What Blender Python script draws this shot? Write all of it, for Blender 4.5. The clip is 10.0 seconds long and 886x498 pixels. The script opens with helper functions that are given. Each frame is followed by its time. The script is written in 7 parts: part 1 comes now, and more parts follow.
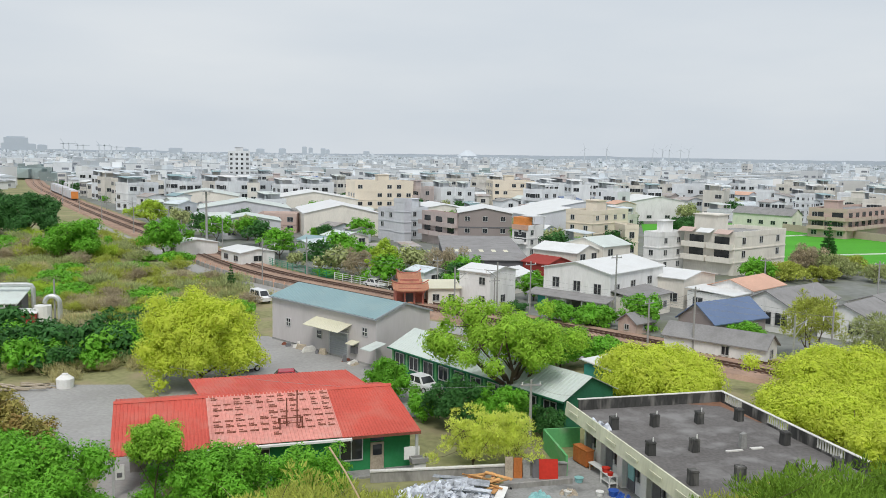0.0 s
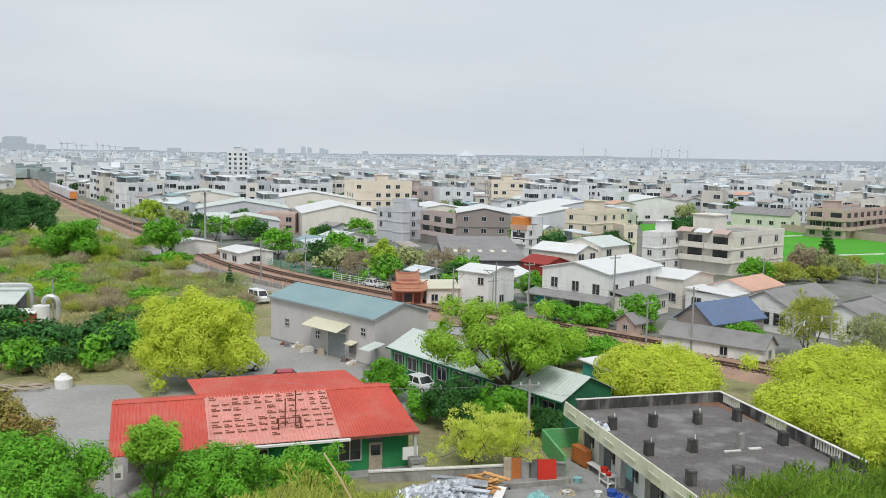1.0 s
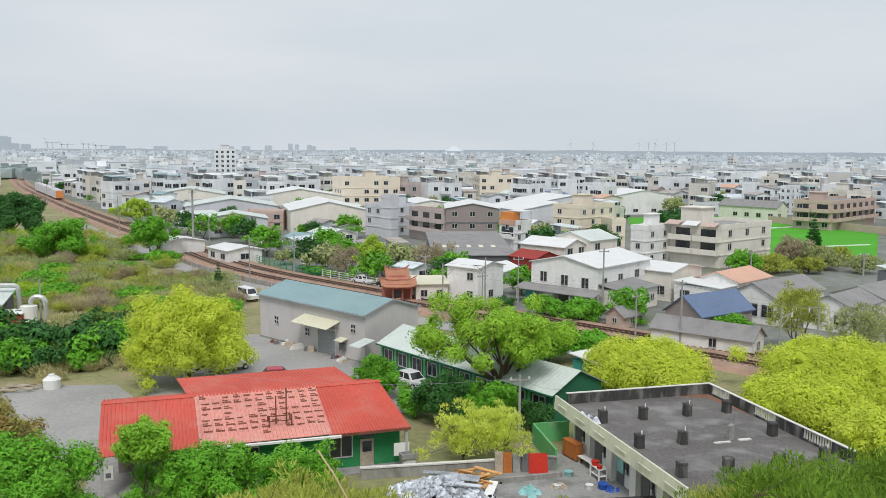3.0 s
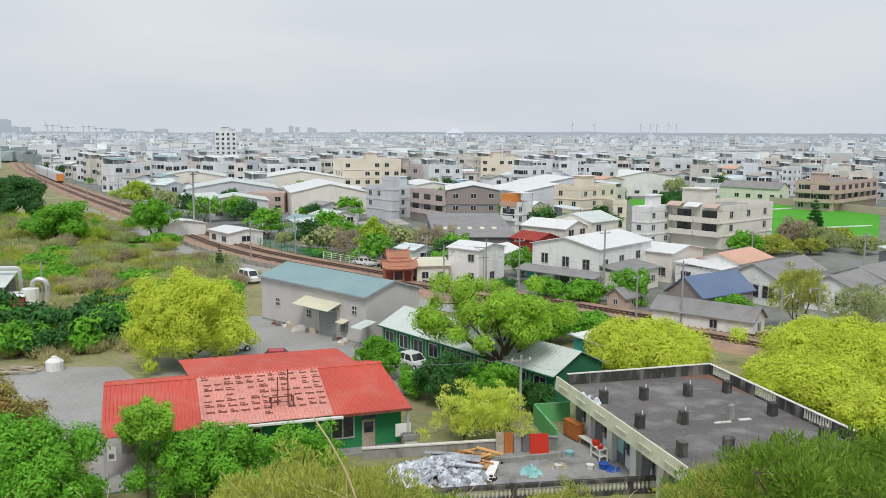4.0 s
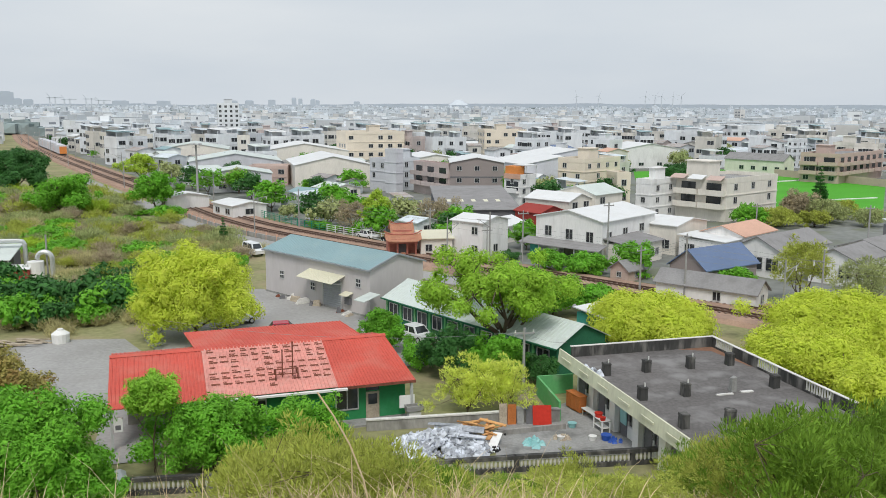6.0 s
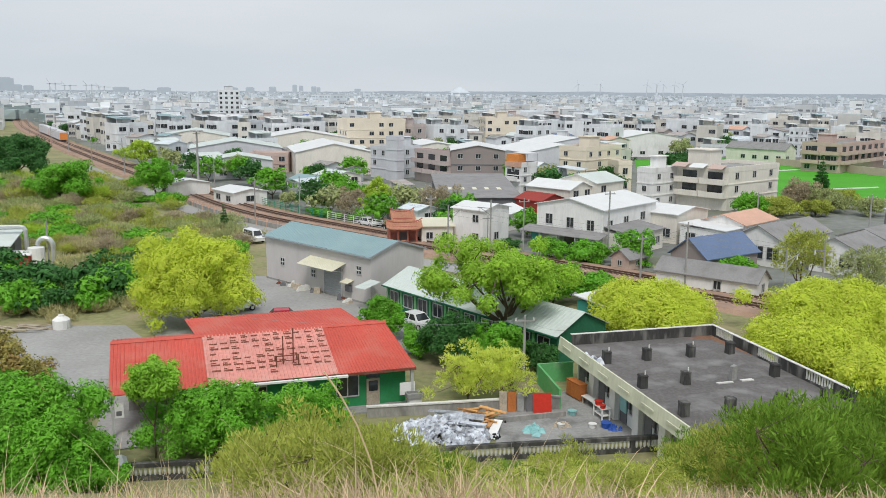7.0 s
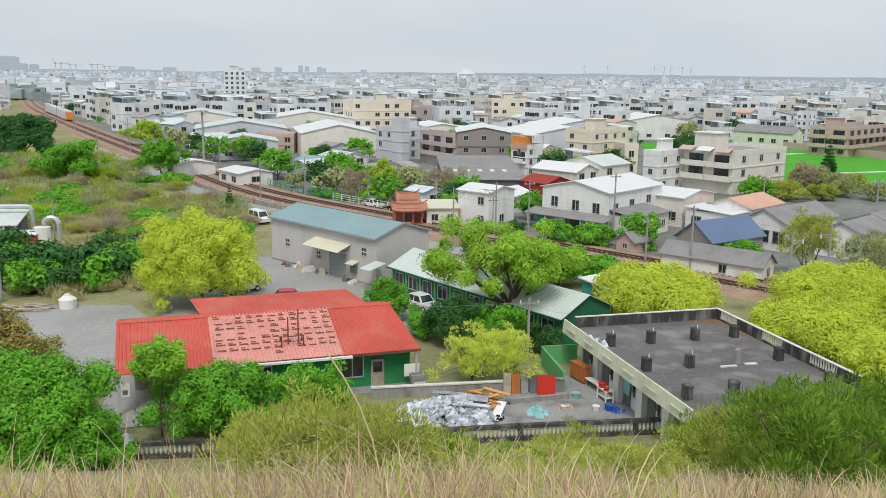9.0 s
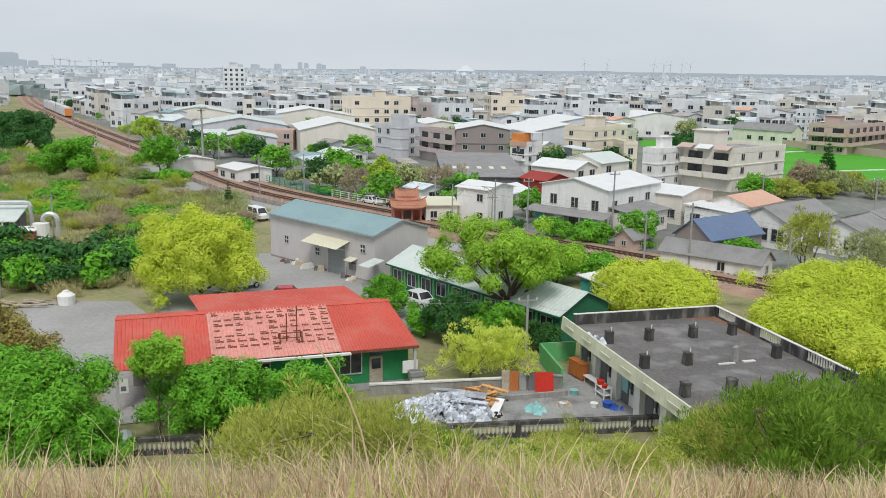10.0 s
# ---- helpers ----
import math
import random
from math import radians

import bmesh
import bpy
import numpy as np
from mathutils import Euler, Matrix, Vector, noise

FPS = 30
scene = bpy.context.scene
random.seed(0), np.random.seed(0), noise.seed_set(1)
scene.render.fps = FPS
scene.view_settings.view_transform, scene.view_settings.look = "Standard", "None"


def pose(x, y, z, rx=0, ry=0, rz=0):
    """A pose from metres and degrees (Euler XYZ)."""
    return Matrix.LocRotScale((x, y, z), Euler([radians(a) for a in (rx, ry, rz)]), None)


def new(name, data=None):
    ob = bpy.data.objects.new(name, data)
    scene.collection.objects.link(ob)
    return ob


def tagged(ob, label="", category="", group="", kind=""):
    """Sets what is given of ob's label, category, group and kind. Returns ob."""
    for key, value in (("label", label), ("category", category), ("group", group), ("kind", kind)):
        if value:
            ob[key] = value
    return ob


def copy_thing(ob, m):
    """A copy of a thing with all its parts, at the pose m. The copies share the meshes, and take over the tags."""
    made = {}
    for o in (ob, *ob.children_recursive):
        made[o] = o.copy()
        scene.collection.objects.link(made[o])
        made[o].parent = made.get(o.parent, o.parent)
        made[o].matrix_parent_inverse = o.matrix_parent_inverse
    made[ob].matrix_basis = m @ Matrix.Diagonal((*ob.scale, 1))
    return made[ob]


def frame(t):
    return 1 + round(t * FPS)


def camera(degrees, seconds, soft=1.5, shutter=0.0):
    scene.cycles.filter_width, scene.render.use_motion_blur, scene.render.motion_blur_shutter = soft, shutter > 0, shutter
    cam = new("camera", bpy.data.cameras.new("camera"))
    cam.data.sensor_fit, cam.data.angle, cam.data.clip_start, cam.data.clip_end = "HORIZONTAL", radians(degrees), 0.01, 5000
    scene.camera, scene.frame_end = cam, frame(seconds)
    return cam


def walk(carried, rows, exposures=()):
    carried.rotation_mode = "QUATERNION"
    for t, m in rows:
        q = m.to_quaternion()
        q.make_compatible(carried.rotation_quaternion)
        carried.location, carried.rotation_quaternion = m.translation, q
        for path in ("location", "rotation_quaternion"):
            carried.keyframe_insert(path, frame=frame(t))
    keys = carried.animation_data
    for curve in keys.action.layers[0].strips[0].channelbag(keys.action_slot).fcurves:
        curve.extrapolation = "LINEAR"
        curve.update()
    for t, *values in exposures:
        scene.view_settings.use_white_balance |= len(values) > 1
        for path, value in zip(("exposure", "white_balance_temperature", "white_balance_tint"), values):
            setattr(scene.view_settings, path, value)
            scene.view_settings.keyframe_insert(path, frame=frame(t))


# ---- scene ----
cam = camera(54.0, 10.0, soft=0.7)
PATH = [
    (0, pose(0.000, 0.000, 22.000, 83.769, -1.000, 0.000)),
    (0.5, pose(0.015, -0.016, 21.996, 83.779, -0.870, -0.038)),
    (1, pose(0.016, -0.018, 22.027, 83.769, -1.022, -0.080)),
    (1.5, pose(0.034, 0.009, 22.038, 83.785, -1.007, -0.151)),
    (2, pose(0.051, -0.013, 22.028, 83.789, -0.840, -0.412)),
    (3.5, pose(-0.012, 0.002, 22.016, 83.001, -0.397, -0.957)),
    (4, pose(0.029, 0.004, 21.962, 82.315, -0.316, -0.819)),
    (4.5, pose(0.021, -0.019, 21.971, 81.774, -0.151, -0.692)),
    (5, pose(0.011, -0.066, 22.011, 81.178, -0.315, -0.695)),
    (6.5, pose(0.038, -0.006, 21.972, 80.166, -0.258, -0.530)),
    (7, pose(0.004, 0.008, 21.952, 79.710, -0.478, -0.515)),
    (7.5, pose(0.000, -0.047, 21.968, 79.437, -0.622, -0.443)),
    (8, pose(-0.010, -0.042, 21.945, 79.129, -0.793, -0.306)),
    (8.5, pose(0.012, 0.011, 21.927, 78.680, -0.560, -0.222)),
    (9, pose(0.014, -0.019, 21.962, 78.513, -0.760, -0.114)),
    (9.5, pose(0.030, 0.021, 21.942, 78.416, -0.845, -0.150)),
    (10, pose(0.050, -0.037, 21.949, 78.327, -0.888, -0.146)),
]
walk(cam, PATH)

# ---- world and light: a bright overcast day ----
world = bpy.data.worlds.new("overcast")
scene.world = world
world.use_nodes = True
wn, wl = world.node_tree.nodes, world.node_tree.links
wn.clear()
SUN_EL, SUN_AZ = 55.0, 184.0
sky = wn.new("ShaderNodeTexSky")
sky.sky_type, sky.sun_disc = "NISHITA", False
sky.sun_elevation, sky.sun_rotation = radians(SUN_EL), radians(SUN_AZ)
sky.dust_density, sky.air_density = 4.0, 1.0
sky_amount = wn.new("ShaderNodeVectorMath")
sky_amount.operation = "SCALE"
sky_amount.inputs["Scale"].default_value = 0.10
coord = wn.new("ShaderNodeTexCoord")
stretch = wn.new("ShaderNodeMapping")
stretch.inputs["Scale"].default_value = (1.2, 1.2, 5.0)
cloud = wn.new("ShaderNodeTexNoise")
cloud.inputs["Scale"].default_value, cloud.inputs["Detail"].default_value = 1.6, 5.0
ramp = wn.new("ShaderNodeValToRGB")
ramp.color_ramp.elements[0].position, ramp.color_ramp.elements[0].color = 0.3, (0.62, 0.685, 0.755, 1)
ramp.color_ramp.elements[1].position, ramp.color_ramp.elements[1].color = 0.75, (0.76, 0.80, 0.835, 1)
cover = wn.new("ShaderNodeMix")
cover.data_type = "RGBA"
cover.inputs["Factor"].default_value = 0.93
back = wn.new("ShaderNodeBackground")
back.inputs["Strength"].default_value = 1.0
wout = wn.new("ShaderNodeOutputWorld")
wl.new(coord.outputs["Generated"], stretch.inputs["Vector"])
wl.new(stretch.outputs["Vector"], cloud.inputs["Vector"])
wl.new(cloud.outputs["Fac"], ramp.inputs["Fac"])
wl.new(sky.outputs["Color"], sky_amount.inputs[0])
wl.new(sky_amount.outputs["Vector"], cover.inputs["A"])
wl.new(ramp.outputs["Color"], cover.inputs["B"])
wl.new(cover.outputs["Result"], back.inputs["Color"])
wl.new(back.outputs["Background"], wout.inputs["Surface"])

sun_data = bpy.data.lights.new("sun", "SUN")
sun_data.energy, sun_data.angle, sun_data.color = 2.0, radians(20), (1.0, 0.96, 0.91)
sun = new("sun", sun_data)
sun.matrix_world = pose(0, 0, 60, 90 - SUN_EL, 0, 180 - SUN_AZ)

# ---- materials ----


def mat(name, color, var=0.18, scale=0.35, fine=6.0, rough=0.85, bump=0.15, stain=None, amount=0.4, island=0.0, each=0.0, metal=0.0, leaf=0.0, wave=None, spec=0.3, stretch_z=1.0):
    """A procedural surface: broad and fine variation in world metres, stains, relief; island and each vary loose pieces and whole objects."""
    m = bpy.data.materials.new(name)
    m.use_nodes = True
    n, l = m.node_tree.nodes, m.node_tree.links
    bsdf = n["Principled BSDF"]
    geo = n.new("ShaderNodeNewGeometry")
    vec = n.new("ShaderNodeVectorMath")
    vec.operation = "MULTIPLY"
    vec.inputs[1].default_value = (1, 1, stretch_z)
    l.new(geo.outputs["Position"], vec.inputs[0])
    big, small = n.new("ShaderNodeTexNoise"), n.new("ShaderNodeTexNoise")
    for node, s in ((big, scale), (small, fine)):
        node.inputs["Scale"].default_value, node.inputs["Detail"].default_value = s, 4.0
        l.new(vec.outputs["Vector"], node.inputs["Vector"])
    add = n.new("ShaderNodeMath")
    add.operation = "ADD"
    l.new(big.outputs["Fac"], add.inputs[0])
    l.new(small.outputs["Fac"], add.inputs[1])
    last = add.outputs[0]
    if island or each:
        rnd = geo.outputs["Random Per Island"] if island else n.new("ShaderNodeObjectInfo").outputs["Random"]
        more = n.new("ShaderNodeMath")
        more.operation = "MULTIPLY_ADD"
        l.new(rnd, more.inputs[0])
        more.inputs[1].default_value = island or each
        l.new(last, more.inputs[2])
        shift = n.new("ShaderNodeMath")
        shift.operation = "SUBTRACT"
        l.new(more.outputs[0], shift.inputs[0])
        shift.inputs[1].default_value = (island or each) / 2
        last = shift.outputs[0]
    rng = n.new("ShaderNodeMapRange")
    rng.inputs["From Min"].default_value, rng.inputs["From Max"].default_value = 0.5, 1.5
    rng.inputs["To Min"].default_value, rng.inputs["To Max"].default_value = 1 - 1.6 * var, 1 + 1.6 * var
    l.new(last, rng.inputs["Value"])
    tone = n.new("ShaderNodeVectorMath")
    tone.operation = "SCALE"
    tone.inputs[0].default_value = color
    l.new(rng.outputs["Result"], tone.inputs["Scale"])
    col = tone.outputs["Vector"]
    if stain:
        patch = n.new("ShaderNodeTexNoise")
        patch.inputs["Scale"].default_value, patch.inputs["Detail"].default_value = scale * 2.3, 6.0
        l.new(vec.outputs["Vector"], patch.inputs["Vector"])
        edge = n.new("ShaderNodeMapRange")
        edge.inputs["From Min"].default_value, edge.inputs["From Max"].default_value = 0.5, 0.68
        edge.inputs["To Max"].default_value = amount
        l.new(patch.outputs["Fac"], edge.inputs["Value"])
        mix = n.new("ShaderNodeMix")
        mix.data_type = "RGBA"
        l.new(edge.outputs["Result"], mix.inputs["Factor"])
        l.new(col, mix.inputs["A"])
        mix.inputs["B"].default_value = (*stain, 1)
        col = mix.outputs["Result"]
    l.new(col, bsdf.inputs["Base Color"])
    bsdf.inputs["Roughness"].default_value, bsdf.inputs["Metallic"].default_value = rough, metal
    bsdf.inputs["Specular IOR Level"].default_value = spec
    if bump:
        b = n.new("ShaderNodeBump")
        b.inputs["Strength"].default_value, b.inputs["Distance"].default_value = bump, 0.05
        l.new(small.outputs["Fac"], b.inputs["Height"])
        l.new(b.outputs["Normal"], bsdf.inputs["Normal"])
    if leaf:
        tr = n.new("ShaderNodeBsdfTranslucent")
        l.new(col, tr.inputs["Color"])
        both = n.new("ShaderNodeMixShader")
        both.inputs["Fac"].default_value = leaf
        l.new(bsdf.outputs["BSDF"], both.inputs[1])
        l.new(tr.outputs["BSDF"], both.inputs[2])
        l.new(both.outputs["Shader"], n["Material Output"].inputs["Surface"])
    return m


M = {
    "ground": mat("soil and weeds", (0.25, 0.25, 0.12), 0.3, 0.08, 1.5, 0.95, 0.4, stain=(0.34, 0.28, 0.18), amount=0.8),
    "paved": mat("worn concrete paving", (0.345, 0.34, 0.33), 0.16, 0.12, 3.0, 0.9, 0.1, stain=(0.30, 0.295, 0.28), amount=0.6),
    "ballast": mat("rusty ballast", (0.37, 0.25, 0.185), 0.25, 0.25, 9.0, 0.95, 0.5, stain=(0.19, 0.14, 0.12), amount=0.6),
    "rail": mat("rusty steel rail", (0.10, 0.06, 0.045), 0.2, 0.5, 8, 0.6, 0.05),
    "sleeper": mat("stained concrete sleeper", (0.24, 0.18, 0.145), 0.2, 0.5, 8, 0.9, 0.1, island=0.4),
    "paddy": mat("young rice", (0.075, 0.34, 0.02), 0.14, 0.06, 3.0, 0.9, 0.3),
    "white_wall": mat("white painted render", (0.78, 0.78, 0.77), 0.07, 0.3, 5, 0.85, 0.08, stain=(0.55, 0.55, 0.53), amount=0.5, stretch_z=0.3),
    "cream_wall": mat("cream painted render", (0.75, 0.715, 0.645), 0.08, 0.3, 5, 0.85, 0.08, stain=(0.60, 0.57, 0.51), amount=0.4, stretch_z=0.3),
    "grey_wall": mat("grey rendered wall", (0.60, 0.61, 0.65), 0.08, 0.3, 5, 0.85, 0.08, stain=(0.48, 0.49, 0.52), amount=0.4, stretch_z=0.3),
    "brown_wall": mat("brown metal cladding", (0.30, 0.26, 0.25), 0.06, 0.3, 5, 0.6, 0.04),
    "pink_wall": mat("faded pink tiles", (0.55, 0.42, 0.37), 0.1, 0.3, 5, 0.8, 0.08, stain=(0.45, 0.36, 0.32), amount=0.4),
    "dark_wall": mat("weathered dark wall and shaded openings", (0.16, 0.16, 0.17), 0.15, 0.3, 5, 0.8, 0.1),
    "red_wall": mat("red painted wall", (0.32, 0.05, 0.04), 0.15, 0.4, 5, 0.8, 0.1),
    "orange_wall": mat("orange tiles", (0.70, 0.26, 0.07), 0.12, 0.4, 5, 0.7, 0.05),
    "concrete": mat("weathered concrete", (0.30, 0.30, 0.29), 0.2, 0.3, 6, 0.95, 0.2, stain=(0.13, 0.13, 0.125), amount=0.7),
    "mossy": mat("black-stained concrete", (0.06, 0.06, 0.058), 0.3, 0.6, 5, 0.95, 0.3, stain=(0.28, 0.27, 0.25), amount=0.7, stretch_z=0.25),
    "grey_roof": mat("grey fibre cement sheets", (0.27, 0.265, 0.265), 0.14, 0.3, 5, 0.9, 0.15, stain=(0.18, 0.175, 0.17), amount=0.5),
    "white_roof": mat("white metal sheets", (0.70, 0.715, 0.715), 0.05, 0.25, 4, 0.55, 0.04, stain=(0.62, 0.62, 0.6), amount=0.4),
    "pale_roof": mat("pale green metal sheets", (0.58, 0.64, 0.61), 0.07, 0.25, 4, 0.55, 0.04, stain=(0.46, 0.48, 0.46), amount=0.4),
    "blue_roof": mat("blue painted metal sheets", (0.13, 0.185, 0.31), 0.08, 0.3, 4, 0.55, 0.05),
    "peach_roof": mat("faded orange metal sheets", (0.62, 0.38, 0.28), 0.12, 0.3, 4, 0.65, 0.05),
    "teal_roof": mat("teal painted metal sheets", (0.24, 0.36, 0.385), 0.09, 0.2, 5, 0.5, 0.04, stain=(0.30, 0.40, 0.40), amount=0.5),
    "red_roof": mat("red painted metal sheets", (0.56, 0.10, 0.072), 0.13, 0.25, 5, 0.6, 0.05, stain=(0.56, 0.17, 0.13), amount=0.6),
    "glass": mat("dark window glass", (0.035, 0.04, 0.045), 0.3, 0.6, 3, 0.12, 0.0, spec=0.6),
    "frame": mat("aluminium frame", (0.55, 0.56, 0.56), 0.1, 1, 6, 0.5, 0.0, metal=0.3),
    "pole": mat("grey concrete pole", (0.33, 0.33, 0.32), 0.12, 0.6, 8, 0.85, 0.1),
    "bark": mat("brown bark", (0.12, 0.09, 0.065), 0.3, 1.5, 9, 0.95, 0.5),
    "leaf_yellow": mat("yellow-green camphor leaves", (0.62, 0.72, 0.09), 0.15, 0.3, 0.9, 0.65, 0.0, stain=(0.70, 0.74, 0.13), amount=0.6, island=0.08, leaf=0.36, spec=0.15),
    "leaf_lime": mat("lime green leaves", (0.42, 0.58, 0.07), 0.24, 0.45, 1.2, 0.65, 0.0, island=0.35, leaf=0.3, spec=0.15),
    "leaf_spread": mat("mid green camphor leaves", (0.34, 0.56, 0.06), 0.26, 0.4, 1.2, 0.65, 0.0, island=0.4, leaf=0.3, spec=0.15),
    "leaf_pale": mat("pale yellow-green young leaves", (0.72, 0.80, 0.17), 0.2, 0.45, 1.2, 0.7, 0.0, island=0.3, leaf=0.42, spec=0.15),
    "leaf_fresh": mat("light fresh green leaves", (0.30, 0.56, 0.06), 0.24, 0.45, 1.2, 0.6, 0.0, island=0.35, leaf=0.3, spec=0.2),
    "leaf_green": mat("fresh green leaves", (0.175, 0.45, 0.04), 0.28, 0.45, 1.2, 0.6, 0.0, island=0.45, leaf=0.28, spec=0.2),
    "leaf_dark": mat("dark green leaves", (0.055, 0.17, 0.04), 0.30, 0.45, 2.5, 0.6, 0.0, island=0.6, leaf=0.2, spec=0.2),
    "leaf_olive": mat("olive feathery leaves", (0.43, 0.48, 0.10), 0.28, 0.45, 1.5, 0.7, 0.0, island=0.5, leaf=0.3, spec=0.15),
    "leaf_hill": mat("green feathery leaves", (0.17, 0.30, 0.035), 0.28, 0.45, 1.5, 0.7, 0.0, island=0.5, leaf=0.28, spec=0.15),
    "leaf_dull": mat("dull grey-green scrub leaves", (0.40, 0.45, 0.20), 0.28, 0.35, 2.0, 0.8, 0.0, island=0.6, leaf=0.25, spec=0.15),
    "leaf_brown": mat("brownish dry leaves", (0.42, 0.36, 0.24), 0.28, 0.35, 2.0, 0.8, 0.0, island=0.6, leaf=0.25, spec=0.15),
    "leaf_straw": mat("straw-coloured stems and blades", (0.54, 0.50, 0.26), 0.26, 0.35, 2.0, 0.8, 0.0, island=0.6, leaf=0.25, spec=0.15),
    "leaf_autumn": mat("olive and rusty mixed leaves", (0.36, 0.33, 0.10), 0.28, 0.35, 1.0, 0.8, 0.0, stain=(0.42, 0.26, 0.11), amount=0.8, island=0.7, leaf=0.28, spec=0.15),
    "brown_grass": mat("reddish dead grass", (0.46, 0.31, 0.19), 0.25, 0.5, 3, 0.9, 0.0, island=0.8, leaf=0.3),
    "dry_grass": mat("dry straw grass", (0.68, 0.545, 0.36), 0.25, 0.5, 3, 0.9, 0.0, island=0.8, leaf=0.3),
}

M.update({
    "town_ground": mat("worn asphalt and concrete lots", (0.20, 0.21, 0.195), 0.25, 0.05, 0.6, 0.95, 0.1, stain=(0.13, 0.15, 0.07), amount=0.7),
    "green_wall": mat("green painted render", (0.03, 0.24, 0.085), 0.12, 0.3, 5, 0.8, 0.06, stain=(0.06, 0.28, 0.13), amount=0.5),
    "green_light": mat("bright green render", (0.13, 0.42, 0.16), 0.12, 0.3, 5, 0.8, 0.06, stain=(0.3, 0.42, 0.27), amount=0.6),
    "green_dark": mat("dark green painted wall", (0.025, 0.14, 0.075), 0.15, 0.3, 5, 0.8, 0.06),
    "turquoise": mat("turquoise painted wall", (0.07, 0.36, 0.30), 0.1, 0.3, 5, 0.8, 0.06),
    "ware_wall": mat("light grey metal cladding", (0.56, 0.53, 0.53), 0.05, 0.2, 5, 0.7, 0.03, stain=(0.48, 0.45, 0.45), amount=0.5, stretch_z=0.25),
    "shutter": mat("grey roller shutter", (0.30, 0.32, 0.34), 0.06, 0.3, 5, 0.6, 0.02),
    "cream_sheet": mat("cream sheet metal", (0.66, 0.64, 0.50), 0.08, 0.3, 5, 0.6, 0.04),
    "old_red": mat("faded red sheets with lost paint", (0.66, 0.29, 0.245), 0.16, 0.5, 4, 0.8, 0.08, stain=(0.64, 0.34, 0.29), amount=0.8),
    "rust_hole": mat("rusted batten", (0.20, 0.075, 0.05), 0.3, 0.8, 6, 0.95, 0.2),
    "fascia": mat("pale yellow-green fascia", (0.66, 0.67, 0.52), 0.1, 0.3, 4, 0.85, 0.06, stain=(0.42, 0.43, 0.33), amount=0.6, stretch_z=0.3),
    "roof_deck": mat("dark weathered roof screed", (0.145, 0.137, 0.133), 0.25, 0.22, 4, 0.95, 0.15, stain=(0.27, 0.265, 0.26), amount=0.75),
    "moss_red": mat("reddish dead moss", (0.24, 0.13, 0.085), 0.3, 0.6, 5, 0.95, 0.3),
    "baluster": mat("whitewashed concrete baluster", (0.66, 0.65, 0.62), 0.15, 0.8, 6, 0.9, 0.1),
    "wood_orange": mat("orange varnished wood", (0.48, 0.16, 0.045), 0.2, 1.0, 8, 0.6, 0.05),
    "wood_grey": mat("bleached timber", (0.42, 0.36, 0.28), 0.25, 1.0, 8, 0.9, 0.1, island=0.6),
    "bag": mat("dirty white plastic bags", (0.50, 0.53, 0.58), 0.32, 1.2, 6, 0.5, 0.2, island=0.9),
    "red_board": mat("red painted board", (0.55, 0.035, 0.02), 0.1, 0.6, 5, 0.6, 0.03),
    "blue_plastic": mat("blue plastic", (0.03, 0.10, 0.42), 0.1, 1, 5, 0.4, 0.0),
    "cyan_plastic": mat("pale turquoise plastic", (0.25, 0.5, 0.5), 0.1, 1, 5, 0.4, 0.0),
    "white_paint": mat("white paint", (0.78, 0.78, 0.76), 0.06, 0.8, 6, 0.5, 0.02),
    "tyre": mat("black rubber", (0.02, 0.02, 0.02), 0.2, 2, 8, 0.9, 0.1),
    "car_red": mat("red car paint", (0.42, 0.015, 0.035), 0.04, 1, 5, 0.25, 0.0, spec=0.5),
    "car_white": mat("white car paint", (0.76, 0.77, 0.78), 0.03, 1, 5, 0.25, 0.0, spec=0.5),
    "car_dark": mat("black car paint", (0.02, 0.022, 0.025), 0.04, 1, 5, 0.25, 0.0, spec=0.5),
    "temple_red": mat("temple red paint", (0.46, 0.17, 0.13), 0.2, 0.8, 5, 0.75, 0.05),
    "temple_tile": mat("orange glazed tiles", (0.44, 0.21, 0.13), 0.25, 0.8, 5, 0.5, 0.1),
    "fence_green": mat("green painted steel", (0.03, 0.27, 0.17), 0.1, 0.8, 5, 0.6, 0.02),
    "wire": mat("pale weathered cable", (0.30, 0.31, 0.30), 0.1, 0.8, 5, 0.7, 0.0),
    "stainless": mat("stainless steel tank", (0.62, 0.64, 0.64), 0.1, 0.8, 5, 0.35, 0.0, metal=0.6),
    "moist_wall": mat("dirty grey block wall", (0.33, 0.32, 0.30), 0.2, 0.5, 5, 0.95, 0.15, stain=(0.17, 0.165, 0.155), amount=0.7, stretch_z=0.4),
})
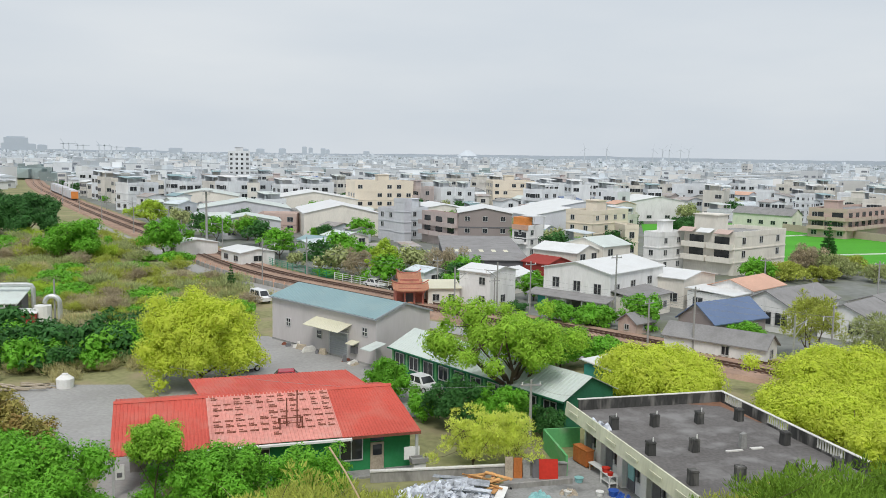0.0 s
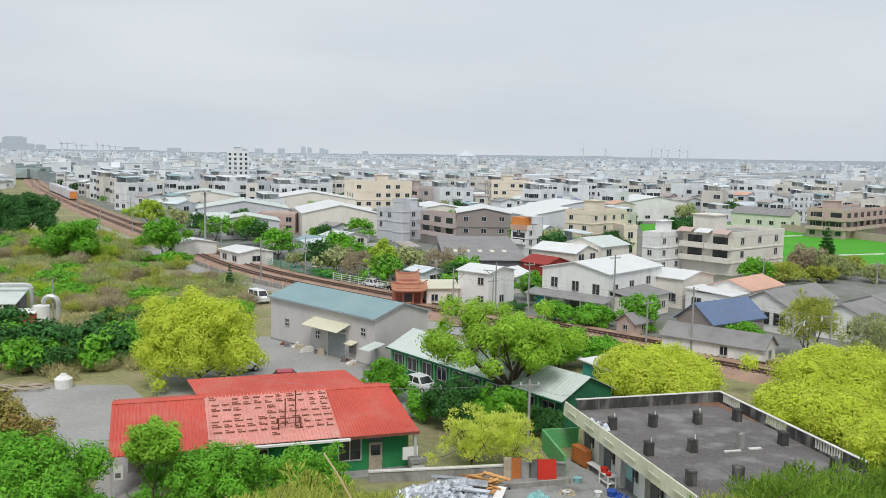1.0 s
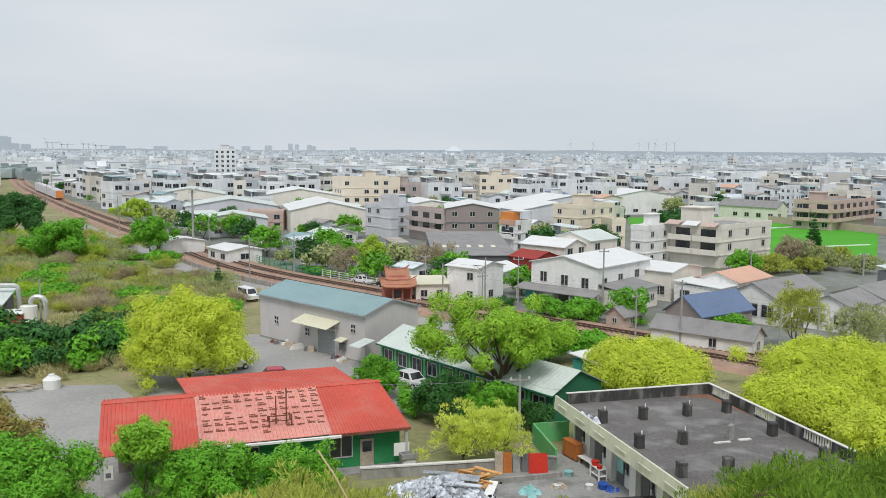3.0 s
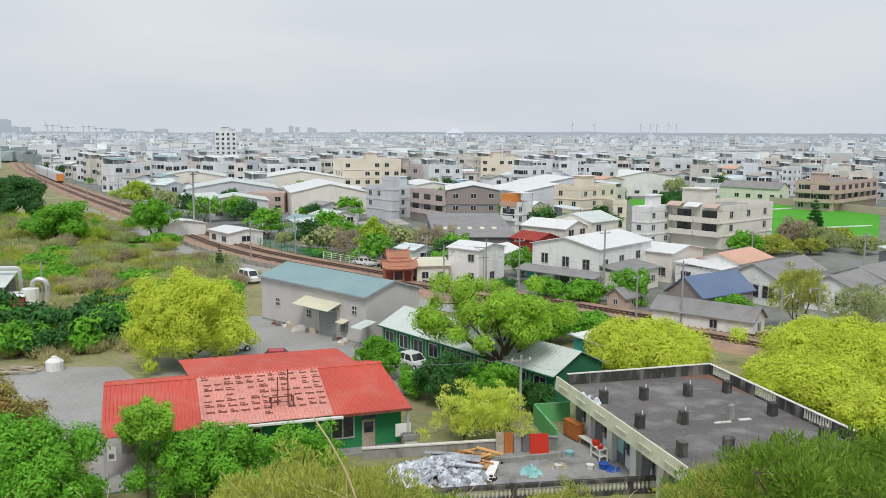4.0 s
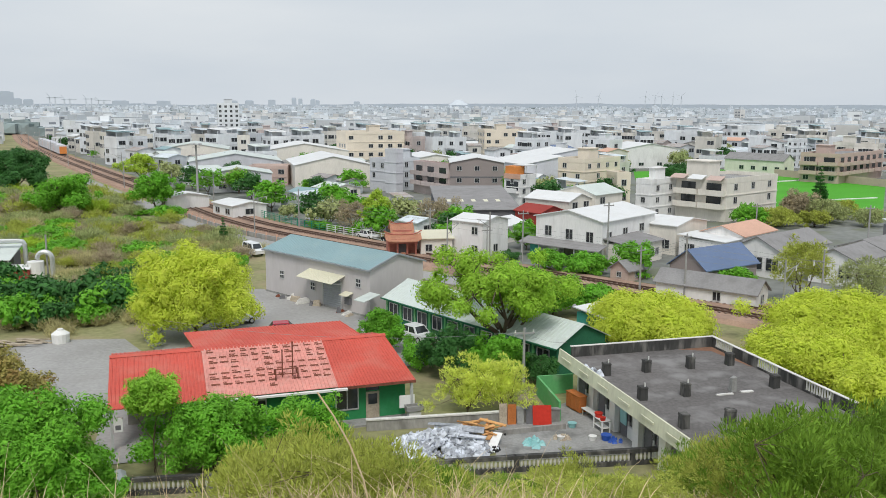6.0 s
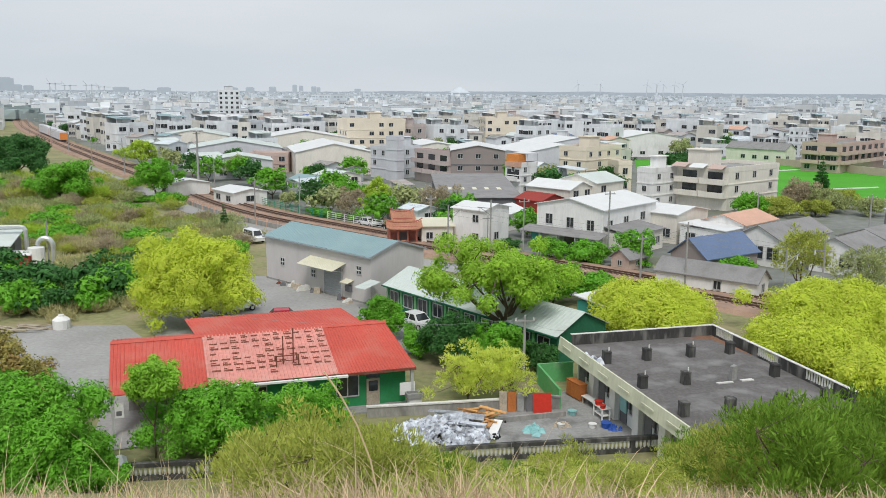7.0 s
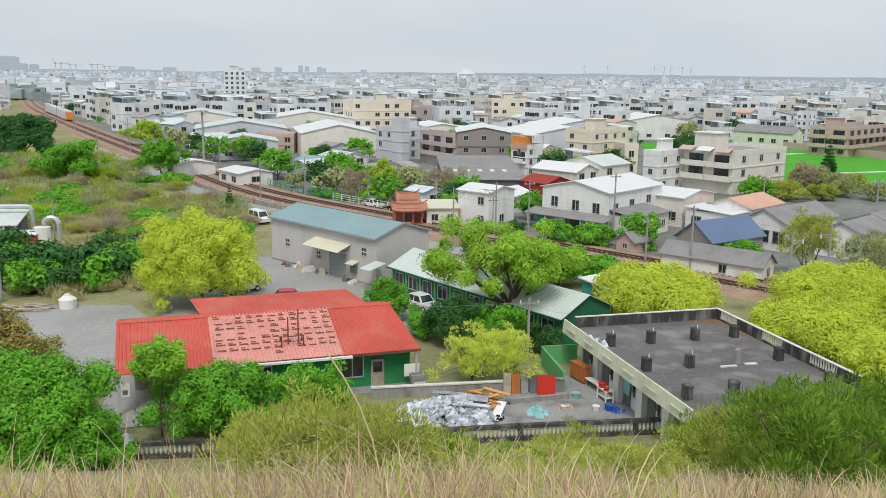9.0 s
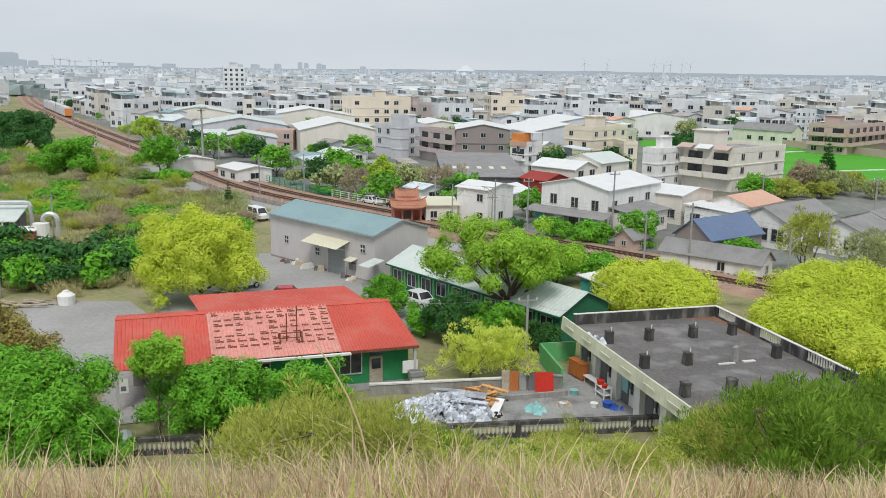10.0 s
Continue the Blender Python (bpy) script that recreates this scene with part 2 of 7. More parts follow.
# Distance haze is put into these colours: paler and bluer farther off.
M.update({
    "far_wall": mat("haze-tinted town walls", (0.68, 0.70, 0.71), 0.10, 0.02, 0.3, 0.9, 0.0, island=2.2),
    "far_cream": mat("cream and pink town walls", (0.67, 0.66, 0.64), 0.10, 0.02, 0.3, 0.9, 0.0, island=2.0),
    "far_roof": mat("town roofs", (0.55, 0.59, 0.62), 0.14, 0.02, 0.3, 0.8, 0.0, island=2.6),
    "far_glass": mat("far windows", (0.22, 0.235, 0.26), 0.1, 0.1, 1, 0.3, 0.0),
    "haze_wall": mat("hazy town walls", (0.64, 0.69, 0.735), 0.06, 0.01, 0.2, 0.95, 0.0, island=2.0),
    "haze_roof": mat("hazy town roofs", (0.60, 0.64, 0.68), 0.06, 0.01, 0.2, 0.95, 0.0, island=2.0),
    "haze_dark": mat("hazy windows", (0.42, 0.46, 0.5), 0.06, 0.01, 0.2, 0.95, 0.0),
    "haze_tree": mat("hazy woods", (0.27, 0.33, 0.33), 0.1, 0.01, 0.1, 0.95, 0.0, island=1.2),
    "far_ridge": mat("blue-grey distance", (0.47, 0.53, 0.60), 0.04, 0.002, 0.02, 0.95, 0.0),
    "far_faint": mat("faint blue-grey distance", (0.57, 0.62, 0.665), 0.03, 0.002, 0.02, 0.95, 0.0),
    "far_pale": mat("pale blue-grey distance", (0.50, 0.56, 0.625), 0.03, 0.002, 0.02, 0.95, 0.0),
})
M.update({
    # White and grey town walls carry a faint blue-grey haze tint in their colour.
    "town_white": mat("haze-tinted white town render", (0.74, 0.765, 0.785), 0.08, 0.12, 1.5, 0.9, 0.05, stain=(0.56, 0.58, 0.60), amount=0.5, each=0.4, stretch_z=0.3),
    "town_grey": mat("haze-tinted grey town render", (0.60, 0.63, 0.665), 0.09, 0.12, 1.5, 0.9, 0.05, stain=(0.46, 0.485, 0.51), amount=0.5, each=0.6, stretch_z=0.3),
    "town_cream": mat("pale cream town render", (0.68, 0.655, 0.60), 0.10, 0.12, 1.5, 0.9, 0.05, stain=(0.50, 0.47, 0.42), amount=0.5, each=0.5, stretch_z=0.3),
    "town_pink": mat("dusty pink town tiles", (0.55, 0.47, 0.45), 0.10, 0.12, 1.5, 0.9, 0.05, stain=(0.42, 0.37, 0.36), amount=0.5, each=0.5, stretch_z=0.3),
    "town_sheet": mat("blue-grey metal roof sheets", (0.58, 0.64, 0.675), 0.10, 0.15, 2, 0.6, 0.03, stain=(0.40, 0.44, 0.46), amount=0.5, each=0.7),
    "town_rust": mat("rust-streaked grey roof sheets", (0.36, 0.34, 0.33), 0.18, 0.2, 2, 0.85, 0.05, stain=(0.33, 0.24, 0.19), amount=0.6, each=0.5),
})
M["apricot"] = mat("apricot painted render", (0.77, 0.69, 0.57), 0.08, 0.3, 5, 0.85, 0.05)
M["blue_wall"] = mat("blue sign boards", (0.08, 0.17, 0.50), 0.08, 0.3, 5, 0.6, 0.02)

# ---- builders ----


class Geo:
    """Collects boxes, tubes and loose faces for one mesh."""

    def __init__(self):
        self.v, self.f, self.mi = [], [], []

    def face(self, pts, m=0):
        k = len(self.v)
        self.v += [tuple(p) for p in pts]
        self.f.append(tuple(range(k, k + len(pts))))
        self.mi.append(m)
        return self

    def hexa(self, p, m=0):
        """Eight corners: four below, four above, both anticlockwise from above."""
        k = len(self.v)
        self.v += [tuple(q) for q in p]
        for a in ((3, 2, 1, 0), (4, 5, 6, 7), (0, 1, 5, 4), (1, 2, 6, 5), (2, 3, 7, 6), (3, 0, 4, 7)):
            self.f.append(tuple(k + i for i in a))
            self.mi.append(m)
        return self

    def box(self, x0, x1, y0, y1, z0, z1, m=0):
        return self.hexa([(x0, y0, z0), (x1, y0, z0), (x1, y1, z0), (x0, y1, z0), (x0, y0, z1), (x1, y0, z1), (x1, y1, z1), (x0, y1, z1)], m)

    def tube(self, p, q, r, r2=None, n=6, m=0):
        p, q = Vector(p), Vector(q)
        r2 = r if r2 is None else r2
        w = (q - p).normalized()
        a = w.orthogonal().normalized()
        b = w.cross(a)
        k = len(self.v)
        for c, rad in ((p, r), (q, r2)):
            for i in range(n):
                t = 2 * math.pi * i / n
                self.v.append(tuple(c + a * (rad * math.cos(t)) + b * (rad * math.sin(t))))
        for i in range(n):
            j = (i + 1) % n
            self.f.append((k + i, k + j, k + n + j, k + n + i))
            self.mi.append(m)
        self.f += [tuple(k + i for i in reversed(range(n))), tuple(k + n + i for i in range(n))]
        self.mi += [m, m]
        return self

    def path(self, pts, r, n=6, m=0):
        """A connected round bar through a row of points."""
        pts = [Vector(p) for p in pts]
        k = len(self.v)
        a = None
        for i, p in enumerate(pts):
            w = (pts[min(i + 1, len(pts) - 1)] - pts[max(i - 1, 0)]).normalized()
            a = w.orthogonal().normalized() if a is None else (a - w * a.dot(w)).normalized()
            b = w.cross(a)
            self.v += [tuple(p + a * (r * math.cos(2 * math.pi * j / n)) + b * (r * math.sin(2 * math.pi * j / n))) for j in range(n)]
        for i in range(len(pts) - 1):
            for j in range(n):
                q = k + i * n
                self.f.append((q + j, q + (j + 1) % n, q + n + (j + 1) % n, q + n + j))
                self.mi.append(m)
        e = k + (len(pts) - 1) * n
        self.f += [tuple(k + j for j in reversed(range(n))), tuple(e + j for j in range(n))]
        self.mi += [m, m]
        return self

    def mesh(self, name, mats):
        me = bpy.data.meshes.new(name)
        me.from_pydata(self.v, [], self.f)
        for m in mats if isinstance(mats, (list, tuple)) else [mats]:
            me.materials.append(M[m] if isinstance(m, str) else m)
        me.polygons.foreach_set("material_index", self.mi)
        me.update()
        return me


def part(name, geo, mats, parent=None, label="", m=None):
    """One mesh object, under a thing or a part."""
    ob = new(name, geo if isinstance(geo, bpy.types.Mesh) else geo.mesh(name, mats))
    ob.parent = parent
    if m is not None:
        ob.matrix_basis = m
    return tagged(ob, label) if label else ob


def thing(name, m, label, category, group="", kind=""):
    ob = new(name)
    ob.empty_display_size = 0.2
    ob.matrix_basis = m
    return tagged(ob, label, category, group, kind)


def structure(name, geo, mats, label="", m=None):
    ob = part(name, geo, mats, None, label, m)
    return tagged(ob, kind="structure")


def smooth(a, b, x):
    t = min(1, max(0, (x - a) / (b - a)))
    return t * t * (3 - 2 * t)


def hill(x, y):
    """Height of the ground: a grassy hillside that falls from the viewpoint to the plain."""
    z = 20.3 - 0.25 * max(y, -3.0) if y < 5 else 19.05 - 0.475 * (y - 5)
    z += 0.02 * max(-10, min(x, 14)) * (1 - smooth(30, 44, y))
    if y < 44:
        z += 0.35 * (1 - smooth(34, 44, y)) * smooth(3, 12, y) * (noise.noise((x * 0.12, y * 0.12, 3)) * 2)
    return max(z, 0.0)


# ---- ground ----


def build_ground():
    xs = [-4800, -3000, -1500, -700, -350, -200, -140] + list(range(-110, -40, 10)) + list(range(-40, 41, 2)) + list(range(50, 111, 10)) + [140, 200, 350, 700, 1500, 3000, 4800]
    ys = [-400, -150, -60, -20] + list(range(-8, 52, 2)) + [55, 65, 80, 100, 130, 170, 230, 300, 450, 700, 1100, 1800, 2800, 4900]
    g = Geo()
    g.v = [(x, y, hill(x, y)) for y in ys for x in xs]
    w = len(xs)
    g.f = [(j * w + i, j * w + i + 1, (j + 1) * w + i + 1, (j + 1) * w + i) for j in range(len(ys) - 1) for i in range(w - 1)]
    g.mi = [0] * len(g.f)
    ob = structure("ground", g, "ground")
    for p in ob.data.polygons:
        p.use_smooth = True


build_ground()

RAIL = [(-330, 700), (-232, 500), (-165, 378), (-122, 303), (-81, 234), (-55, 192), (-33, 156), (-8, 129), (14.5, 107.5), (30.5, 92.5), (45, 77), (70, 48), (95, 20)]


def spline(pts, step):
    """Points and headings every step metres along a smooth line through pts."""
    P = [Vector((*p, 0)) for p in pts]
    P = [2 * P[0] - P[1]] + P + [2 * P[-1] - P[-2]]
    raw = []
    for i in range(1, len(P) - 2):
        for k in range(40):
            t = k / 40
            a, b, c, d = P[i - 1:i + 3]
            raw.append(0.5 * (2 * b + (c - a) * t + (2 * a - 5 * b + 4 * c - d) * t * t + (3 * b - a - 3 * c + d) * t ** 3))
    out, gone, want = [], 0.0, 0.0
    for a, b in zip(raw, raw[1:]):
        L = (b - a).length
        while want <= gone + L:
            out.append((a + (b - a) * ((want - gone) / L), (b - a) / L))
            want += step
        gone += L
    return out


def ribbon(line, lo, hi, z0, z1, slope=0.6):
    """A bed with sloping sides between two offsets from a line."""
    g = Geo()
    for p, d in line:
        s = Vector((-d.y, d.x, 0))
        g.v += [tuple(p + s * (hi + slope) + Vector((0, 0, z0))), tuple(p + s * hi + Vector((0, 0, z1))), tuple(p + s * lo + Vector((0, 0, z1))), tuple(p + s * (lo - slope) + Vector((0, 0, z0)))]
    for i in range(len(line) - 1):
        for k in range(3):
            a = i * 4 + k
            g.f.append((a + 1, a, a + 4, a + 5))
            g.mi.append(0)
    return g


def build_railway():
    line = spline(RAIL, 2.5)
    structure("railway_bed", ribbon(line, -5.0, 5.0, -0.1, 0.45), "ballast", "rust-brown ballast bed of a double railway line")
    for track in (-2.0, 2.0):
        g = Geo()
        for off in (track - 0.54, track + 0.54):
            for (p, d), (q, e) in zip(line, line[1:]):
                s, r = Vector((-d.y, d.x, 0)), Vector((-e.y, e.x, 0))
                a, b = p + s * off, q + r * off
                g.hexa([a + s * -0.05 + Vector((0, 0, 0.45)), a + s * 0.05 + Vector((0, 0, 0.45)), b + r * 0.05 + Vector((0, 0, 0.45)), b + r * -0.05 + Vector((0, 0, 0.45)),
                        a + s * -0.05 + Vector((0, 0, 0.68)), a + s * 0.05 + Vector((0, 0, 0.68)), b + r * 0.05 + Vector((0, 0, 0.68)), b + r * -0.05 + Vector((0, 0, 0.68))])
        structure("railway_track", g, "rail", "pair of rusty steel rails on concrete sleepers")
        sl = Geo()
        for p, d in spline(RAIL, 0.75):
            if not 60 < p.y < 330:
                continue
            s = Vector((-d.y, d.x, 0))
            c = p + s * track
            k = [c + s * a + d * b for a, b in ((-1.05, -0.12), (-1.05, 0.12), (1.05, 0.12), (1.05, -0.12))]
            sl.hexa([v + Vector((0, 0, 0.42)) for v in k] + [v + Vector((0, 0, 0.53)) for v in k])
        ob = part("sleepers", sl, "sleeper")
        tagged(ob, "weathered concrete sleepers lying in the ballast", "sleepers", kind="stuff")


build_railway()

# ---- houses ----


def window_mesh(w, h, cols=2):
    """A frame with sunk panes, in one connected mesh."""
    t, bar = 0.07, 0.035
    xs = [-w / 2 - t]
    for i in range(cols):
        xs += [-w / 2 + w * i / cols + (bar if i else 0), -w / 2 + w * (i + 1) / cols - (bar if i < cols - 1 else 0)]
    xs += [w / 2 + t]
    zs = [-0.09, 0, h, h + t]
    g = Geo()
    n = len(xs)
    g.v = [(x, -0.07, z) for z in zs for x in xs] + [(x, 0.02, z) for z in zs for x in xs]
    k = len(g.v)
    for j in range(3):
        for i in range(n - 1):
            q = [j * n + i, j * n + i + 1, (j + 1) * n + i + 1, (j + 1) * n + i]
            if j == 1 and i % 2 == 1:
                c = len(g.v)
                g.v += [(g.v[p][0], -0.015, g.v[p][2]) for p in q]
                g.f.append((c, c + 1, c + 2, c + 3))
                g.mi.append(1)
                for a in range(4):
                    g.f.append((q[a], q[(a + 1) % 4], c + (a + 1) % 4, c + a))
                    g.mi.append(0)
            else:
                g.f.append(tuple(q))
                g.mi.append(0)
    o, top = n * 4, n * 3
    rim = [(i, i + 1) for i in range(n - 1)] + [(top + i + 1, top + i) for i in range(n - 1)] + [(n * (j + 1), n * j) for j in range(3)] + [(n * j + n - 1, n * (j + 1) + n - 1) for j in range(3)]
    for a, b in rim:
        g.f.append((b, a, a + o, b + o))
        g.mi.append(0)
    return g.mesh("window", ["frame", "glass"])


WIN = {}


def window(parent, w, h, x, y, z, face=0, cols=2):
    """A framed window in the face that looks to -y (0), -x (1), +x (2) or +y (3) of its house."""
    key = (round(w, 1), round(h, 1), cols)
    if key not in WIN:
        WIN[key] = window_mesh(*key)
    return part("window", WIN[key], None, parent, m=pose(x, y, z, 0, 0, (0, -90, 90, 180)[face]))


def gable(g, w, d, z0, z1, over=0.3, th=0.12, along="y", m=0):
    """A double-pitched roof of real thickness; along: the ridge's way."""
    if along == "y":
        for s in (0, 1):
            a, b = (-over, w / 2) if s == 0 else (w / 2, w + over)
            za, zb = (z0 - over * (z1 - z0) / (w / 2), z1) if s == 0 else (z1, z0 - over * (z1 - z0) / (w / 2))
            y0, y1 = -over, d + over
            g.hexa([(a, y0, za), (b, y0, zb), (b, y1, zb), (a, y1, za), (a, y0, za + th), (b, y0, zb + th), (b, y1, zb + th), (a, y1, za + th)], m)
    else:
        for s in (0, 1):
            a, b = (-over, d / 2) if s == 0 else (d / 2, d + over)
            za, zb = (z0 - over * (z1 - z0) / (d / 2), z1) if s == 0 else (z1, z0 - over * (z1 - z0) / (d / 2))
            x0, x1 = -over, w + over
            g.hexa([(x0, a, za), (x1, a, za), (x1, b, zb), (x0, b, zb), (x0, a, za + th), (x1, a, za + th), (x1, b, zb + th), (x0, b, zb + th)], m)
    return g


def walls(w, d, h, ridge=None, along="y"):
    """A closed shell; with a ridge, gable ends rise to it."""
    g = Geo()
    if not ridge:
        return g.box(0, w, 0, d, 0, h)
    if along == "y":
        ring = [(0, 0), (w, 0), (w, h), (w / 2, ridge), (0, h)]
        g.v = [(a, y, z) for y in (0, d) for a, z in ring]
    else:
        ring = [(d, 0), (0, 0), (0, h), (d / 2, ridge), (d, h)]
        g.v = [(x, a, z) for x in (0, w) for a, z in ring]
    g.f = [(0, 1, 2, 3, 4), (9, 8, 7, 6, 5)] + [(i, 5 + i, 5 + (i + 1) % 5, (i + 1) % 5) for i in range(5)]
    g.mi = [0] * 7
    return g


def house(name, label, category, x, y, yaw, w, d, h, floors, wall, roof, kind="flat", ridge=None, along="y", rows=(3, 3), win=(1.5, 1.2), extra=0, group="", rs=0, balcony=0):
    """A house whose near corner stands at x, y; w runs along yaw, d away from it."""
    rnd = random.Random(rs * 77 + int(x * 13 + y * 7))
    t = thing(name, pose(x, y, 0, 0, 0, yaw), label, category, group)
    part("wall", walls(w, d, h, ridge if kind == "gable" else None, along), wall, t)
    g = Geo()
    if kind == "gable":
        part("roof", gable(g, w, d, h, ridge, along=along), roof, t)
    elif kind == "shed":
        g.hexa([(-0.3, -0.4, h), (w + 0.3, -0.4, h), (w + 0.3, d + 0.2, ridge or h + 0.6), (-0.3, d + 0.2, ridge or h + 0.6), (-0.3, -0.4, h + 0.1), (w + 0.3, -0.4, h + 0.1), (w + 0.3, d + 0.2, (ridge or h + 0.6) + 0.1), (-0.3, d + 0.2, (ridge or h + 0.6) + 0.1)])
        part("roof", g, roof, t)
    else:
        g.box(0.2, w - 0.2, 0.2, d - 0.2, h, h + 0.05)
        part("roof", g, roof, t)
        p = Geo()
        for a in ((-0.05, w + 0.05, -0.05, 0.2), (-0.05, w + 0.05, d - 0.2, d + 0.05), (-0.05, 0.2, 0.2, d - 0.2), (w - 0.2, w + 0.05, 0.2, d - 0.2)):
            p.box(*a, h - 0.25, h + 0.75)
        part("parapet", p, wall, t)
        if extra:
            bx, by = w * rnd.uniform(0.15, 0.5), d * rnd.uniform(0.3, 0.6)
            part("stair_house", Geo().box(bx, bx + min(4, w * 0.4), by, by + min(4, d * 0.4), h + 0.05, h + 2.6).box(bx - 0.3, bx + min(4, w * 0.4) + 0.3, by - 0.3, by + min(4, d * 0.4) + 0.3, h + 2.6, h + 2.75), wall, t)
        if floors > 1 and (not group or rnd.random() < 0.4):
            for f in range(1, floors):
                z = f * h / floors
                part("floor_ledge", Geo().box(-0.12, w + 0.02, -0.12, 0.0, z - 0.1, z + 0.1).box(-0.12, 0.0, 0.0, d, z - 0.1, z + 0.1), wall, t)
        if group and rnd.random() < 0.55:
            x0, y0, x1, y1 = w * 0.08, d * rnd.uniform(0.05, 0.35), w * rnd.uniform(0.6, 0.95), d * 0.95
            for px, py in ((x0, y0), (x1, y0)):
                part("shelter_post", Geo().box(px - 0.1, px + 0.1, py - 0.1, py + 0.1, h + 0.05, h + 2.3), "town_grey", t)
            part("shelter_wall", Geo().box(x0, x1, y1 - 0.1, y1, h + 0.05, h + 2.6), "town_grey", t)
            part("shelter_roof", Geo().hexa([(x0 - 0.4, y0 - 0.5, h + 2.2), (x1 + 0.4, y0 - 0.5, h + 2.2), (x1 + 0.4, y1 + 0.3, h + 2.75), (x0 - 0.4, y1 + 0.3, h + 2.75), (x0 - 0.4, y0 - 0.5, h + 2.3), (x1 + 0.4, y0 - 0.5, h + 2.3), (x1 + 0.4, y1 + 0.3, h + 2.85), (x0 - 0.4, y1 + 0.3, h + 2.85)]), rnd.choice(("town_sheet", "town_sheet", "pale_roof", "town_rust", "white_roof", "teal_roof")), t)
        if extra > 1:
            part("water_tank", Geo().tube((w * 0.75, d * 0.6, h + 0.05), (w * 0.75, d * 0.6, h + 1.9), 0.7, n=10), "frame", t)
    fh = h / floors
    for f in range(1, floors) if balcony else ():
        for face, L in ((1, d), (0, w))[:balcony]:
            n = max(1, int(L / 4.5))
            for i in range(n):
                a, c = i * L / n + 0.15, (i + 1) * L / n - 0.15
                g = Geo()
                if face == 1:
                    g.box(-1.25, 0, a, c, f * fh - 0.12, f * fh + 0.02).box(-1.25, -1.13, a, c, f * fh + 0.02, f * fh + 0.95).box(-1.13, 0, a, a + 0.1, f * fh + 0.02, f * fh + 0.95)
                else:
                    g.box(a, c, -1.25, 0, f * fh - 0.12, f * fh + 0.02).box(a, c, -1.25, -1.13, f * fh + 0.02, f * fh + 0.95).box(a, a + 0.1, -1.13, 0, f * fh + 0.02, f * fh + 0.95)
                part("balcony", g, wall, t)
                if face == 1:
                    part("balcony_door", Geo().box(-0.03, 0.0, a + 1.0, c - 1.1, f * fh + 0.05, f * fh + 2.2), "glass", t)
                else:
                    part("balcony_door", Geo().box(a + 1.0, c - 1.1, -0.03, 0.0, f * fh + 0.05, f * fh + 2.2), "glass", t)
    for f in range(floors):
        z = f * fh + min(1.0, fh * 0.35)
        for i in range(rows[0]):
            if floors > 5 or rnd.random() < 0.8:
                window(t, *win, w * (i + 0.5) / rows[0], -0.01, z, 0)
        for i in range(rows[1]):
            if floors > 5 or rnd.random() < 0.7:
                window(t, win[0], win[1], -0.01, d * (i + 0.5) / rows[1], z, 1)
    return t


# ---- the town beyond the railway ----
R1 = "row of town houses"
house("tower_block", "tall cream apartment tower with rows of dark windows", "apartment tower", -108.3, 441.8, 15, 10.6, 9.6, 21.0, 9, "town_white", "concrete", rows=(4, 3), win=(1.1, 1.1), extra=1)
house("apartment_house", "grey rendered apartment house with a flat roof", "apartment house", -11.8, 219.3, 45, 8, 6.5, 7.5, 3, "grey_wall", "concrete", rows=(0, 2), win=(1.0, 1.2))
house("apartment_house", "pale grey apartment house beside the stair tower", "apartment house", -8.1, 222.4, 20, 4.8, 8, 7.6, 3, "town_grey", "concrete", rows=(2, 0), win=(0.8, 1.2), extra=2)
house("stair_tower", "windowless grey rendered stair tower of an apartment house", "tower", -9.3, 213.7, 45, 2.4, 3.8, 10.2, 4, "grey_wall", "concrete", rows=(0, 0))
house("workshop_building", "brown clad three-storey workshop with a low gable", "workshop", 3.9, 203.2, 0, 12.5, 17, 8.4, 3, "brown_wall", "white_roof", kind="gable", ridge=9.6, rows=(3, 0), win=(1.1, 1.0))
house("apartment_house", "pinkish apartment house with open balconies", "apartment house", 3.5, 204.2, 32, 3.0, 16, 7.2, 3, "town_pink", "red_wall", rows=(0, 0), balcony=1)
house("town_house", "white house with an orange tiled upper storey", "house", 18.7, 187.3, 40, 4.8, 4.9, 6.2, 3, "white_wall", "concrete", rows=(2, 1), win=(0.8, 1.0))
house("apartment_house", "cream apartment house with a flat terrace roof", "apartment house", 33.9, 195, 45, 14.2, 7.4, 9.2, 4, "apricot", "concrete", rows=(4, 2), win=(1.0, 1.0), extra=2)
house("town_house", "narrow cream house beside the rice field", "house", 40.7, 192.1, 12, 3.2, 6, 6.4, 2, "apricot", "concrete", rows=(1, 1), win=(1.1, 1.3))
house("town_house", "cream house under a pale green sheet roof", "house", 30, 160, 45, 9, 9, 5.4, 2, "cream_wall", "pale_roof", kind="gable", ridge=6.8, along="x", rows=(2, 2))
house("town_house", "cream house with a shallow white roof", "house", 24.5, 156, 45, 7, 10, 4.6, 2, "cream_wall", "white_roof", kind="gable", ridge=5.8, rows=(2, 2))
house("town_house", "white three-storey house with a roof terrace", "house", 42.0, 166.9, 40, 8.3, 3.6, 7.0, 3, "white_wall", "white_roof", rows=(2, 1), win=(0.9, 1.0), extra=1)
house("apartment_house", "cream four-storey apartment house with dark balconies", "apartment house", 55.2, 162.7, 40, 18.5, 11.2, 7.6, 3, "cream_wall", "concrete", rows=(3, 0), win=(1.1, 1.2), balcony=1)
house("town_house", "small white house with a white gable roof", "house", 7.0, 122, 50, 6.2, 5.6, 5.3, 2, "white_wall", "white_roof", kind="gable", ridge=6.0, rows=(1, 2), win=(1.0, 1.0))
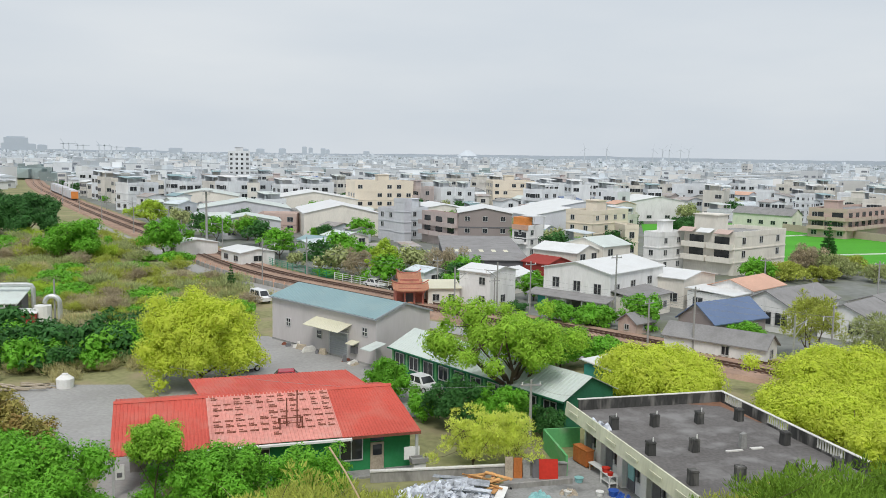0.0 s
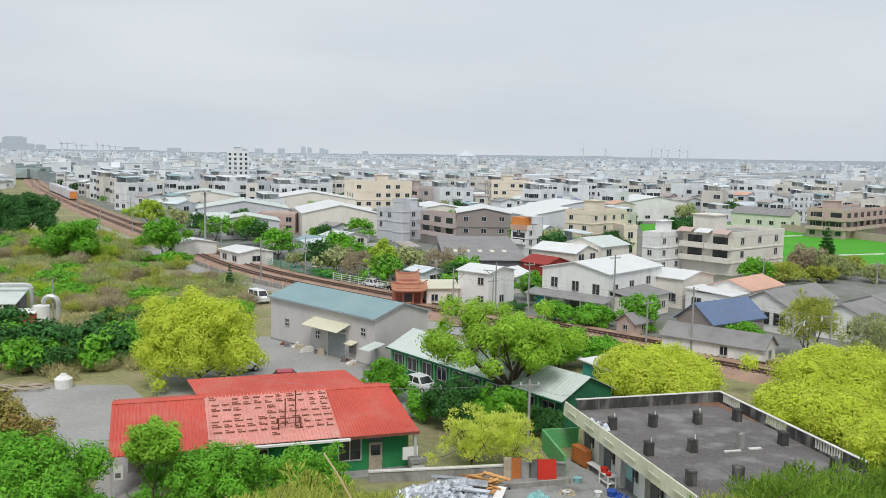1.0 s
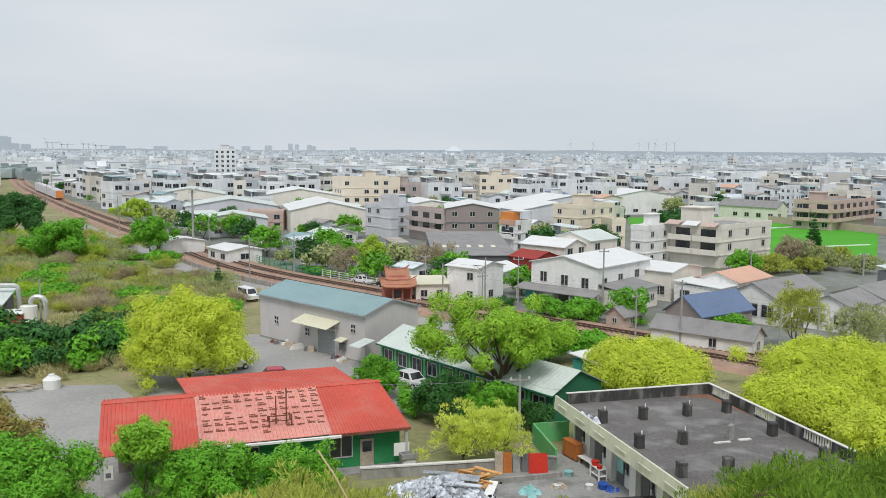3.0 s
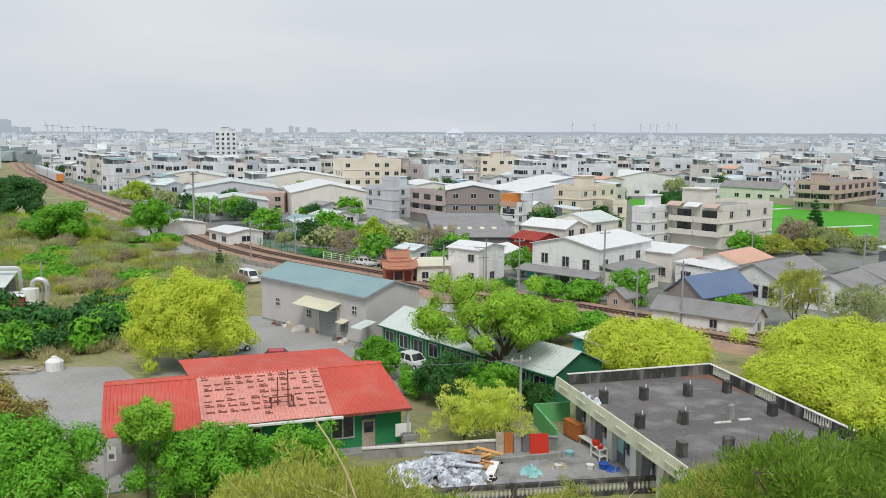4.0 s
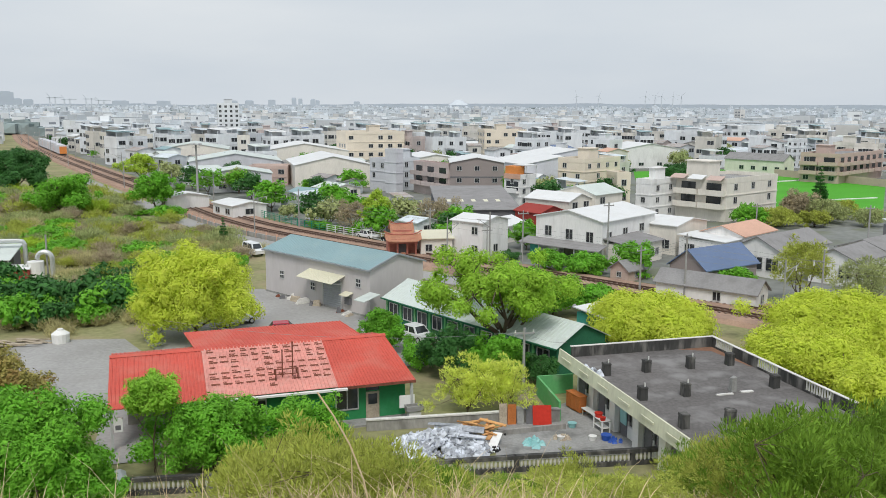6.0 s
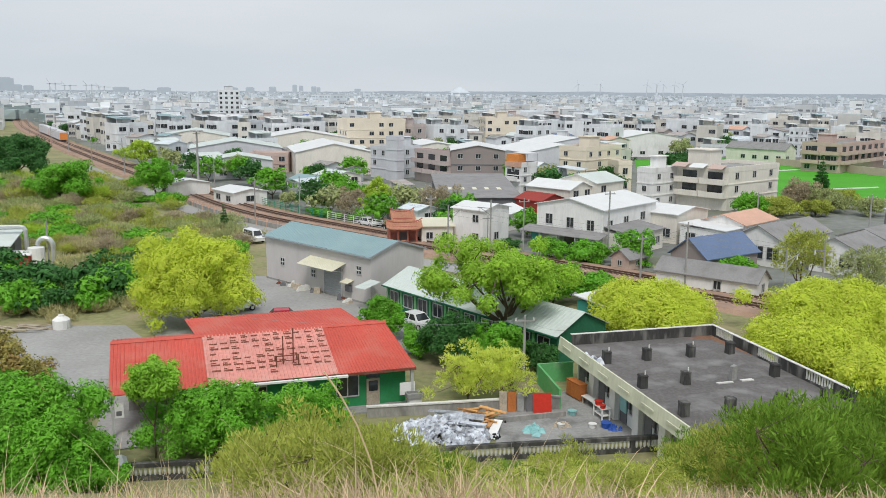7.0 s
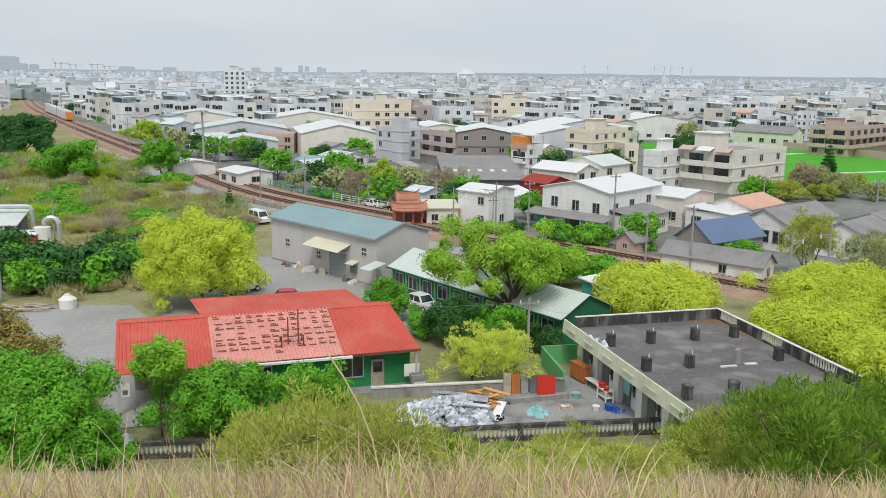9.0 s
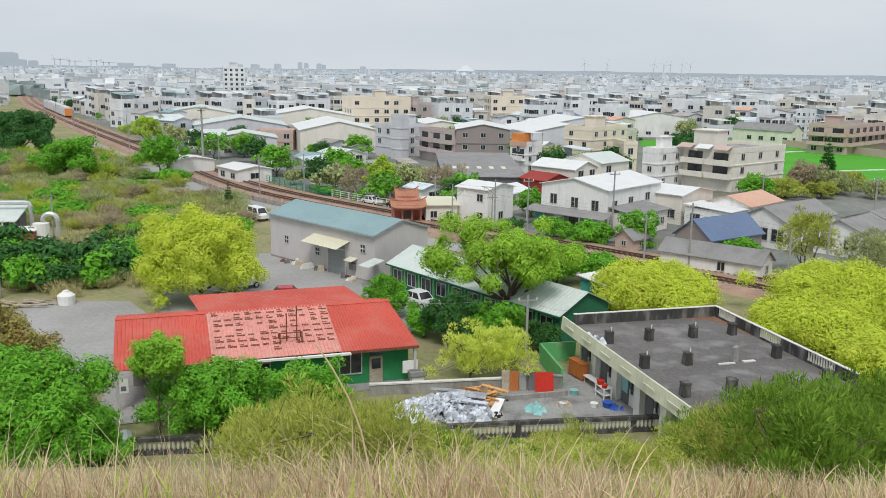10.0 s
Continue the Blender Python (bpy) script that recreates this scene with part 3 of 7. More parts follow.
house("workshop_building", "white workshop with a wide white gable roof", "workshop", 23.4, 118.8, 48, 15, 11.2, 5.9, 2, "white_wall", "white_roof", kind="gable", ridge=7.1, along="x", rows=(0, 0))
house("town_house", "low cream house with a flat white roof", "house", 35.6, 125.8, 45, 9.2, 7.2, 4.4, 1, "cream_wall", "white_roof", kind="gable", ridge=5.2, rows=(2, 2))
house("cottage", "house with a blue metal roof behind the railway", "house", 32.0, 99.8, 34, 9.6, 5.4, 2.9, 1, "brown_wall", "blue_roof", kind="gable", ridge=4.9, along="x", rows=(2, 1))
house("workshop_building", "white workshop under a grey rounded roof", "workshop", 44.0, 108, 40, 13, 6.5, 3.6, 1, "white_wall", "grey_roof", kind="gable", ridge=5.2, along="x", rows=(2, 3), win=(1.6, 1.6))
house("cottage", "small white cottage with a grey gable roof", "house", 51.5, 103, 43, 9, 6, 3.2, 1, "white_wall", "grey_roof", kind="gable", ridge=4.5, along="x", rows=(2, 2))
house("storage_shed", "long low white shed with a weathered grey roof", "shed", 34.6, 90.6, 50, 3.6, 11.6, 2.0, 1, "white_wall", "grey_roof", kind="gable", ridge=3.2, rows=(1, 4), win=(0.8, 0.9))
house("town_house", "pinkish two-storey house with a flat roof", "house", -49.6, 234.2, 2, 10.3, 8, 4.6, 2, "pink_wall", "white_roof", rows=(3, 2))
house("warehouse_shed", "long cream factory shed with a pale roof", "shed", -36, 226, 14, 20, 26, 6.0, 1, "cream_wall", "white_roof", kind="gable", ridge=8.2, rows=(0, 0))
house("warehouse_shed", "low grey storage hall with sheet roof", "shed", 1.0, 152, 3, 14.5, 29, 3.5, 1, "dark_wall", "grey_roof", kind="shed", ridge=5.0, rows=(0, 0))
house("apartment_house", "cream stepped apartment block", "apartment house", -30, 300, 20, 21, 14, 11.6, 4, "apricot", "concrete", rows=(6, 4), extra=1)
house("apartment_house", "cream apartment block with flat roof", "apartment house", 20, 345, 8, 17, 14, 11.2, 4, "apricot", "concrete", rows=(5, 4), extra=1)
house("apartment_house", "faded pink apartment block with balconies", "apartment house", 114, 244, 44, 34, 11, 7.8, 3, "pink_wall", "grey_roof", rows=(0, 3), extra=1, balcony=2)
house("workshop_building", "long low building with a dark grey roof", "workshop", 112, 278, 40, 7, 21, 4.2, 1, "cream_wall", "grey_roof", kind="gable", ridge=6.2, rows=(2, 5))
house("town_house", "narrow white four-storey house", "house", 128, 306, 40, 6.1, 4, 9.6, 4, "town_white", "concrete", rows=(2, 2), win=(0.8, 0.9))


def add_windows(t, face, spots, w, h):
    for a, z in spots:
        window(t, w, h, *((a, -0.01) if face == 0 else (-0.01, a)), z, face)


def details():
    obs = {o["label"]: o for o in scene.objects if "label" in o}
    t = obs["white workshop with a wide white gable roof"]
    add_windows(t, 1, ((9.0, 3.2), (5.4, 3.0), (2.0, 2.9)), 1.1, 1.4)
    add_windows(t, 0, ((1.8, 3.2), (6.2, 3.4), (11.0, 3.6)), 1.2, 1.1)
    part("lean_to_roof", Geo().hexa([(-2.6, -1.0, 2.1), (0, -1.0, 2.7), (0, 12.6, 2.7), (-2.6, 12.6, 2.1), (-2.6, -1.0, 2.2), (0, -1.0, 2.8), (0, 12.6, 2.8), (-2.6, 12.6, 2.2)]), "grey_roof", t, "grey lean-to roof")
    for y in (0, 3, 6, 9, 12):
        part("lean_to_post", Geo().box(-2.45, -2.3, y - 0.08, y + 0.08, 0, 2.15), "frame", t)
    for y, ma in ((1.0, "white_paint"), (3.6, "glass"), (6.2, "white_paint"), (9.4, "turquoise")):
        part("lean_to_panel", Geo().box(-1.5, -1.4, y, y + 1.7, 0, 1.9), ma, t)
    t = obs["white house with an orange tiled upper storey"]
    part("upper_storey", Geo().box(0.2, 2.4, 1.2, 4.8, 6.3, 8.6), "orange_wall", t, "orange tiled upper storey")
    part("upper_roof", Geo().box(1.4, 5.0, -0.4, 3.6, 8.75, 8.9), "white_roof", t)
    for x, y in ((1.6, -0.2), (4.7, -0.2), (4.7, 3.3)):
        part("roof_post", Geo().box(x, x + 0.12, y, y + 0.12, 6.25, 8.75), "frame", t)
    part("terrace_wall", Geo().box(-0.2, -0.08, -0.1, 4.9, 5.9, 7.0), "peach_roof", t)
    # This opening is a dark glass slab that replaces its shaded depth.
    part("balcony_opening", Geo().box(-0.06, 0.0, 0.6, 4.2, 3.4, 5.4), "glass", t)
    part("balcony_wall", Geo().box(-0.9, -0.8, 0.3, 4.6, 2.9, 3.9).box(-0.8, 0, 0.3, 4.6, 2.8, 2.95), "white_wall", t)
    t = obs["low grey storage hall with sheet roof"]
    for i in range(5):
        x, y = 2.0 + 2.3 * i, 8.5
        part("skylight", Geo().hexa([(x, y, 3.98), (x + 0.8, y, 3.98), (x + 0.8, y + 2.6, 4.12), (x, y + 2.6, 4.12), (x, y, 4.06), (x + 0.8, y, 4.06), (x + 0.8, y + 2.6, 4.2), (x, y + 2.6, 4.2)]), "cream_sheet", t, "pale translucent roof sheet")
    t = obs["cream four-storey apartment house with dark balconies"]
    for i in range(3):
        part("awning", Geo().hexa([(-1.7, 0.4 + 4 * i, 7.9), (0.0, 0.4 + 4 * i, 8.6), (0.0, 3.6 + 4 * i, 8.6), (-1.7, 3.6 + 4 * i, 7.9), (-1.7, 0.4 + 4 * i, 8.0), (0.0, 0.4 + 4 * i, 8.7), (0.0, 3.6 + 4 * i, 8.7), (-1.7, 3.6 + 4 * i, 8.0)]), ("pink_wall", "white_roof", "pink_wall")[i], t)
    part("roof_room", Geo().box(3, 7, 6, 11, 7.85, 11.0).box(2.7, 7.3, 5.7, 11.3, 11.0, 11.2), "cream_wall", t)
    t = obs["brown clad three-storey workshop with a low gable"]
    part("floor_band", Geo().box(-0.03, 12.53, -0.06, 0.0, 4.9, 5.2), "dark_wall", t)


details()
house("storage_shed", "small red shed behind the white workshop", "shed", 18.2, 147, 40, 6, 6, 3.6, 1, "red_wall", "red_wall", kind="gable", ridge=4.6, rows=(1, 1))
house("cottage", "small hut with a brownish gable beside the railway", "hut", 24.4, 106.5, 40, 3.4, 2.8, 1.5, 1, "pink_wall", "grey_roof", kind="gable", ridge=2.5, along="x", rows=(1, 1), win=(0.6, 0.6))
house("cottage", "low house with a faded orange roof", "house", 44.5, 122.5, 44, 10, 7, 3.4, 1, "white_wall", "peach_roof", kind="gable", ridge=4.6, along="x", rows=(2, 2))
house("cottage", "low white house with a flat white roof", "house", 40.6, 119.5, 44, 5, 7, 3.0, 1, "white_wall", "white_roof", kind="shed", ridge=3.4, rows=(1, 2))
house("cottage", "small house with a pale turquoise roof", "house", 76.5, 136.5, 30, 7, 5, 2.8, 1, "dark_wall", "pale_roof", kind="shed", ridge=3.6, rows=(1, 1))
house("storage_shed", "long dark grey sheds behind the trees", "shed", 60, 112, 40, 14, 7, 2.9, 1, "cream_wall", "grey_roof", kind="gable", ridge=4.2, along="x", rows=(2, 1))
house("cottage", "grey lean-to house beside the white workshop", "house", 26.6, 116.4, 46, 9, 5, 2.9, 1, "cream_wall", "grey_roof", kind="shed", ridge=3.7, rows=(3, 1), win=(0.9, 0.9))
house("town_house", "house with a bright blue upper front", "house", -66, 385, 12, 11, 12, 11.6, 4, "white_wall", "concrete", rows=(3, 1))
part("sign_boards", Geo().box(0, 11, -0.12, 0, 8.0, 11.4), "blue_wall", [o for o in scene.objects if o.get("label") == "house with a bright blue upper front"][0])
for x, y, yaw, w, d, h, rf, wl_ in ((-70, 250, 14, 26, 20, 5.2, "pale_roof", "grey_wall"), (-58, 290, 14, 30, 22, 6.0, "white_roof", "cream_wall"), (-95, 300, 12, 24, 20, 6.0, "pale_roof", "cream_wall"), (-54, 176, 38, 9, 8, 2.8, "white_roof", "white_wall"), (-38, 164, 38, 7, 9, 2.6, "white_roof", "white_wall"), (-205, 330, 20, 26, 18, 4.5, "white_roof", "cream_wall"), (-230, 372, 20, 26, 18, 4.5, "pale_roof", "white_wall"), (-56, 214, 14, 16, 12, 4.6, "pale_roof", "grey_wall"), (-10, 252, 14, 22, 18, 5.4, "white_roof", "cream_wall"), (24, 232, 20, 24, 22, 6.0, "white_roof", "grey_wall"), (32, 268, 16, 26, 20, 5.8, "white_roof", "grey_wall"), (62, 300, 14, 28, 18, 6.2, "white_roof", "white_wall")):
    house("warehouse_shed", "broad low factory shed with a pale sheet roof", "shed", x, y, yaw, w, d, h, 1, wl_, rf, kind="gable", ridge=h + w * 0.085, rows=(int(w / 7), 2), win=(1.8, 1.0), group="factory sheds")
# ---- paving, fields and roads ----


def sheet(name, pts, z, material, label=""):
    return structure(name, Geo().face([(x, y, z) for x, y in pts]), material, label)


def build_sheets():
    line = spline(RAIL, 25)
    edge = [(p.x - 7 * d.y, p.y + 7 * d.x) for p, d in line if p.y < 520]
    sheet("town_ground", list(reversed(edge + [(900, 60), (3200, 4600), (-2600, 4600), (-900, 1500)])), 0.05, "town_ground")
    near = [(p.x + 6.5 * d.y, p.y - 6.5 * d.x) for p, d in line if 92 < p.y < 260]
    sheet("pavement_lane", [(x, y) for x, y in near] + [(x - 2.6, y - 3.0) for x, y in reversed(near)], 0.06, "paved")
    sheet("pavement_yard", [(-40, 74), (-25, 55.5), (-17, 58), (-20, 67), (-29, 79.5), (-36, 79)], 0.05, "paved")
    sheet("pavement_forecourt", [(-29, 100), (-27, 79), (-20, 68), (-4, 70), (4, 74), (-4, 85.5), (-20.5, 102)], 0.055, "paved")
    sheet("pavement_court", [(3.9, 51), (14.5, 52.5), (12, 64), (8, 60), (4.5, 57)], 0.06, "concrete")
    sheet("pavement_terrace", [(-21.0, 50.2), (-17.0, 51.5), (-18.6, 57.5), (-22.6, 56.2)], 0.06, "paved")
    sheet("paddy_field", [(46, 190), (64, 171), (72, 178), (90, 172), (134, 256), (116, 287), (99, 298), (66, 287)], 0.12, "paddy", "bright green field of young rice")
    g = Geo()
    for (x0, y0), (x1, y1), w in (((98, 249), (124, 263), 0.35), ((92, 201), (106, 206), 0.2), ((72, 259), (85, 269), 0.3)):
        d = Vector((x1 - x0, y1 - y0, 0)).normalized()
        s = Vector((-d.y, d.x, 0)) * w
        a, b = Vector((x0, y0, 0)), Vector((x1, y1, 0))
        k = [a - s, b - s, b + s, a + s]
        g.hexa(k + [v + Vector((0, 0, 0.35)) for v in k])
    structure("paddy_dyke", g, "white_wall", "pale concrete dykes between the rice fields")
    wall = Geo()
    for a, b in (((107, 272), (118, 247)), ((118, 247), (128, 222)), ((128, 222), (142, 218))):
        d = Vector((b[0] - a[0], b[1] - a[1], 0)).normalized()
        s = Vector((-d.y, d.x, 0)) * 0.15
        k = [Vector((*a, 0)) - s, Vector((*b, 0)) - s, Vector((*b, 0)) + s, Vector((*a, 0)) + s]
        wall.hexa(k + [v + Vector((0, 0, 2.2)) for v in k])
    structure("field_wall", wall, "pink_wall", "brownish boundary wall along the rice fields")


build_sheets()


def corrugated(g, p00, p10, p11, p01, n, rise=0.05, th=0.04, m=0):
    """A ribbed sheet between four corners, with n ribs from the first edge to the last."""
    p00, p10, p11, p01 = map(Vector, (p00, p10, p11, p01))
    up = (p10 - p00).cross(p01 - p00).normalized()
    k0 = len(g.v)
    prof = ((0.0, 0), (0.62, 0), (0.70, 1), (0.92, 1))
    us = [((i + a) / n, h) for i in range(n) for a, h in prof] + [(1.0, 0)]
    for u, h in us:
        a, b = p00.lerp(p10, u), p01.lerp(p11, u)
        g.v += [tuple(a + up * (rise * h)), tuple(b + up * (rise * h)), tuple(a - up * th), tuple(b - up * th)]
    for i in range(len(us) - 1):
        k = k0 + 4 * i
        g.f += [(k, k + 4, k + 5, k + 1), (k + 2, k + 3, k + 7, k + 6), (k, k + 2, k + 6, k + 4), (k + 1, k + 5, k + 7, k + 3)]
        g.mi += [m] * 4
    e = k0 + 4 * (len(us) - 1)
    g.f += [(k0, k0 + 1, k0 + 3, k0 + 2), (e, e + 2, e + 3, e + 1)]
    g.mi += [m] * 2
    return g


# ---- warehouse ----


def build_warehouse():
    W, D, H, R = 7.6, 18.7, 5.15, 6.35
    t = thing("warehouse", pose(-6.5, 87.6, 0, 0, 0, 45), "light grey metal warehouse with a teal roof and roller shutter", "warehouse")
    part("wall", walls(W, D, H, R), "ware_wall", t)
    for side in (0, 1):
        g = Geo()
        if side == 0:
            corrugated(g, (-0.25, D + 0.2, H), (-0.25, -0.2, H), (W / 2, -0.2, R + 0.06), (W / 2, D + 0.2, R + 0.06), 46, 0.035)
        else:
            corrugated(g, (W + 0.25, -0.2, H), (W + 0.25, D + 0.2, H), (W / 2, D + 0.2, R + 0.06), (W / 2, -0.2, R + 0.06), 46, 0.035)
        part("roof", g, "teal_roof", t, "teal ribbed metal roof slope")
    trim = Geo()
    trim.hexa([(-0.28, -0.26, H - 0.14), (W / 2, -0.26, R - 0.08), (W / 2, -0.18, R - 0.08), (-0.28, -0.18, H - 0.14), (-0.28, -0.26, H + 0.05), (W / 2, -0.26, R + 0.14), (W / 2, -0.18, R + 0.14), (-0.28, -0.18, H + 0.05)])
    part("trim", trim, "shutter", t, "dark barge board")
    trim = Geo().hexa([(W / 2, -0.26, R - 0.08), (W + 0.28, -0.26, H - 0.14), (W + 0.28, -0.18, H - 0.14), (W / 2, -0.18, R - 0.08), (W / 2, -0.26, R + 0.14), (W + 0.28, -0.26, H + 0.05), (W + 0.28, -0.18, H + 0.05), (W / 2, -0.18, R + 0.14)])
    part("trim", trim, "shutter", t, "dark barge board")
    part("gutter", Geo().box(-0.42, -0.27, -0.2, D + 0.2, H - 0.16, H - 0.02), "shutter", t)
    sh = Geo()
    sh.v = [(-0.03 - 0.03 * (i % 2), y, i * 0.12) for i in range(28) for y in (4.7, 7.7)]
    sh.f = [(2 * i, 2 * i + 2, 2 * i + 3, 2 * i + 1) for i in range(27)]
    sh.mi = [0] * 27
    part("roller_shutter", sh, "shutter", t, "grey closed roller shutter")
    jamb = Geo().box(-0.08, 0, 4.55, 4.7, 0, 3.3)
    part("jamb", jamb, "frame", t)
    part("jamb", Geo().box(-0.08, 0, 7.7, 7.85, 0, 3.3), "frame", t)
    c = Geo()
    corrugated(c, (-1.9, 10.2, 3.30), (-1.9, 4.0, 3.30), (0.0, 4.0, 3.95), (0.0, 10.2, 3.95), 22, 0.03)
    part("canopy", c, "cream_sheet", t, "cream sheet canopy over the shutter")
    for y in (4.2, 10.0):
        part("canopy_bracket", Geo().tube((0, y, 2.9), (-1.7, y, 3.3), 0.03), "frame", t)
    for y, z in ((15.4, 2.0), (9.6, 1.5), (1.8, 3.0)):
        window(t, 0.7, 0.8, -0.01, y, z + 0.1, 1)
        part("glazing_bar", Geo().box(-0.1, -0.05, y - 0.36, y + 0.36, z + 0.46, z + 0.53), "white_paint", t)
    c = Geo().hexa([(-0.9, 2.7, 2.0), (0, 2.7, 2.25), (0, 4.0, 2.25), (-0.9, 4.0, 2.0), (-0.9, 2.7, 2.06), (0, 2.7, 2.31), (0, 4.0, 2.31), (-0.9, 4.0, 2.06)])
    part("awning", c, "cream_sheet", t)
    part("cabinet", Geo().box(-0.35, 0, 2.95, 3.75, 1.0, 1.7), "dark_wall", t)
    part("porch_roof", Geo().hexa([(-2.2, -1.6, 2.3), (0.0, -1.6, 2.75), (0.0, 0, 2.75), (-2.2, 0, 2.3), (-2.2, -1.6, 2.37), (0.0, -1.6, 2.82), (0.0, 0, 2.82), (-2.2, 0, 2.37)]), "pale_roof", t)
    part("plinth", Geo().box(-0.06, W + 0.02, -0.04, D + 0.04, 0, 0.25), "concrete", t)
    rnd = random.Random(5)
    for i in range(16):
        a = 45
        y = rnd.uniform(2.0, 17.5)
        if 4.5 < y < 7.9:
            continue
        c = Vector((-6.5, 87.6, 0)) + Matrix.Rotation(radians(a), 3, "Z") @ Vector((-rnd.uniform(0.4, 1.1), y, 0))
        b = thing("building_rubble", pose(c.x, c.y, 0.06, 0, 0, rnd.uniform(0, 180)), "scrap boards and blocks leaning by the warehouse wall", "scrap", "scrap by the warehouse")
        g = Geo()
        w, h = rnd.uniform(0.2, 0.9), rnd.uniform(0.2, 0.8)
        g.hexa([(-w, -0.2, 0), (w, -0.25, 0), (w * 0.9, 0.2, 0), (-w, 0.2, 0), (-w * 0.7, -0.1, h), (w * 0.8, -0.15, h * 0.8), (w * 0.6, 0.15, h), (-w * 0.8, 0.1, h * 0.6)])
        part("block", g, rnd.choice(["wood_grey", "dark_wall", "rust_hole", "baluster"]), b)


build_warehouse()


# ---- red-roofed house ----


def build_red_house():
    t = thing("bungalow", pose(-20.4, 52.6, 0, 0, 0, 18), "green single-storey house under a faded red sheet roof", "house")
    E, R, V = 3.0, 4.65, 5.8

    def slope(u):
        return E + (R - E) * u / V
    part("wall", walls(15.6, 7.4, 2.75), "green_wall", t, m=pose(4.0, 0.7, 0))
    part("carport_wall", Geo().box(0.9, 4.0, 4.6, 4.8, 0, 2.6), "moist_wall", t, "grey rendered carport wall")
    for name, u0, u1, n, ma, lb in (("roof", -0.1, 6.0, 26, "red_roof", "bright red ribbed roof sheets"), ("roof", 14.6, 20.1, 24, "red_roof", "bright red ribbed roof sheets"), ("roof", 6.0, 14.6, 34, "old_red", "bleached roof sheets with lost paint")):
        off = 0.05 if ma == "old_red" else 0.0
        part(name, corrugated(Geo(), (u0, -0.3, slope(-0.3) + off), (u1, -0.3, slope(-0.3) + off), (u1 - (0.7 if u1 > 20 else 0), V, R + off), (u0, V, R + off), n, 0.045), ma, t, lb)
    back = Geo()
    corrugated(back, (19.4, 8.8, 4.05), (-0.1, 8.8, 4.05), (-0.1, V, R), (19.4, V, R), 70, 0.04)
    part("roof", back, "red_roof", t)
    part("ridge_cap", Geo().hexa([(-0.1, V - 0.25, R - 0.02), (19.5, V - 0.25, R - 0.02), (19.5, V + 0.25, R - 0.02), (-0.1, V + 0.25, R - 0.02), (-0.1, V - 0.05, R + 0.1), (19.5, V - 0.05, R + 0.1), (19.5, V + 0.05, R + 0.1), (-0.1, V + 0.05, R + 0.1)]), "red_roof", t)
    rear = Geo()
    corrugated(rear, (5.6, 7.0, 4.42), (18.0, 7.0, 4.42), (17.2, 11.4, 4.55), (5.0, 11.4, 4.55), 46, 0.04)
    part("rear_roof", rear, "red_roof", t, "rear red roof sheets")
    part("rear_wall", Geo().box(6.0, 16.8, 8.3, 11.2, 0, 4.3), "green_wall", t)
    # rows of small rusted gaps over the bleached sheets
    rnd = random.Random(3)
    k = 0
    for r in range(8):
        for c in range(11):
            if rnd.random() < 0.08 or (r < 1 and rnd.random() < 0.7):
                continue
            u = 6.35 + c * 0.76 + rnd.uniform(-0.05, 0.05)
            v = 0.45 + r * 0.66 + rnd.uniform(-0.05, 0.05)
            if u > 14.3:
                continue
            w, d = rnd.uniform(0.38, 0.6), rnd.uniform(0.09, 0.16)
            g = Geo()
            z0, z1 = slope(v) + 0.11, slope(v + d) + 0.11
            g.hexa([(u, v, z0 - 0.03), (u + w, v, z0 - 0.03), (u + w, v + d, z1 - 0.03), (u, v + d, z1 - 0.03), (u, v, z0), (u + w, v, z0), (u + w, v + d, z1), (u, v + d, z1)])
            part("batten", g, "rust_hole", t)
            if rnd.random() < 0.6:
                g = Geo()
                w2 = w * rnd.uniform(0.3, 0.9)
                v2 = v + 0.26
                z0, z1 = slope(v2) + 0.11, slope(v2 + 0.06) + 0.11
                g.hexa([(u, v2, z0 - 0.03), (u + w2, v2, z0 - 0.03), (u + w2, v2 + 0.06, z1 - 0.03), (u, v2 + 0.06, z1 - 0.03), (u, v2, z0), (u + w2, v2, z0), (u + w2, v2 + 0.06, z1), (u, v2 + 0.06, z1)])
                part("batten", g, "rust_hole", t)
    part("gutter", Geo().hexa([(5.8, -0.55, 2.78), (15.2, -0.6, 2.72), (15.2, -0.32, 2.72), (5.8, -0.32, 2.78), (5.8, -0.55, 2.9), (15.2, -0.6, 2.86), (15.2, -0.32, 2.86), (5.8, -0.32, 2.9)]), "white_paint", t)
    part("fascia_board", Geo().box(14.7, 20.1, -0.34, -0.28, 2.72, 2.9), "rust_hole", t)
    for u, w, h, z in ((15.4, 1.5, 1.5, 0.95), (9.0, 1.6, 1.2, 1.0), (5.2, 1.4, 1.2, 1.0)):
        window(t, w, h, u, 0.69, z, 0)
        window(t, w, 0.4, u, 0.69, z + h + 0.15, 0)
    part("door", Geo().box(16.75, 17.7, 0.62, 0.7, 0.1, 2.05), "wood_grey", t, "worn wooden door")
    part("door_pane", Geo().box(16.9, 17.55, 0.6, 0.62, 1.15, 1.9), "glass", t)
    part("transom", Geo().box(16.75, 17.7, 0.63, 0.7, 2.15, 2.6), "glass", t)
    part("step", Geo().box(14.4, 19.8, -0.6, 0.7, 0, 0.14), "concrete", t)
    part("corner_post", Geo().box(19.75, 19.95, -0.2, 0.0, 0, 2.8), "frame", t)
    part("corner_post", Geo().box(0.0, 0.16, -0.1, 0.06, 0, 2.75), "frame", t)
    part("meter_box", Geo().box(0.2, 0.75, 0.0, 0.3, 1.3, 2.2), "white_paint", t, "white meter boxes")
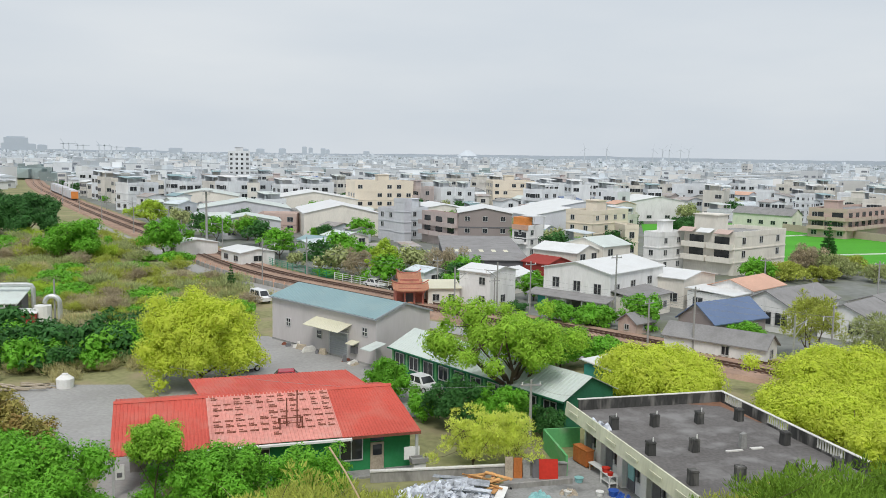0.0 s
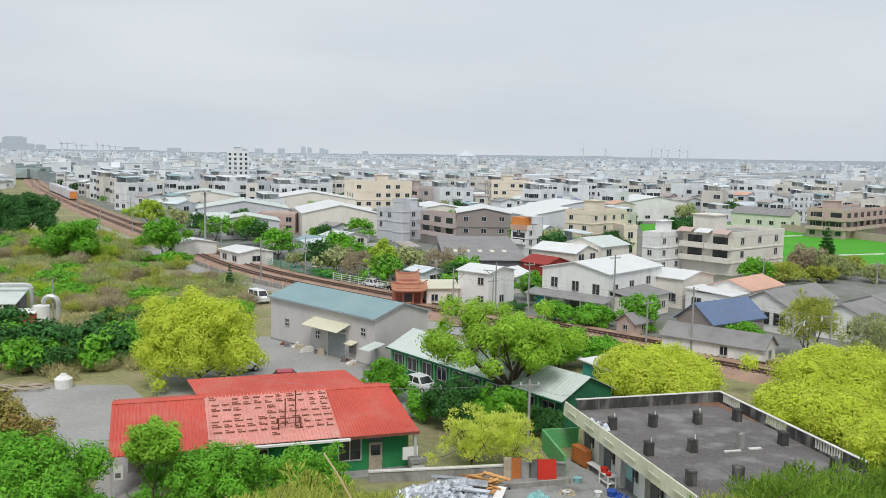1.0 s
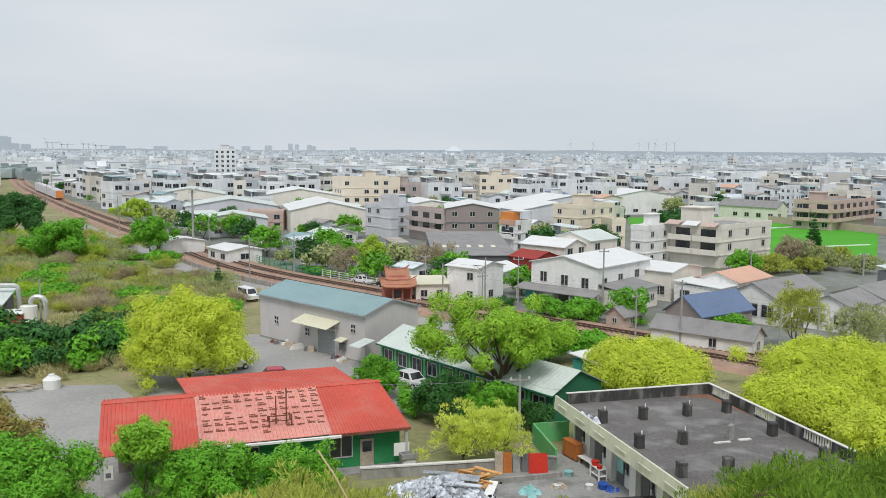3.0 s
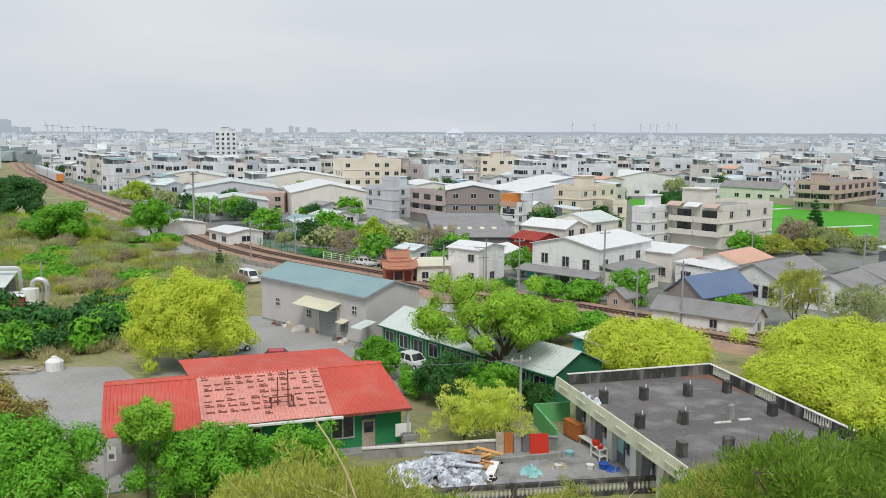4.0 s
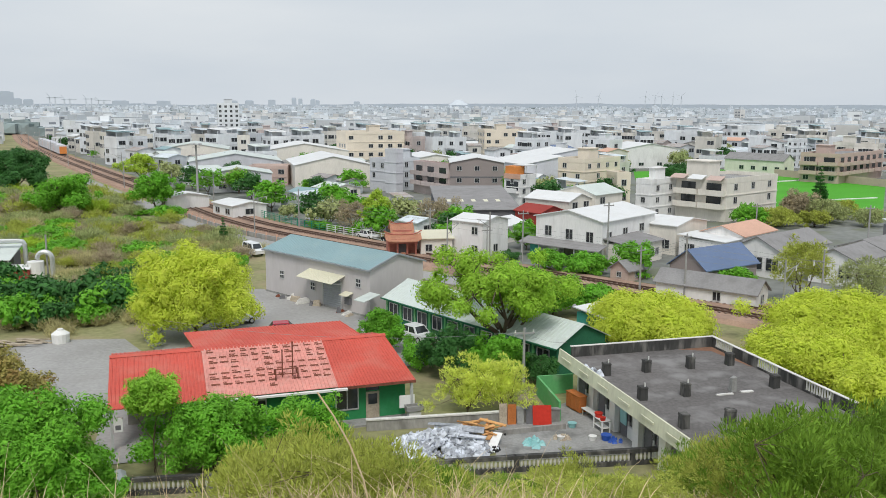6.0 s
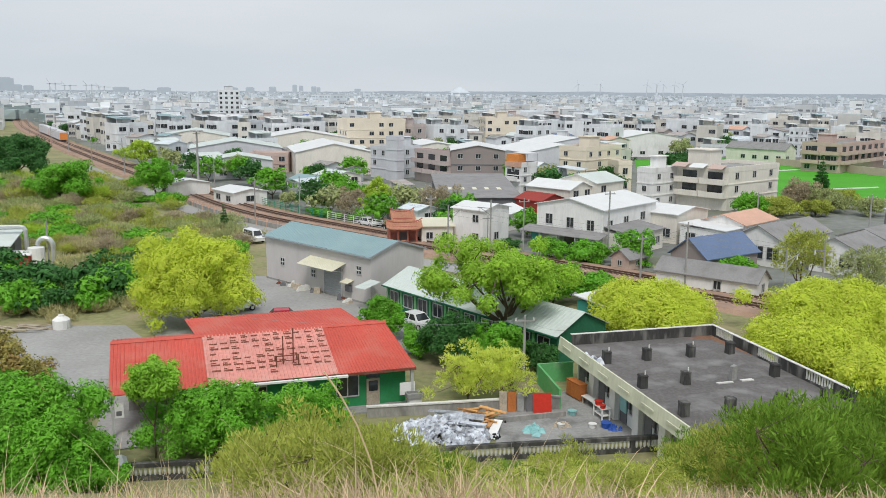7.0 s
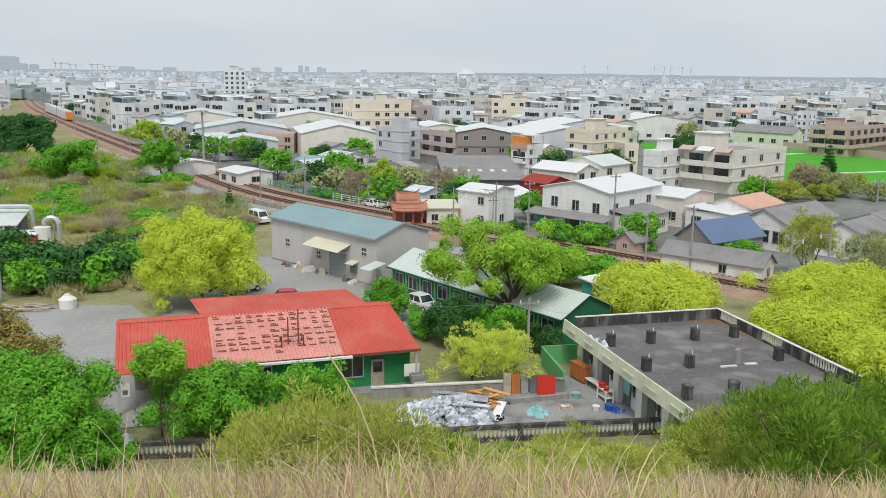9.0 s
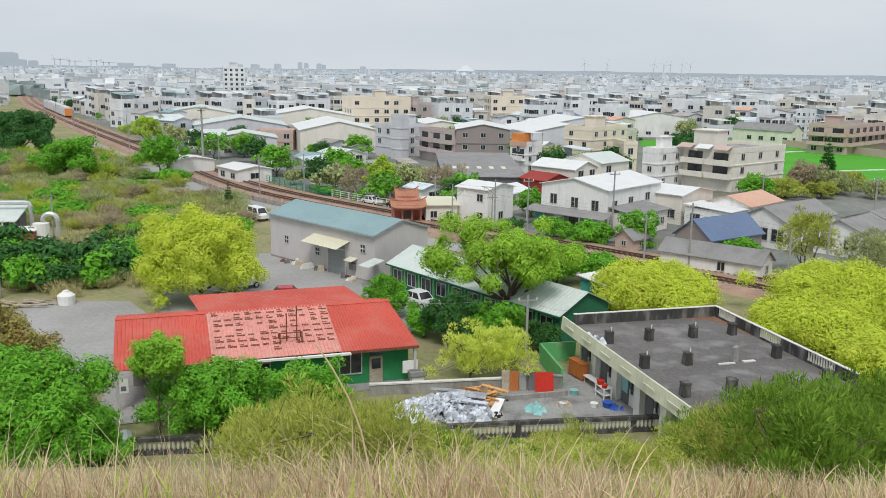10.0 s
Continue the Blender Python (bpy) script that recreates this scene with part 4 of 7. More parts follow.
    part("meter", Geo().box(0.3, 0.62, -0.02, 0.0, 1.45, 1.75), "dark_wall", t)
    s = thing("washing_sink", pose(-20.4, 52.6, 0, 0, 0, 18) @ pose(19.3, -0.9, 0), "concrete wash basin with a white splash panel", "sink")
    part("basin", Geo().box(0, 1.2, 0, 0.7, 0.8, 1.0).box(0, 0.08, 0, 0.7, 1.0, 1.15).box(1.12, 1.2, 0, 0.7, 1.0, 1.15).box(0.08, 1.12, 0, 0.08, 1.0, 1.15).box(0.08, 1.12, 0.62, 0.7, 1.0, 1.15), "concrete", s)
    part("pedestal", Geo().box(0.15, 1.05, 0.1, 0.6, 0, 0.8), "white_wall", s)
    part("splash_panel", Geo().box(-0.35, 0.75, 0.72, 0.78, 0.9, 1.8), "white_paint", s)
    r = thing("roof_frame", pose(-20.4, 52.6, 0, 0, 0, 18) @ pose(10.6, 1.1, slope(1.1) + 0.1), "rusty angle-iron frame standing on the sheet roof", "frame")
    for x, y, h in ((0, 0, 0.75), (1.5, 0, 0.75), (0, 0.7, 0.55), (1.5, 0.7, 0.55), (0.5, 0.35, 2.0), (1.2, 0.35, 2.5)):
        part("post", Geo().tube((x, y, -0.05), (x, y, h), 0.045), "rust_hole", r)
    for a, b in (((0, 0, 0.7), (1.5, 0, 0.7)), ((0, 0, 0.35), (1.5, 0, 0.35)), ((0, 0.7, 0.5), (1.5, 0.7, 0.5)), ((0, 0, 0.7), (0, 0.7, 0.5)), ((1.5, 0, 0.7), (1.5, 0.7, 0.5))):
        part("rail", Geo().tube(a, b, 0.035), "rust_hole", r)


build_red_house()


# ---- flat-roofed concrete building ----


def build_flat():
    m = pose(9.5, 63.8, 0, 0, 0, 14.4)
    t = thing("row_house", m, "single-storey white row house with a dark flat concrete roof", "house")
    U, V0, V1, Z = 12.7, 0.9, 18.9, 3.25
    part("wall", Geo().box(1.2, U - 0.2, -V1 + 0.2, -V0 - 0.2, 0, Z - 0.15), "white_wall", t)
    part("roof_slab", Geo().box(0.12, U, -V1, -V0, Z - 0.15, Z), "roof_deck", t, "dark stained flat roof screed")
    part("fascia", Geo().hexa([(-0.12, -V1, 2.75), (0.12, -V1, 2.75), (0.12, -0.3, 2.75), (-0.12, -0.3, 2.75), (0.0, -V1, 3.75), (0.12, -V1, 3.75), (0.12, -0.3, 3.75), (0.0, -0.3, 3.75)]), "fascia", t, "pale green fascia along the eaves")
    for i in range(6):
        a = -1.2 - i * 3.1
        part("fascia_panel", Geo().box(-0.17, -0.1, a - 1.5, a, 3.2, 3.34), "fascia", t)
    part("soffit", Geo().box(0.12, 1.2, -V1, -0.5, 2.8, 2.9), "white_wall", t)
    part("parapet", Geo().box(0.7, U, -V0 - 0.2, -V0, Z - 0.1, 4.05), "mossy", t, "black-stained parapet wall")
    part("parapet_cap", Geo().box(0.6, U + 0.04, -V0 - 0.21, -V0 + 0.04, 4.05, 4.10), "baluster", t)
    # the long parapet has gaps with balusters
    y = -V0 - 0.2
    for a, b, bal in ((1.5, 3.9, 1), (3.9, 6.9, 0), (6.9, 9.4, 1), (9.4, 12.2, 0), (12.2, 15.0, 1), (15.0, 16.9, 0)):
        if a == 1.5:
            part("parapet", Geo().box(U - 0.2, U, -1.5, y, Z - 0.1, 4.05), "mossy", t)
        if not bal:
            part("parapet", Geo().box(U - 0.2, U, -b, -a, Z - 0.1, 4.05), "mossy", t)
        else:
            part("parapet_foot", Geo().box(U - 0.2, U, -b, -a, Z - 0.1, Z + 0.15), "mossy", t)
            n = int((b - a) / 0.24)
            for i in range(n):
                yy = -a - (i + 0.5) * (b - a) / n
                part("baluster", Geo().tube((U - 0.1, yy, Z + 0.15), (U - 0.1, yy, 3.72), 0.07, 0.055, 6).tube((U - 0.1, yy, 3.72), (U - 0.1, yy, 4.05), 0.055, 0.07, 6), "baluster", t)
    part("parapet_cap", Geo().box(U - 0.21, U + 0.04, -16.95, -V0 - 0.21, 4.05, 4.10), "baluster", t)
    part("moss_patch", Geo().face([(U - 3.2, -1.15, Z + 0.006), (U - 0.9, -2.2, Z + 0.006), (U - 0.35, -6.5, Z + 0.006), (U - 0.22, -6.5, Z + 0.006), (U - 0.22, -1.12, Z + 0.006)]), "moss_red", t)
    stub = Geo().hexa([(-0.26, -0.26, 0), (0.26, -0.26, 0), (0.26, 0.26, 0), (-0.26, 0.26, 0), (-0.24, -0.24, 0.78), (0.25, -0.24, 0.8), (0.24, 0.25, 0.82), (-0.25, 0.24, 0.8)])
    stub.hexa([(-0.28, -0.28, 0.78), (0.28, -0.28, 0.78), (0.28, 0.28, 0.78), (-0.28, 0.28, 0.78), (-0.24, -0.26, 0.9), (0.25, -0.25, 0.88), (0.26, 0.24, 0.91), (-0.25, 0.25, 0.9)])
    me = stub.mesh("column_stub", "mossy")
    for v in (5.7, 11.0, 16.1):
        for u in (1.3, 4.4, 7.9, 11.1):
            if (u, v) == (7.9, 11.0):
                s = part("column_stub", Geo().hexa([(-0.2, -0.2, 0), (0.2, -0.2, 0), (0.2, 0.2, 0), (-0.2, 0.2, 0), (-0.16, -0.16, 0.95), (0.18, -0.18, 1.0), (0.14, 0.14, 1.05), (-0.16, 0.15, 0.9)]), "concrete", t, m=pose(u, -v, Z))
                continue
            part("column_stub", me, None, t, m=pose(u, -v, Z, 0, 0, (u * 7 + v * 3) % 8 - 4))
            if (int(u) + int(v)) % 3 == 0:
                part("rebar", Geo().tube((u + 0.1, -v - 0.1, Z + 0.88), (u + 0.1, -v - 0.1, Z + 1.15), 0.04), "white_paint", t)
    part("roof_plank", Geo().box(6.4, 7.6, -11.6, -11.4, Z, Z + 0.08), "baluster", t)
    part("roof_plank", Geo().box(8.3, 9.2, -11.5, -11.2, Z, Z + 0.07), "baluster", t)
    # doors, screens and windows under the eaves
    y = -1.6
    for i in range(5):
        # A dark slab on the wall paints the shade inside the open doorway.
        part("door", Geo().box(1.13, 1.2, y - 0.95, y, 0.05, 2.15), "dark_wall", t, "dark slab for the shaded open doorway")
        part("door_frame", Geo().box(1.08, 1.2, y, y + 0.1, 0.05, 2.25), "frame", t)
        window(t, 0.9, 1.1, 1.19, y - 1.75, 1.0, 1)
        part("wall_pier", Geo().box(0.75, 1.2, y - 3.3, y - 2.5, 0, 2.8), "white_paint", t)
        part("meter", Geo().box(1.1, 1.2, y - 1.35, y - 1.15, 1.3, 1.75), "dark_wall", t)
        y -= 3.4
    part("curtain", Geo().hexa([(1.02, -9.4, 0.9), (1.1, -9.4, 0.9), (1.1, -8.6, 0.9), (1.02, -8.6, 0.9), (1.02, -9.5, 2.3), (1.1, -9.5, 2.3), (1.1, -8.5, 2.3), (1.02, -8.5, 2.3)]), "cyan_plastic", t)
    w = thing("washing_bundle", m @ pose(0.5, -5.2, Z), "pale bundle of cloth lying on the roof edge", "cloth")
    g = Geo()
    rnd = random.Random(8)
    for i in range(9):
        a, b = rnd.uniform(-0.3, 0.3), rnd.uniform(-0.9, 0.9)
        g.hexa([(a - 0.25, b - 0.3, 0), (a + 0.25, b - 0.25, 0), (a + 0.2, b + 0.3, 0), (a - 0.25, b + 0.25, 0), (a - 0.1, b - 0.2, 0.4), (a + 0.15, b - 0.1, 0.3), (a + 0.1, b + 0.2, 0.45), (a - 0.15, b + 0.1, 0.35)])
    part("cloth", g, "bag", w)


build_flat()


# ---- long green building and small hut ----


def build_green_long():
    L, W, H, R = 23.5, 5.9, 2.75, 4.15
    t = thing("dormitory", pose(10.0, 67.6, 0, 0, 0, 38.8), "long dark green building with a pale sheet roof", "house")
    part("wall", walls(W, L, H, R), "green_dark", t)
    for s in (0, 1):
        g = Geo()
        if s == 0:
            corrugated(g, (-0.4, L + 0.3, H - 0.1), (-0.4, -0.3, H - 0.1), (W / 2, -0.3, R + 0.05), (W / 2, L + 0.3, R + 0.05), 60, 0.03)
        else:
            corrugated(g, (W + 0.4, -0.3, H - 0.1), (W + 0.4, L + 0.3, H - 0.1), (W / 2, L + 0.3, R + 0.05), (W / 2, -0.3, R + 0.05), 60, 0.03)
        part("roof", g, "pale_roof", t, "pale weathered sheet roof slope")
    part("gutter", Geo().box(-0.52, -0.4, -0.3, L + 0.3, H - 0.22, H - 0.1), "green_dark", t)
    for i in range(10):
        y = 1.5 + i * 2.3
        window(t, 1.3, 1.25, -0.01, y, 1.0, 1)
        part("pilaster", Geo().box(-0.1, 0, y + 1.0, y + 1.25, 0, H - 0.1), "green_light", t)
    window(t, 1.2, 1.2, 3, -0.01, 1.0, 0)


build_green_long()
house("garden_hut", "small turquoise hut with a white sheet roof", "hut", 15.4, 76.4, 38, 4.6, 3.2, 2.9, 1, "turquoise", "white_roof", kind="shed", ridge=3.3, rows=(0, 0))


# ---- compound walls, heap and court ----


def wall_run(name, a, b, h, th, mats, label, cap=None):
    d = Vector((b[0] - a[0], b[1] - a[1], 0))
    L, yaw = d.length, math.degrees(math.atan2(d.y, d.x))
    ob = structure(name, Geo().box(0, L, -th / 2, th / 2, 0, h), mats, label, pose(a[0], a[1], 0, 0, 0, yaw))
    if cap:
        part("coping", Geo().box(-0.03, L + 0.03, -th / 2 - 0.06, th / 2 + 0.06, h, h + 0.1), cap, ob)
    return ob


def balustrade(a, b):
    d = Vector((b[0] - a[0], b[1] - a[1], 0))
    L, yaw = d.length, math.degrees(math.atan2(d.y, d.x))
    t = thing("balustrade", pose(a[0], a[1], 0, 0, 0, yaw), "concrete balustrade with white balusters and a black-stained rail", "balustrade")
    part("foot", Geo().box(0, L, -0.12, 0.12, 0, 0.3), "mossy", t)
    part("handrail", Geo().box(-0.05, L + 0.05, -0.16, 0.16, 0.82, 1.05), "mossy", t, "black-stained concrete handrail")
    me = Geo().tube((0, 0, 0.3), (0, 0, 0.5), 0.05, 0.085, 6).tube((0, 0, 0.5), (0, 0, 0.82), 0.085, 0.05, 6).mesh("baluster", "baluster")
    n = int(L / 0.26)
    for i in range(n):
        if i % 14 == 0:
            part("pier", Geo().box(i * L / n - 0.02, i * L / n + 0.24, -0.13, 0.13, 0.3, 0.82), "mossy", t)
        else:
            part("baluster", me, None, t, m=pose((i + 0.5) * L / n, 0, 0))


balustrade((-17.5, 46.4), (-6.0, 47.9))
balustrade((-6.0, 47.9), (5.0, 49.7))
balustrade((5.0, 49.7), (16.4, 51.3))
wall_run("wall_yard", (-4.5, 56.3), (4.7, 57.9), 0.75, 0.2, "moist_wall", "low dirty concrete yard wall", "baluster")
wall_run("wall_court", (4.7, 57.9), (8.9, 58.0), 0.95, 0.18, "moist_wall", "low grey court wall", "concrete")
wall_run("wall_kerb", (3.9, 55.3), (9.1, 56.7), 0.4, 0.2, "moist_wall", "low grey concrete kerb wall")
wall_run("wall_green", (8.9, 58.0), (8.0, 63.8), 1.5, 0.15, "green_light", "bright green garden wall")
wall_run("wall_green_back", (8.0, 63.8), (10.8, 64.4), 1.5, 0.15, "green_light", "bright green garden wall")


def build_heap():
    rnd = random.Random(11)
    bags, wood = Geo(), Geo()
    for i in range(560):
        a, r = rnd.uniform(0, 6.283), rnd.random() ** 0.6
        x, y = 0.8 + 3.4 * r * math.cos(a), 53.6 + 2.3 * r * math.sin(a)
        z = max(0.05, 1.15 * (1 - r)) * rnd.uniform(0.6, 1.0)
        s = rnd.uniform(0.1, 0.32)
        q = Euler((rnd.uniform(-1, 1), rnd.uniform(-1, 1), rnd.uniform(0, 6))).to_matrix()
        k = [q @ Vector((sx * s * rnd.uniform(0.6, 1.2), sy * s * rnd.uniform(0.5, 1.0), sz * s * rnd.uniform(0.25, 0.6))) + Vector((x, y, z)) for sz in (-1, 1) for sx, sy in ((-1, -1), (1, -1), (1, 1), (-1, 1))]
        bags.hexa([(p.x, p.y, max(0.02, p.z)) for p in k])
    for i in range(16):
        c = Vector((rnd.uniform(0.2, 3.2), rnd.uniform(53.0, 55.2), rnd.uniform(0.5, 0.95)))
        d, q = Vector((rnd.uniform(0.5, 1.1), rnd.uniform(-0.25, 0.1), rnd.uniform(-0.12, 0.12))), Vector((0.05, rnd.uniform(0.12, 0.3), rnd.uniform(-0.1, 0.15)))
        bags.hexa([c - d - q, c + d - q, c + d + q, c - d + q] + [v + Vector((0, 0, 0.04)) for v in (c - d - q, c + d - q, c + d + q, c - d + q)])
    tagged(part("rubbish_heap", bags, "bag"), "heap of torn white and bluish plastic rubbish", "rubbish", kind="stuff")
    for i in range(26):
        x, y = rnd.uniform(1.8, 4.4), rnd.uniform(53.6, 56.6)
        L, yaw = rnd.uniform(0.3, 1.0), rnd.uniform(-0.5, 1.6)
        d, s = Vector((math.cos(yaw), math.sin(yaw), rnd.uniform(-0.15, 0.15))) * L, Vector((-math.sin(yaw), math.cos(yaw), 0)) * rnd.uniform(0.05, 0.2)
        c = Vector((x, y, rnd.uniform(0.2, 0.75)))
        wood.hexa([c - d - s, c + d - s, c + d + s, c - d + s] + [v + Vector((0, 0, 0.06)) for v in (c - d - s, c + d - s, c + d + s, c - d + s)])
    tagged(part("timber_scraps", wood, mat("broken orange timber", (0.50, 0.27, 0.11), 0.3, 1, 6, 0.9, 0.1, island=1.0)), "broken orange boards thrown on the rubbish heap", "timber", kind="stuff")
    # The dark_wall panel stands in for a shaded opening between the boards.
    for x, y, w, h, tilt, ma, lb in ((4.9, 57.4, 0.55, 1.45, 8, "wood_grey", "weathered board leaning on the court wall"), (5.5, 57.4, 0.6, 1.4, 7, "wood_orange", "brown board leaning on the court wall"), (6.1, 57.45, 0.5, 1.35, 9, "concrete", "grey board leaning on the court wall"), (6.75, 57.5, 0.5, 1.3, 8, "dark_wall", "dark panel standing in for an opening in the court wall"), (7.6, 57.3, 1.3, 1.35, 14, "red_board", "bright red board leaning on the court wall")):
        b = tagged(part("board", Geo().box(-w / 2, w / 2, -0.03, 0.03, 0, h), ma, None, m=pose(x, y, 0.06, -tilt, 0, 4)), lb, "board", "boards by the court wall")
    d = thing("white_board", pose(4.0, 53.4, 0.06, 0, 0, 70), "long white board leaning on the rubbish heap", "board")
    part("panel", Geo().hexa([(-0.9, -0.3, 0), (0.9, -0.3, 0.6), (0.9, 0.3, 0.6), (-0.9, 0.3, 0), (-0.9, -0.3, 0.06), (0.9, -0.3, 0.66), (0.9, 0.3, 0.66), (-0.9, 0.3, 0.06)]), "white_paint", d)


build_heap()


def build_court():
    c = thing("sideboard", pose(9.8, 61.0, 0.06, 0, 0, -65), "orange varnished wooden sideboard standing by the wall", "cabinet")
    part("body", Geo().box(0, 1.7, 0, 0.6, 0.08, 1.2), "wood_orange", c)
    part("top", Geo().box(-0.04, 1.74, -0.04, 0.64, 1.2, 1.26), "wood_orange", c)
    for i in range(3):
        part("door", Geo().box(0.05 + i * 0.55, 0.55 + i * 0.55, -0.03, 0, 0.15, 1.1), "wood_orange", c)
    b = thing("bench", pose(10.6, 59.3, 0.06, 0, 0, -68), "white-topped wooden bench on the court paving", "bench")
    part("seat", Geo().box(0, 1.8, 0, 0.55, 0.5, 0.56), "white_paint", b)
    for x in (0.08, 1.65):
        for y in (0.05, 0.45):
            part("leg", Geo().box(x, x + 0.07, y, y + 0.07, 0, 0.5), "wood_grey", b)
    d = thing("table", pose(11.0, 56.9, 0.06, 0, 0, -72), "white table with shelves and red things on it", "table")
    part("tabletop", Geo().box(0, 1.3, 0, 0.7, 0.8, 0.86), "white_paint", d)
    part("shelf", Geo().box(0.05, 1.25, 0.05, 0.65, 0.3, 0.34), "white_paint", d)
    for x in (0.02, 1.2):
        for y in (0.02, 0.6):
            part("leg", Geo().box(x, x + 0.08, y, y + 0.08, 0, 0.8), "white_paint", d)
    rnd = random.Random(2)
    for n, x, y, z, s, ma, lb in (("basin", 11.35, 56.6, 0.92, 0.28, "red_board", "red plastic basin on the table"), ("basin", 11.5, 55.9, 0.92, 0.2, "red_board", "red plastic basin on the table"), ("bucket", 11.5, 54.6, 0.06, 0.35, "blue_plastic", "blue plastic tub on the court paving"), ("bucket", 9.6, 56.9, 0.06, 0.3, "cyan_plastic", "turquoise plastic tub on the court paving"), ("bucket", 8.5, 54.6, 0.06, 0.25, "baluster", "dirty white pot on the court paving"), ("stool", 10.6, 54.6, 0.06, 0.26, "white_paint", "small white stool on the court paving")):
        o = thing(n, pose(x, y, z, 0, 0, rnd.uniform(0, 90)), lb, n)
        part("body", Geo().tube((0, 0, 0), (0, 0, s), s * 0.8, s, 10), ma, o)
        part("rim", Geo().tube((0, 0, s), (0, 0, s + 0.03), s * 1.08, s * 1.08, 10), ma, o)
    for n, x, y, r, ma, lb in (("tarpaulin", 6.8, 54.0, 0.75, "cyan_plastic", "crumpled turquoise tarpaulin on the court paving"), ("rubbish_bag", 3.9, 53.0, 0.45, "tyre", "black rubbish bag beside the heap"), ("rubbish_bag", 4.5, 55.6, 0.4, "tyre", "black rubbish bag beside the heap"), ("clothes_pile", 8.6, 54.8, 0.5, "wood_grey", "pile of pinkish rags on the court paving"), ("clothes_pile", 12.0, 54.4, 0.45, "blue_plastic", "pile of dark blue cloth on the court paving")):
        g = Geo()
        for i in range(16):
            a, k = rnd.uniform(0, 6.28), r * rnd.random() ** 0.5
            cx, cy, e, hh = k * math.cos(a), k * math.sin(a), r * rnd.uniform(0.2, 0.4), (0.15 + 0.5 * (r - k)) * rnd.uniform(0.6, 1.1)
            g.hexa([(cx - e, cy - e * 0.7, 0), (cx + e * 0.8, cy - e, 0), (cx + e, cy + e * 0.8, 0), (cx - e * 0.7, cy + e, 0), (cx - e * 0.4, cy - e * 0.3, hh), (cx + e * 0.5, cy - e * 0.4, hh * 0.8), (cx + e * 0.3, cy + e * 0.5, hh * 1.1), (cx - e * 0.4, cy + e * 0.3, hh * 0.9)])
        tagged(part(n, g, ma, None, m=pose(x, y, 0.06)), lb, n.replace("_", " "))
    o = thing("gas_tank", pose(-34.4, 78.2, 0.0), "white round water tank with a domed lid", "tank")
    part("body", Geo().tube((0, 0, 0), (0, 0, 0.9), 0.75, 0.8, 14), "white_paint", o)
    part("dome", Geo().tube((0, 0, 0.9), (0, 0, 1.2), 0.8, 0.4, 14), "white_paint", o)
    part("lid", Geo().tube((0, 0, 1.2), (0, 0, 1.35), 0.3, 0.28, 10), "white_paint", o)
    for i in range(14):
        x, y = -38.5 + rnd.uniform(-2, 2.5), 77.5 + rnd.uniform(-1.2, 1.2)
        o = tagged(part("plank", Geo().box(-1.4, 1.4, -0.1, 0.1, 0, 0.08), "wood_grey", None, m=pose(x, y, 0.05 + 0.09 * (i % 4), 0, 0, rnd.uniform(-30, 30))), "bleached plank in a scrap pile beside the yard", "plank", "planks of the scrap pile")


build_court()

# ---- vehicles ----


def car(x, y, yaw, paint, label, van=False):
    t = thing("car", pose(x, y, 0.07, 0, 0, yaw), label, "van" if van else "car")
    h = 1.0 if van else 0.78
    prof = [(-2.1, 0.35), (2.1, 0.35), (2.15, h - 0.15), (1.9, h), (-2.0, h), (-2.15, h - 0.1)]
    top = [(-1.9, h), (1.75, h), (1.1, 1.85), (-1.8, 1.85)] if van else [(-1.5, h), (1.1, h), (0.45, 1.42), (-0.95, 1.42)]

    def slab(pr, w0, w1):
        g = Geo()
        n = len(pr)
        zs = [p[1] for p in pr]
        lo, hi = min(zs), max(zs)
        g.v = [(px, s * (w0 + (w1 - w0) * (pz - lo) / (hi - lo)), pz) for s in (-1, 1) for px, pz in pr]
        g.f = [tuple(range(n)), tuple(reversed(range(n, 2 * n)))] + [(i, n + i, n + (i + 1) % n, (i + 1) % n) for i in range(n)]
        g.mi = [0] * len(g.f)
        return g
    part("body", slab(prof, 0.85, 0.82), paint, t)
    cabin = part("cabin", slab(top, 0.8, 0.62), paint, t)
    (xa, z0), (xb, _), (xc, z1), (xd, _) = top

    def glass(u0, u1):
        for s in (-1, 1):
            q = []
            for u, v in ((u0, 0.12), (u1, 0.12), (u1, 0.88), (u0, 0.88)):
                x = (xa + (xb - xa) * u) * (1 - v) + (xd + (xc - xd) * u) * v
                q.append((x, s * (0.8 - 0.18 * v + 0.012), z0 + (z1 - z0) * v))
            part("side_window", Geo().face(q if s < 0 else q[::-1]), "glass", cabin)
    glass(0.08, 0.47)
    glass(0.53, 0.92)
    for (p, pz), (q, qz), e in (((xb, z0), (xc, z1), 0.012), ((xa, z0), (xd, z1), -0.012)):
        k = []
        for v, sgn in ((0.12, -1), (0.12, 1), (0.9, 1), (0.9, -1)):
            k.append((p + (q - p) * v + e, sgn * (0.8 - 0.18 * v - 0.1), pz + (qz - pz) * v + 0.01))
        part("windscreen", Geo().face(k if e > 0 else k[::-1]), "glass", cabin)
    for wx in (-1.35, 1.35):
        for s in (-1, 1):
            w = part("wheel", Geo().tube((wx, s * 0.68, 0.31), (wx, s * 0.88, 0.31), 0.31, n=12), "tyre", t)
            part("rim", Geo().tube((wx, s * 0.87, 0.31), (wx, s * 0.9, 0.31), 0.19, n=10), "frame", w)
    for s in (-0.6, 0.6):
        part("headlight", Geo().box(2.1, 2.17, s - 0.15, s + 0.15, h - 0.3, h - 0.14), "frame", t)
    return t


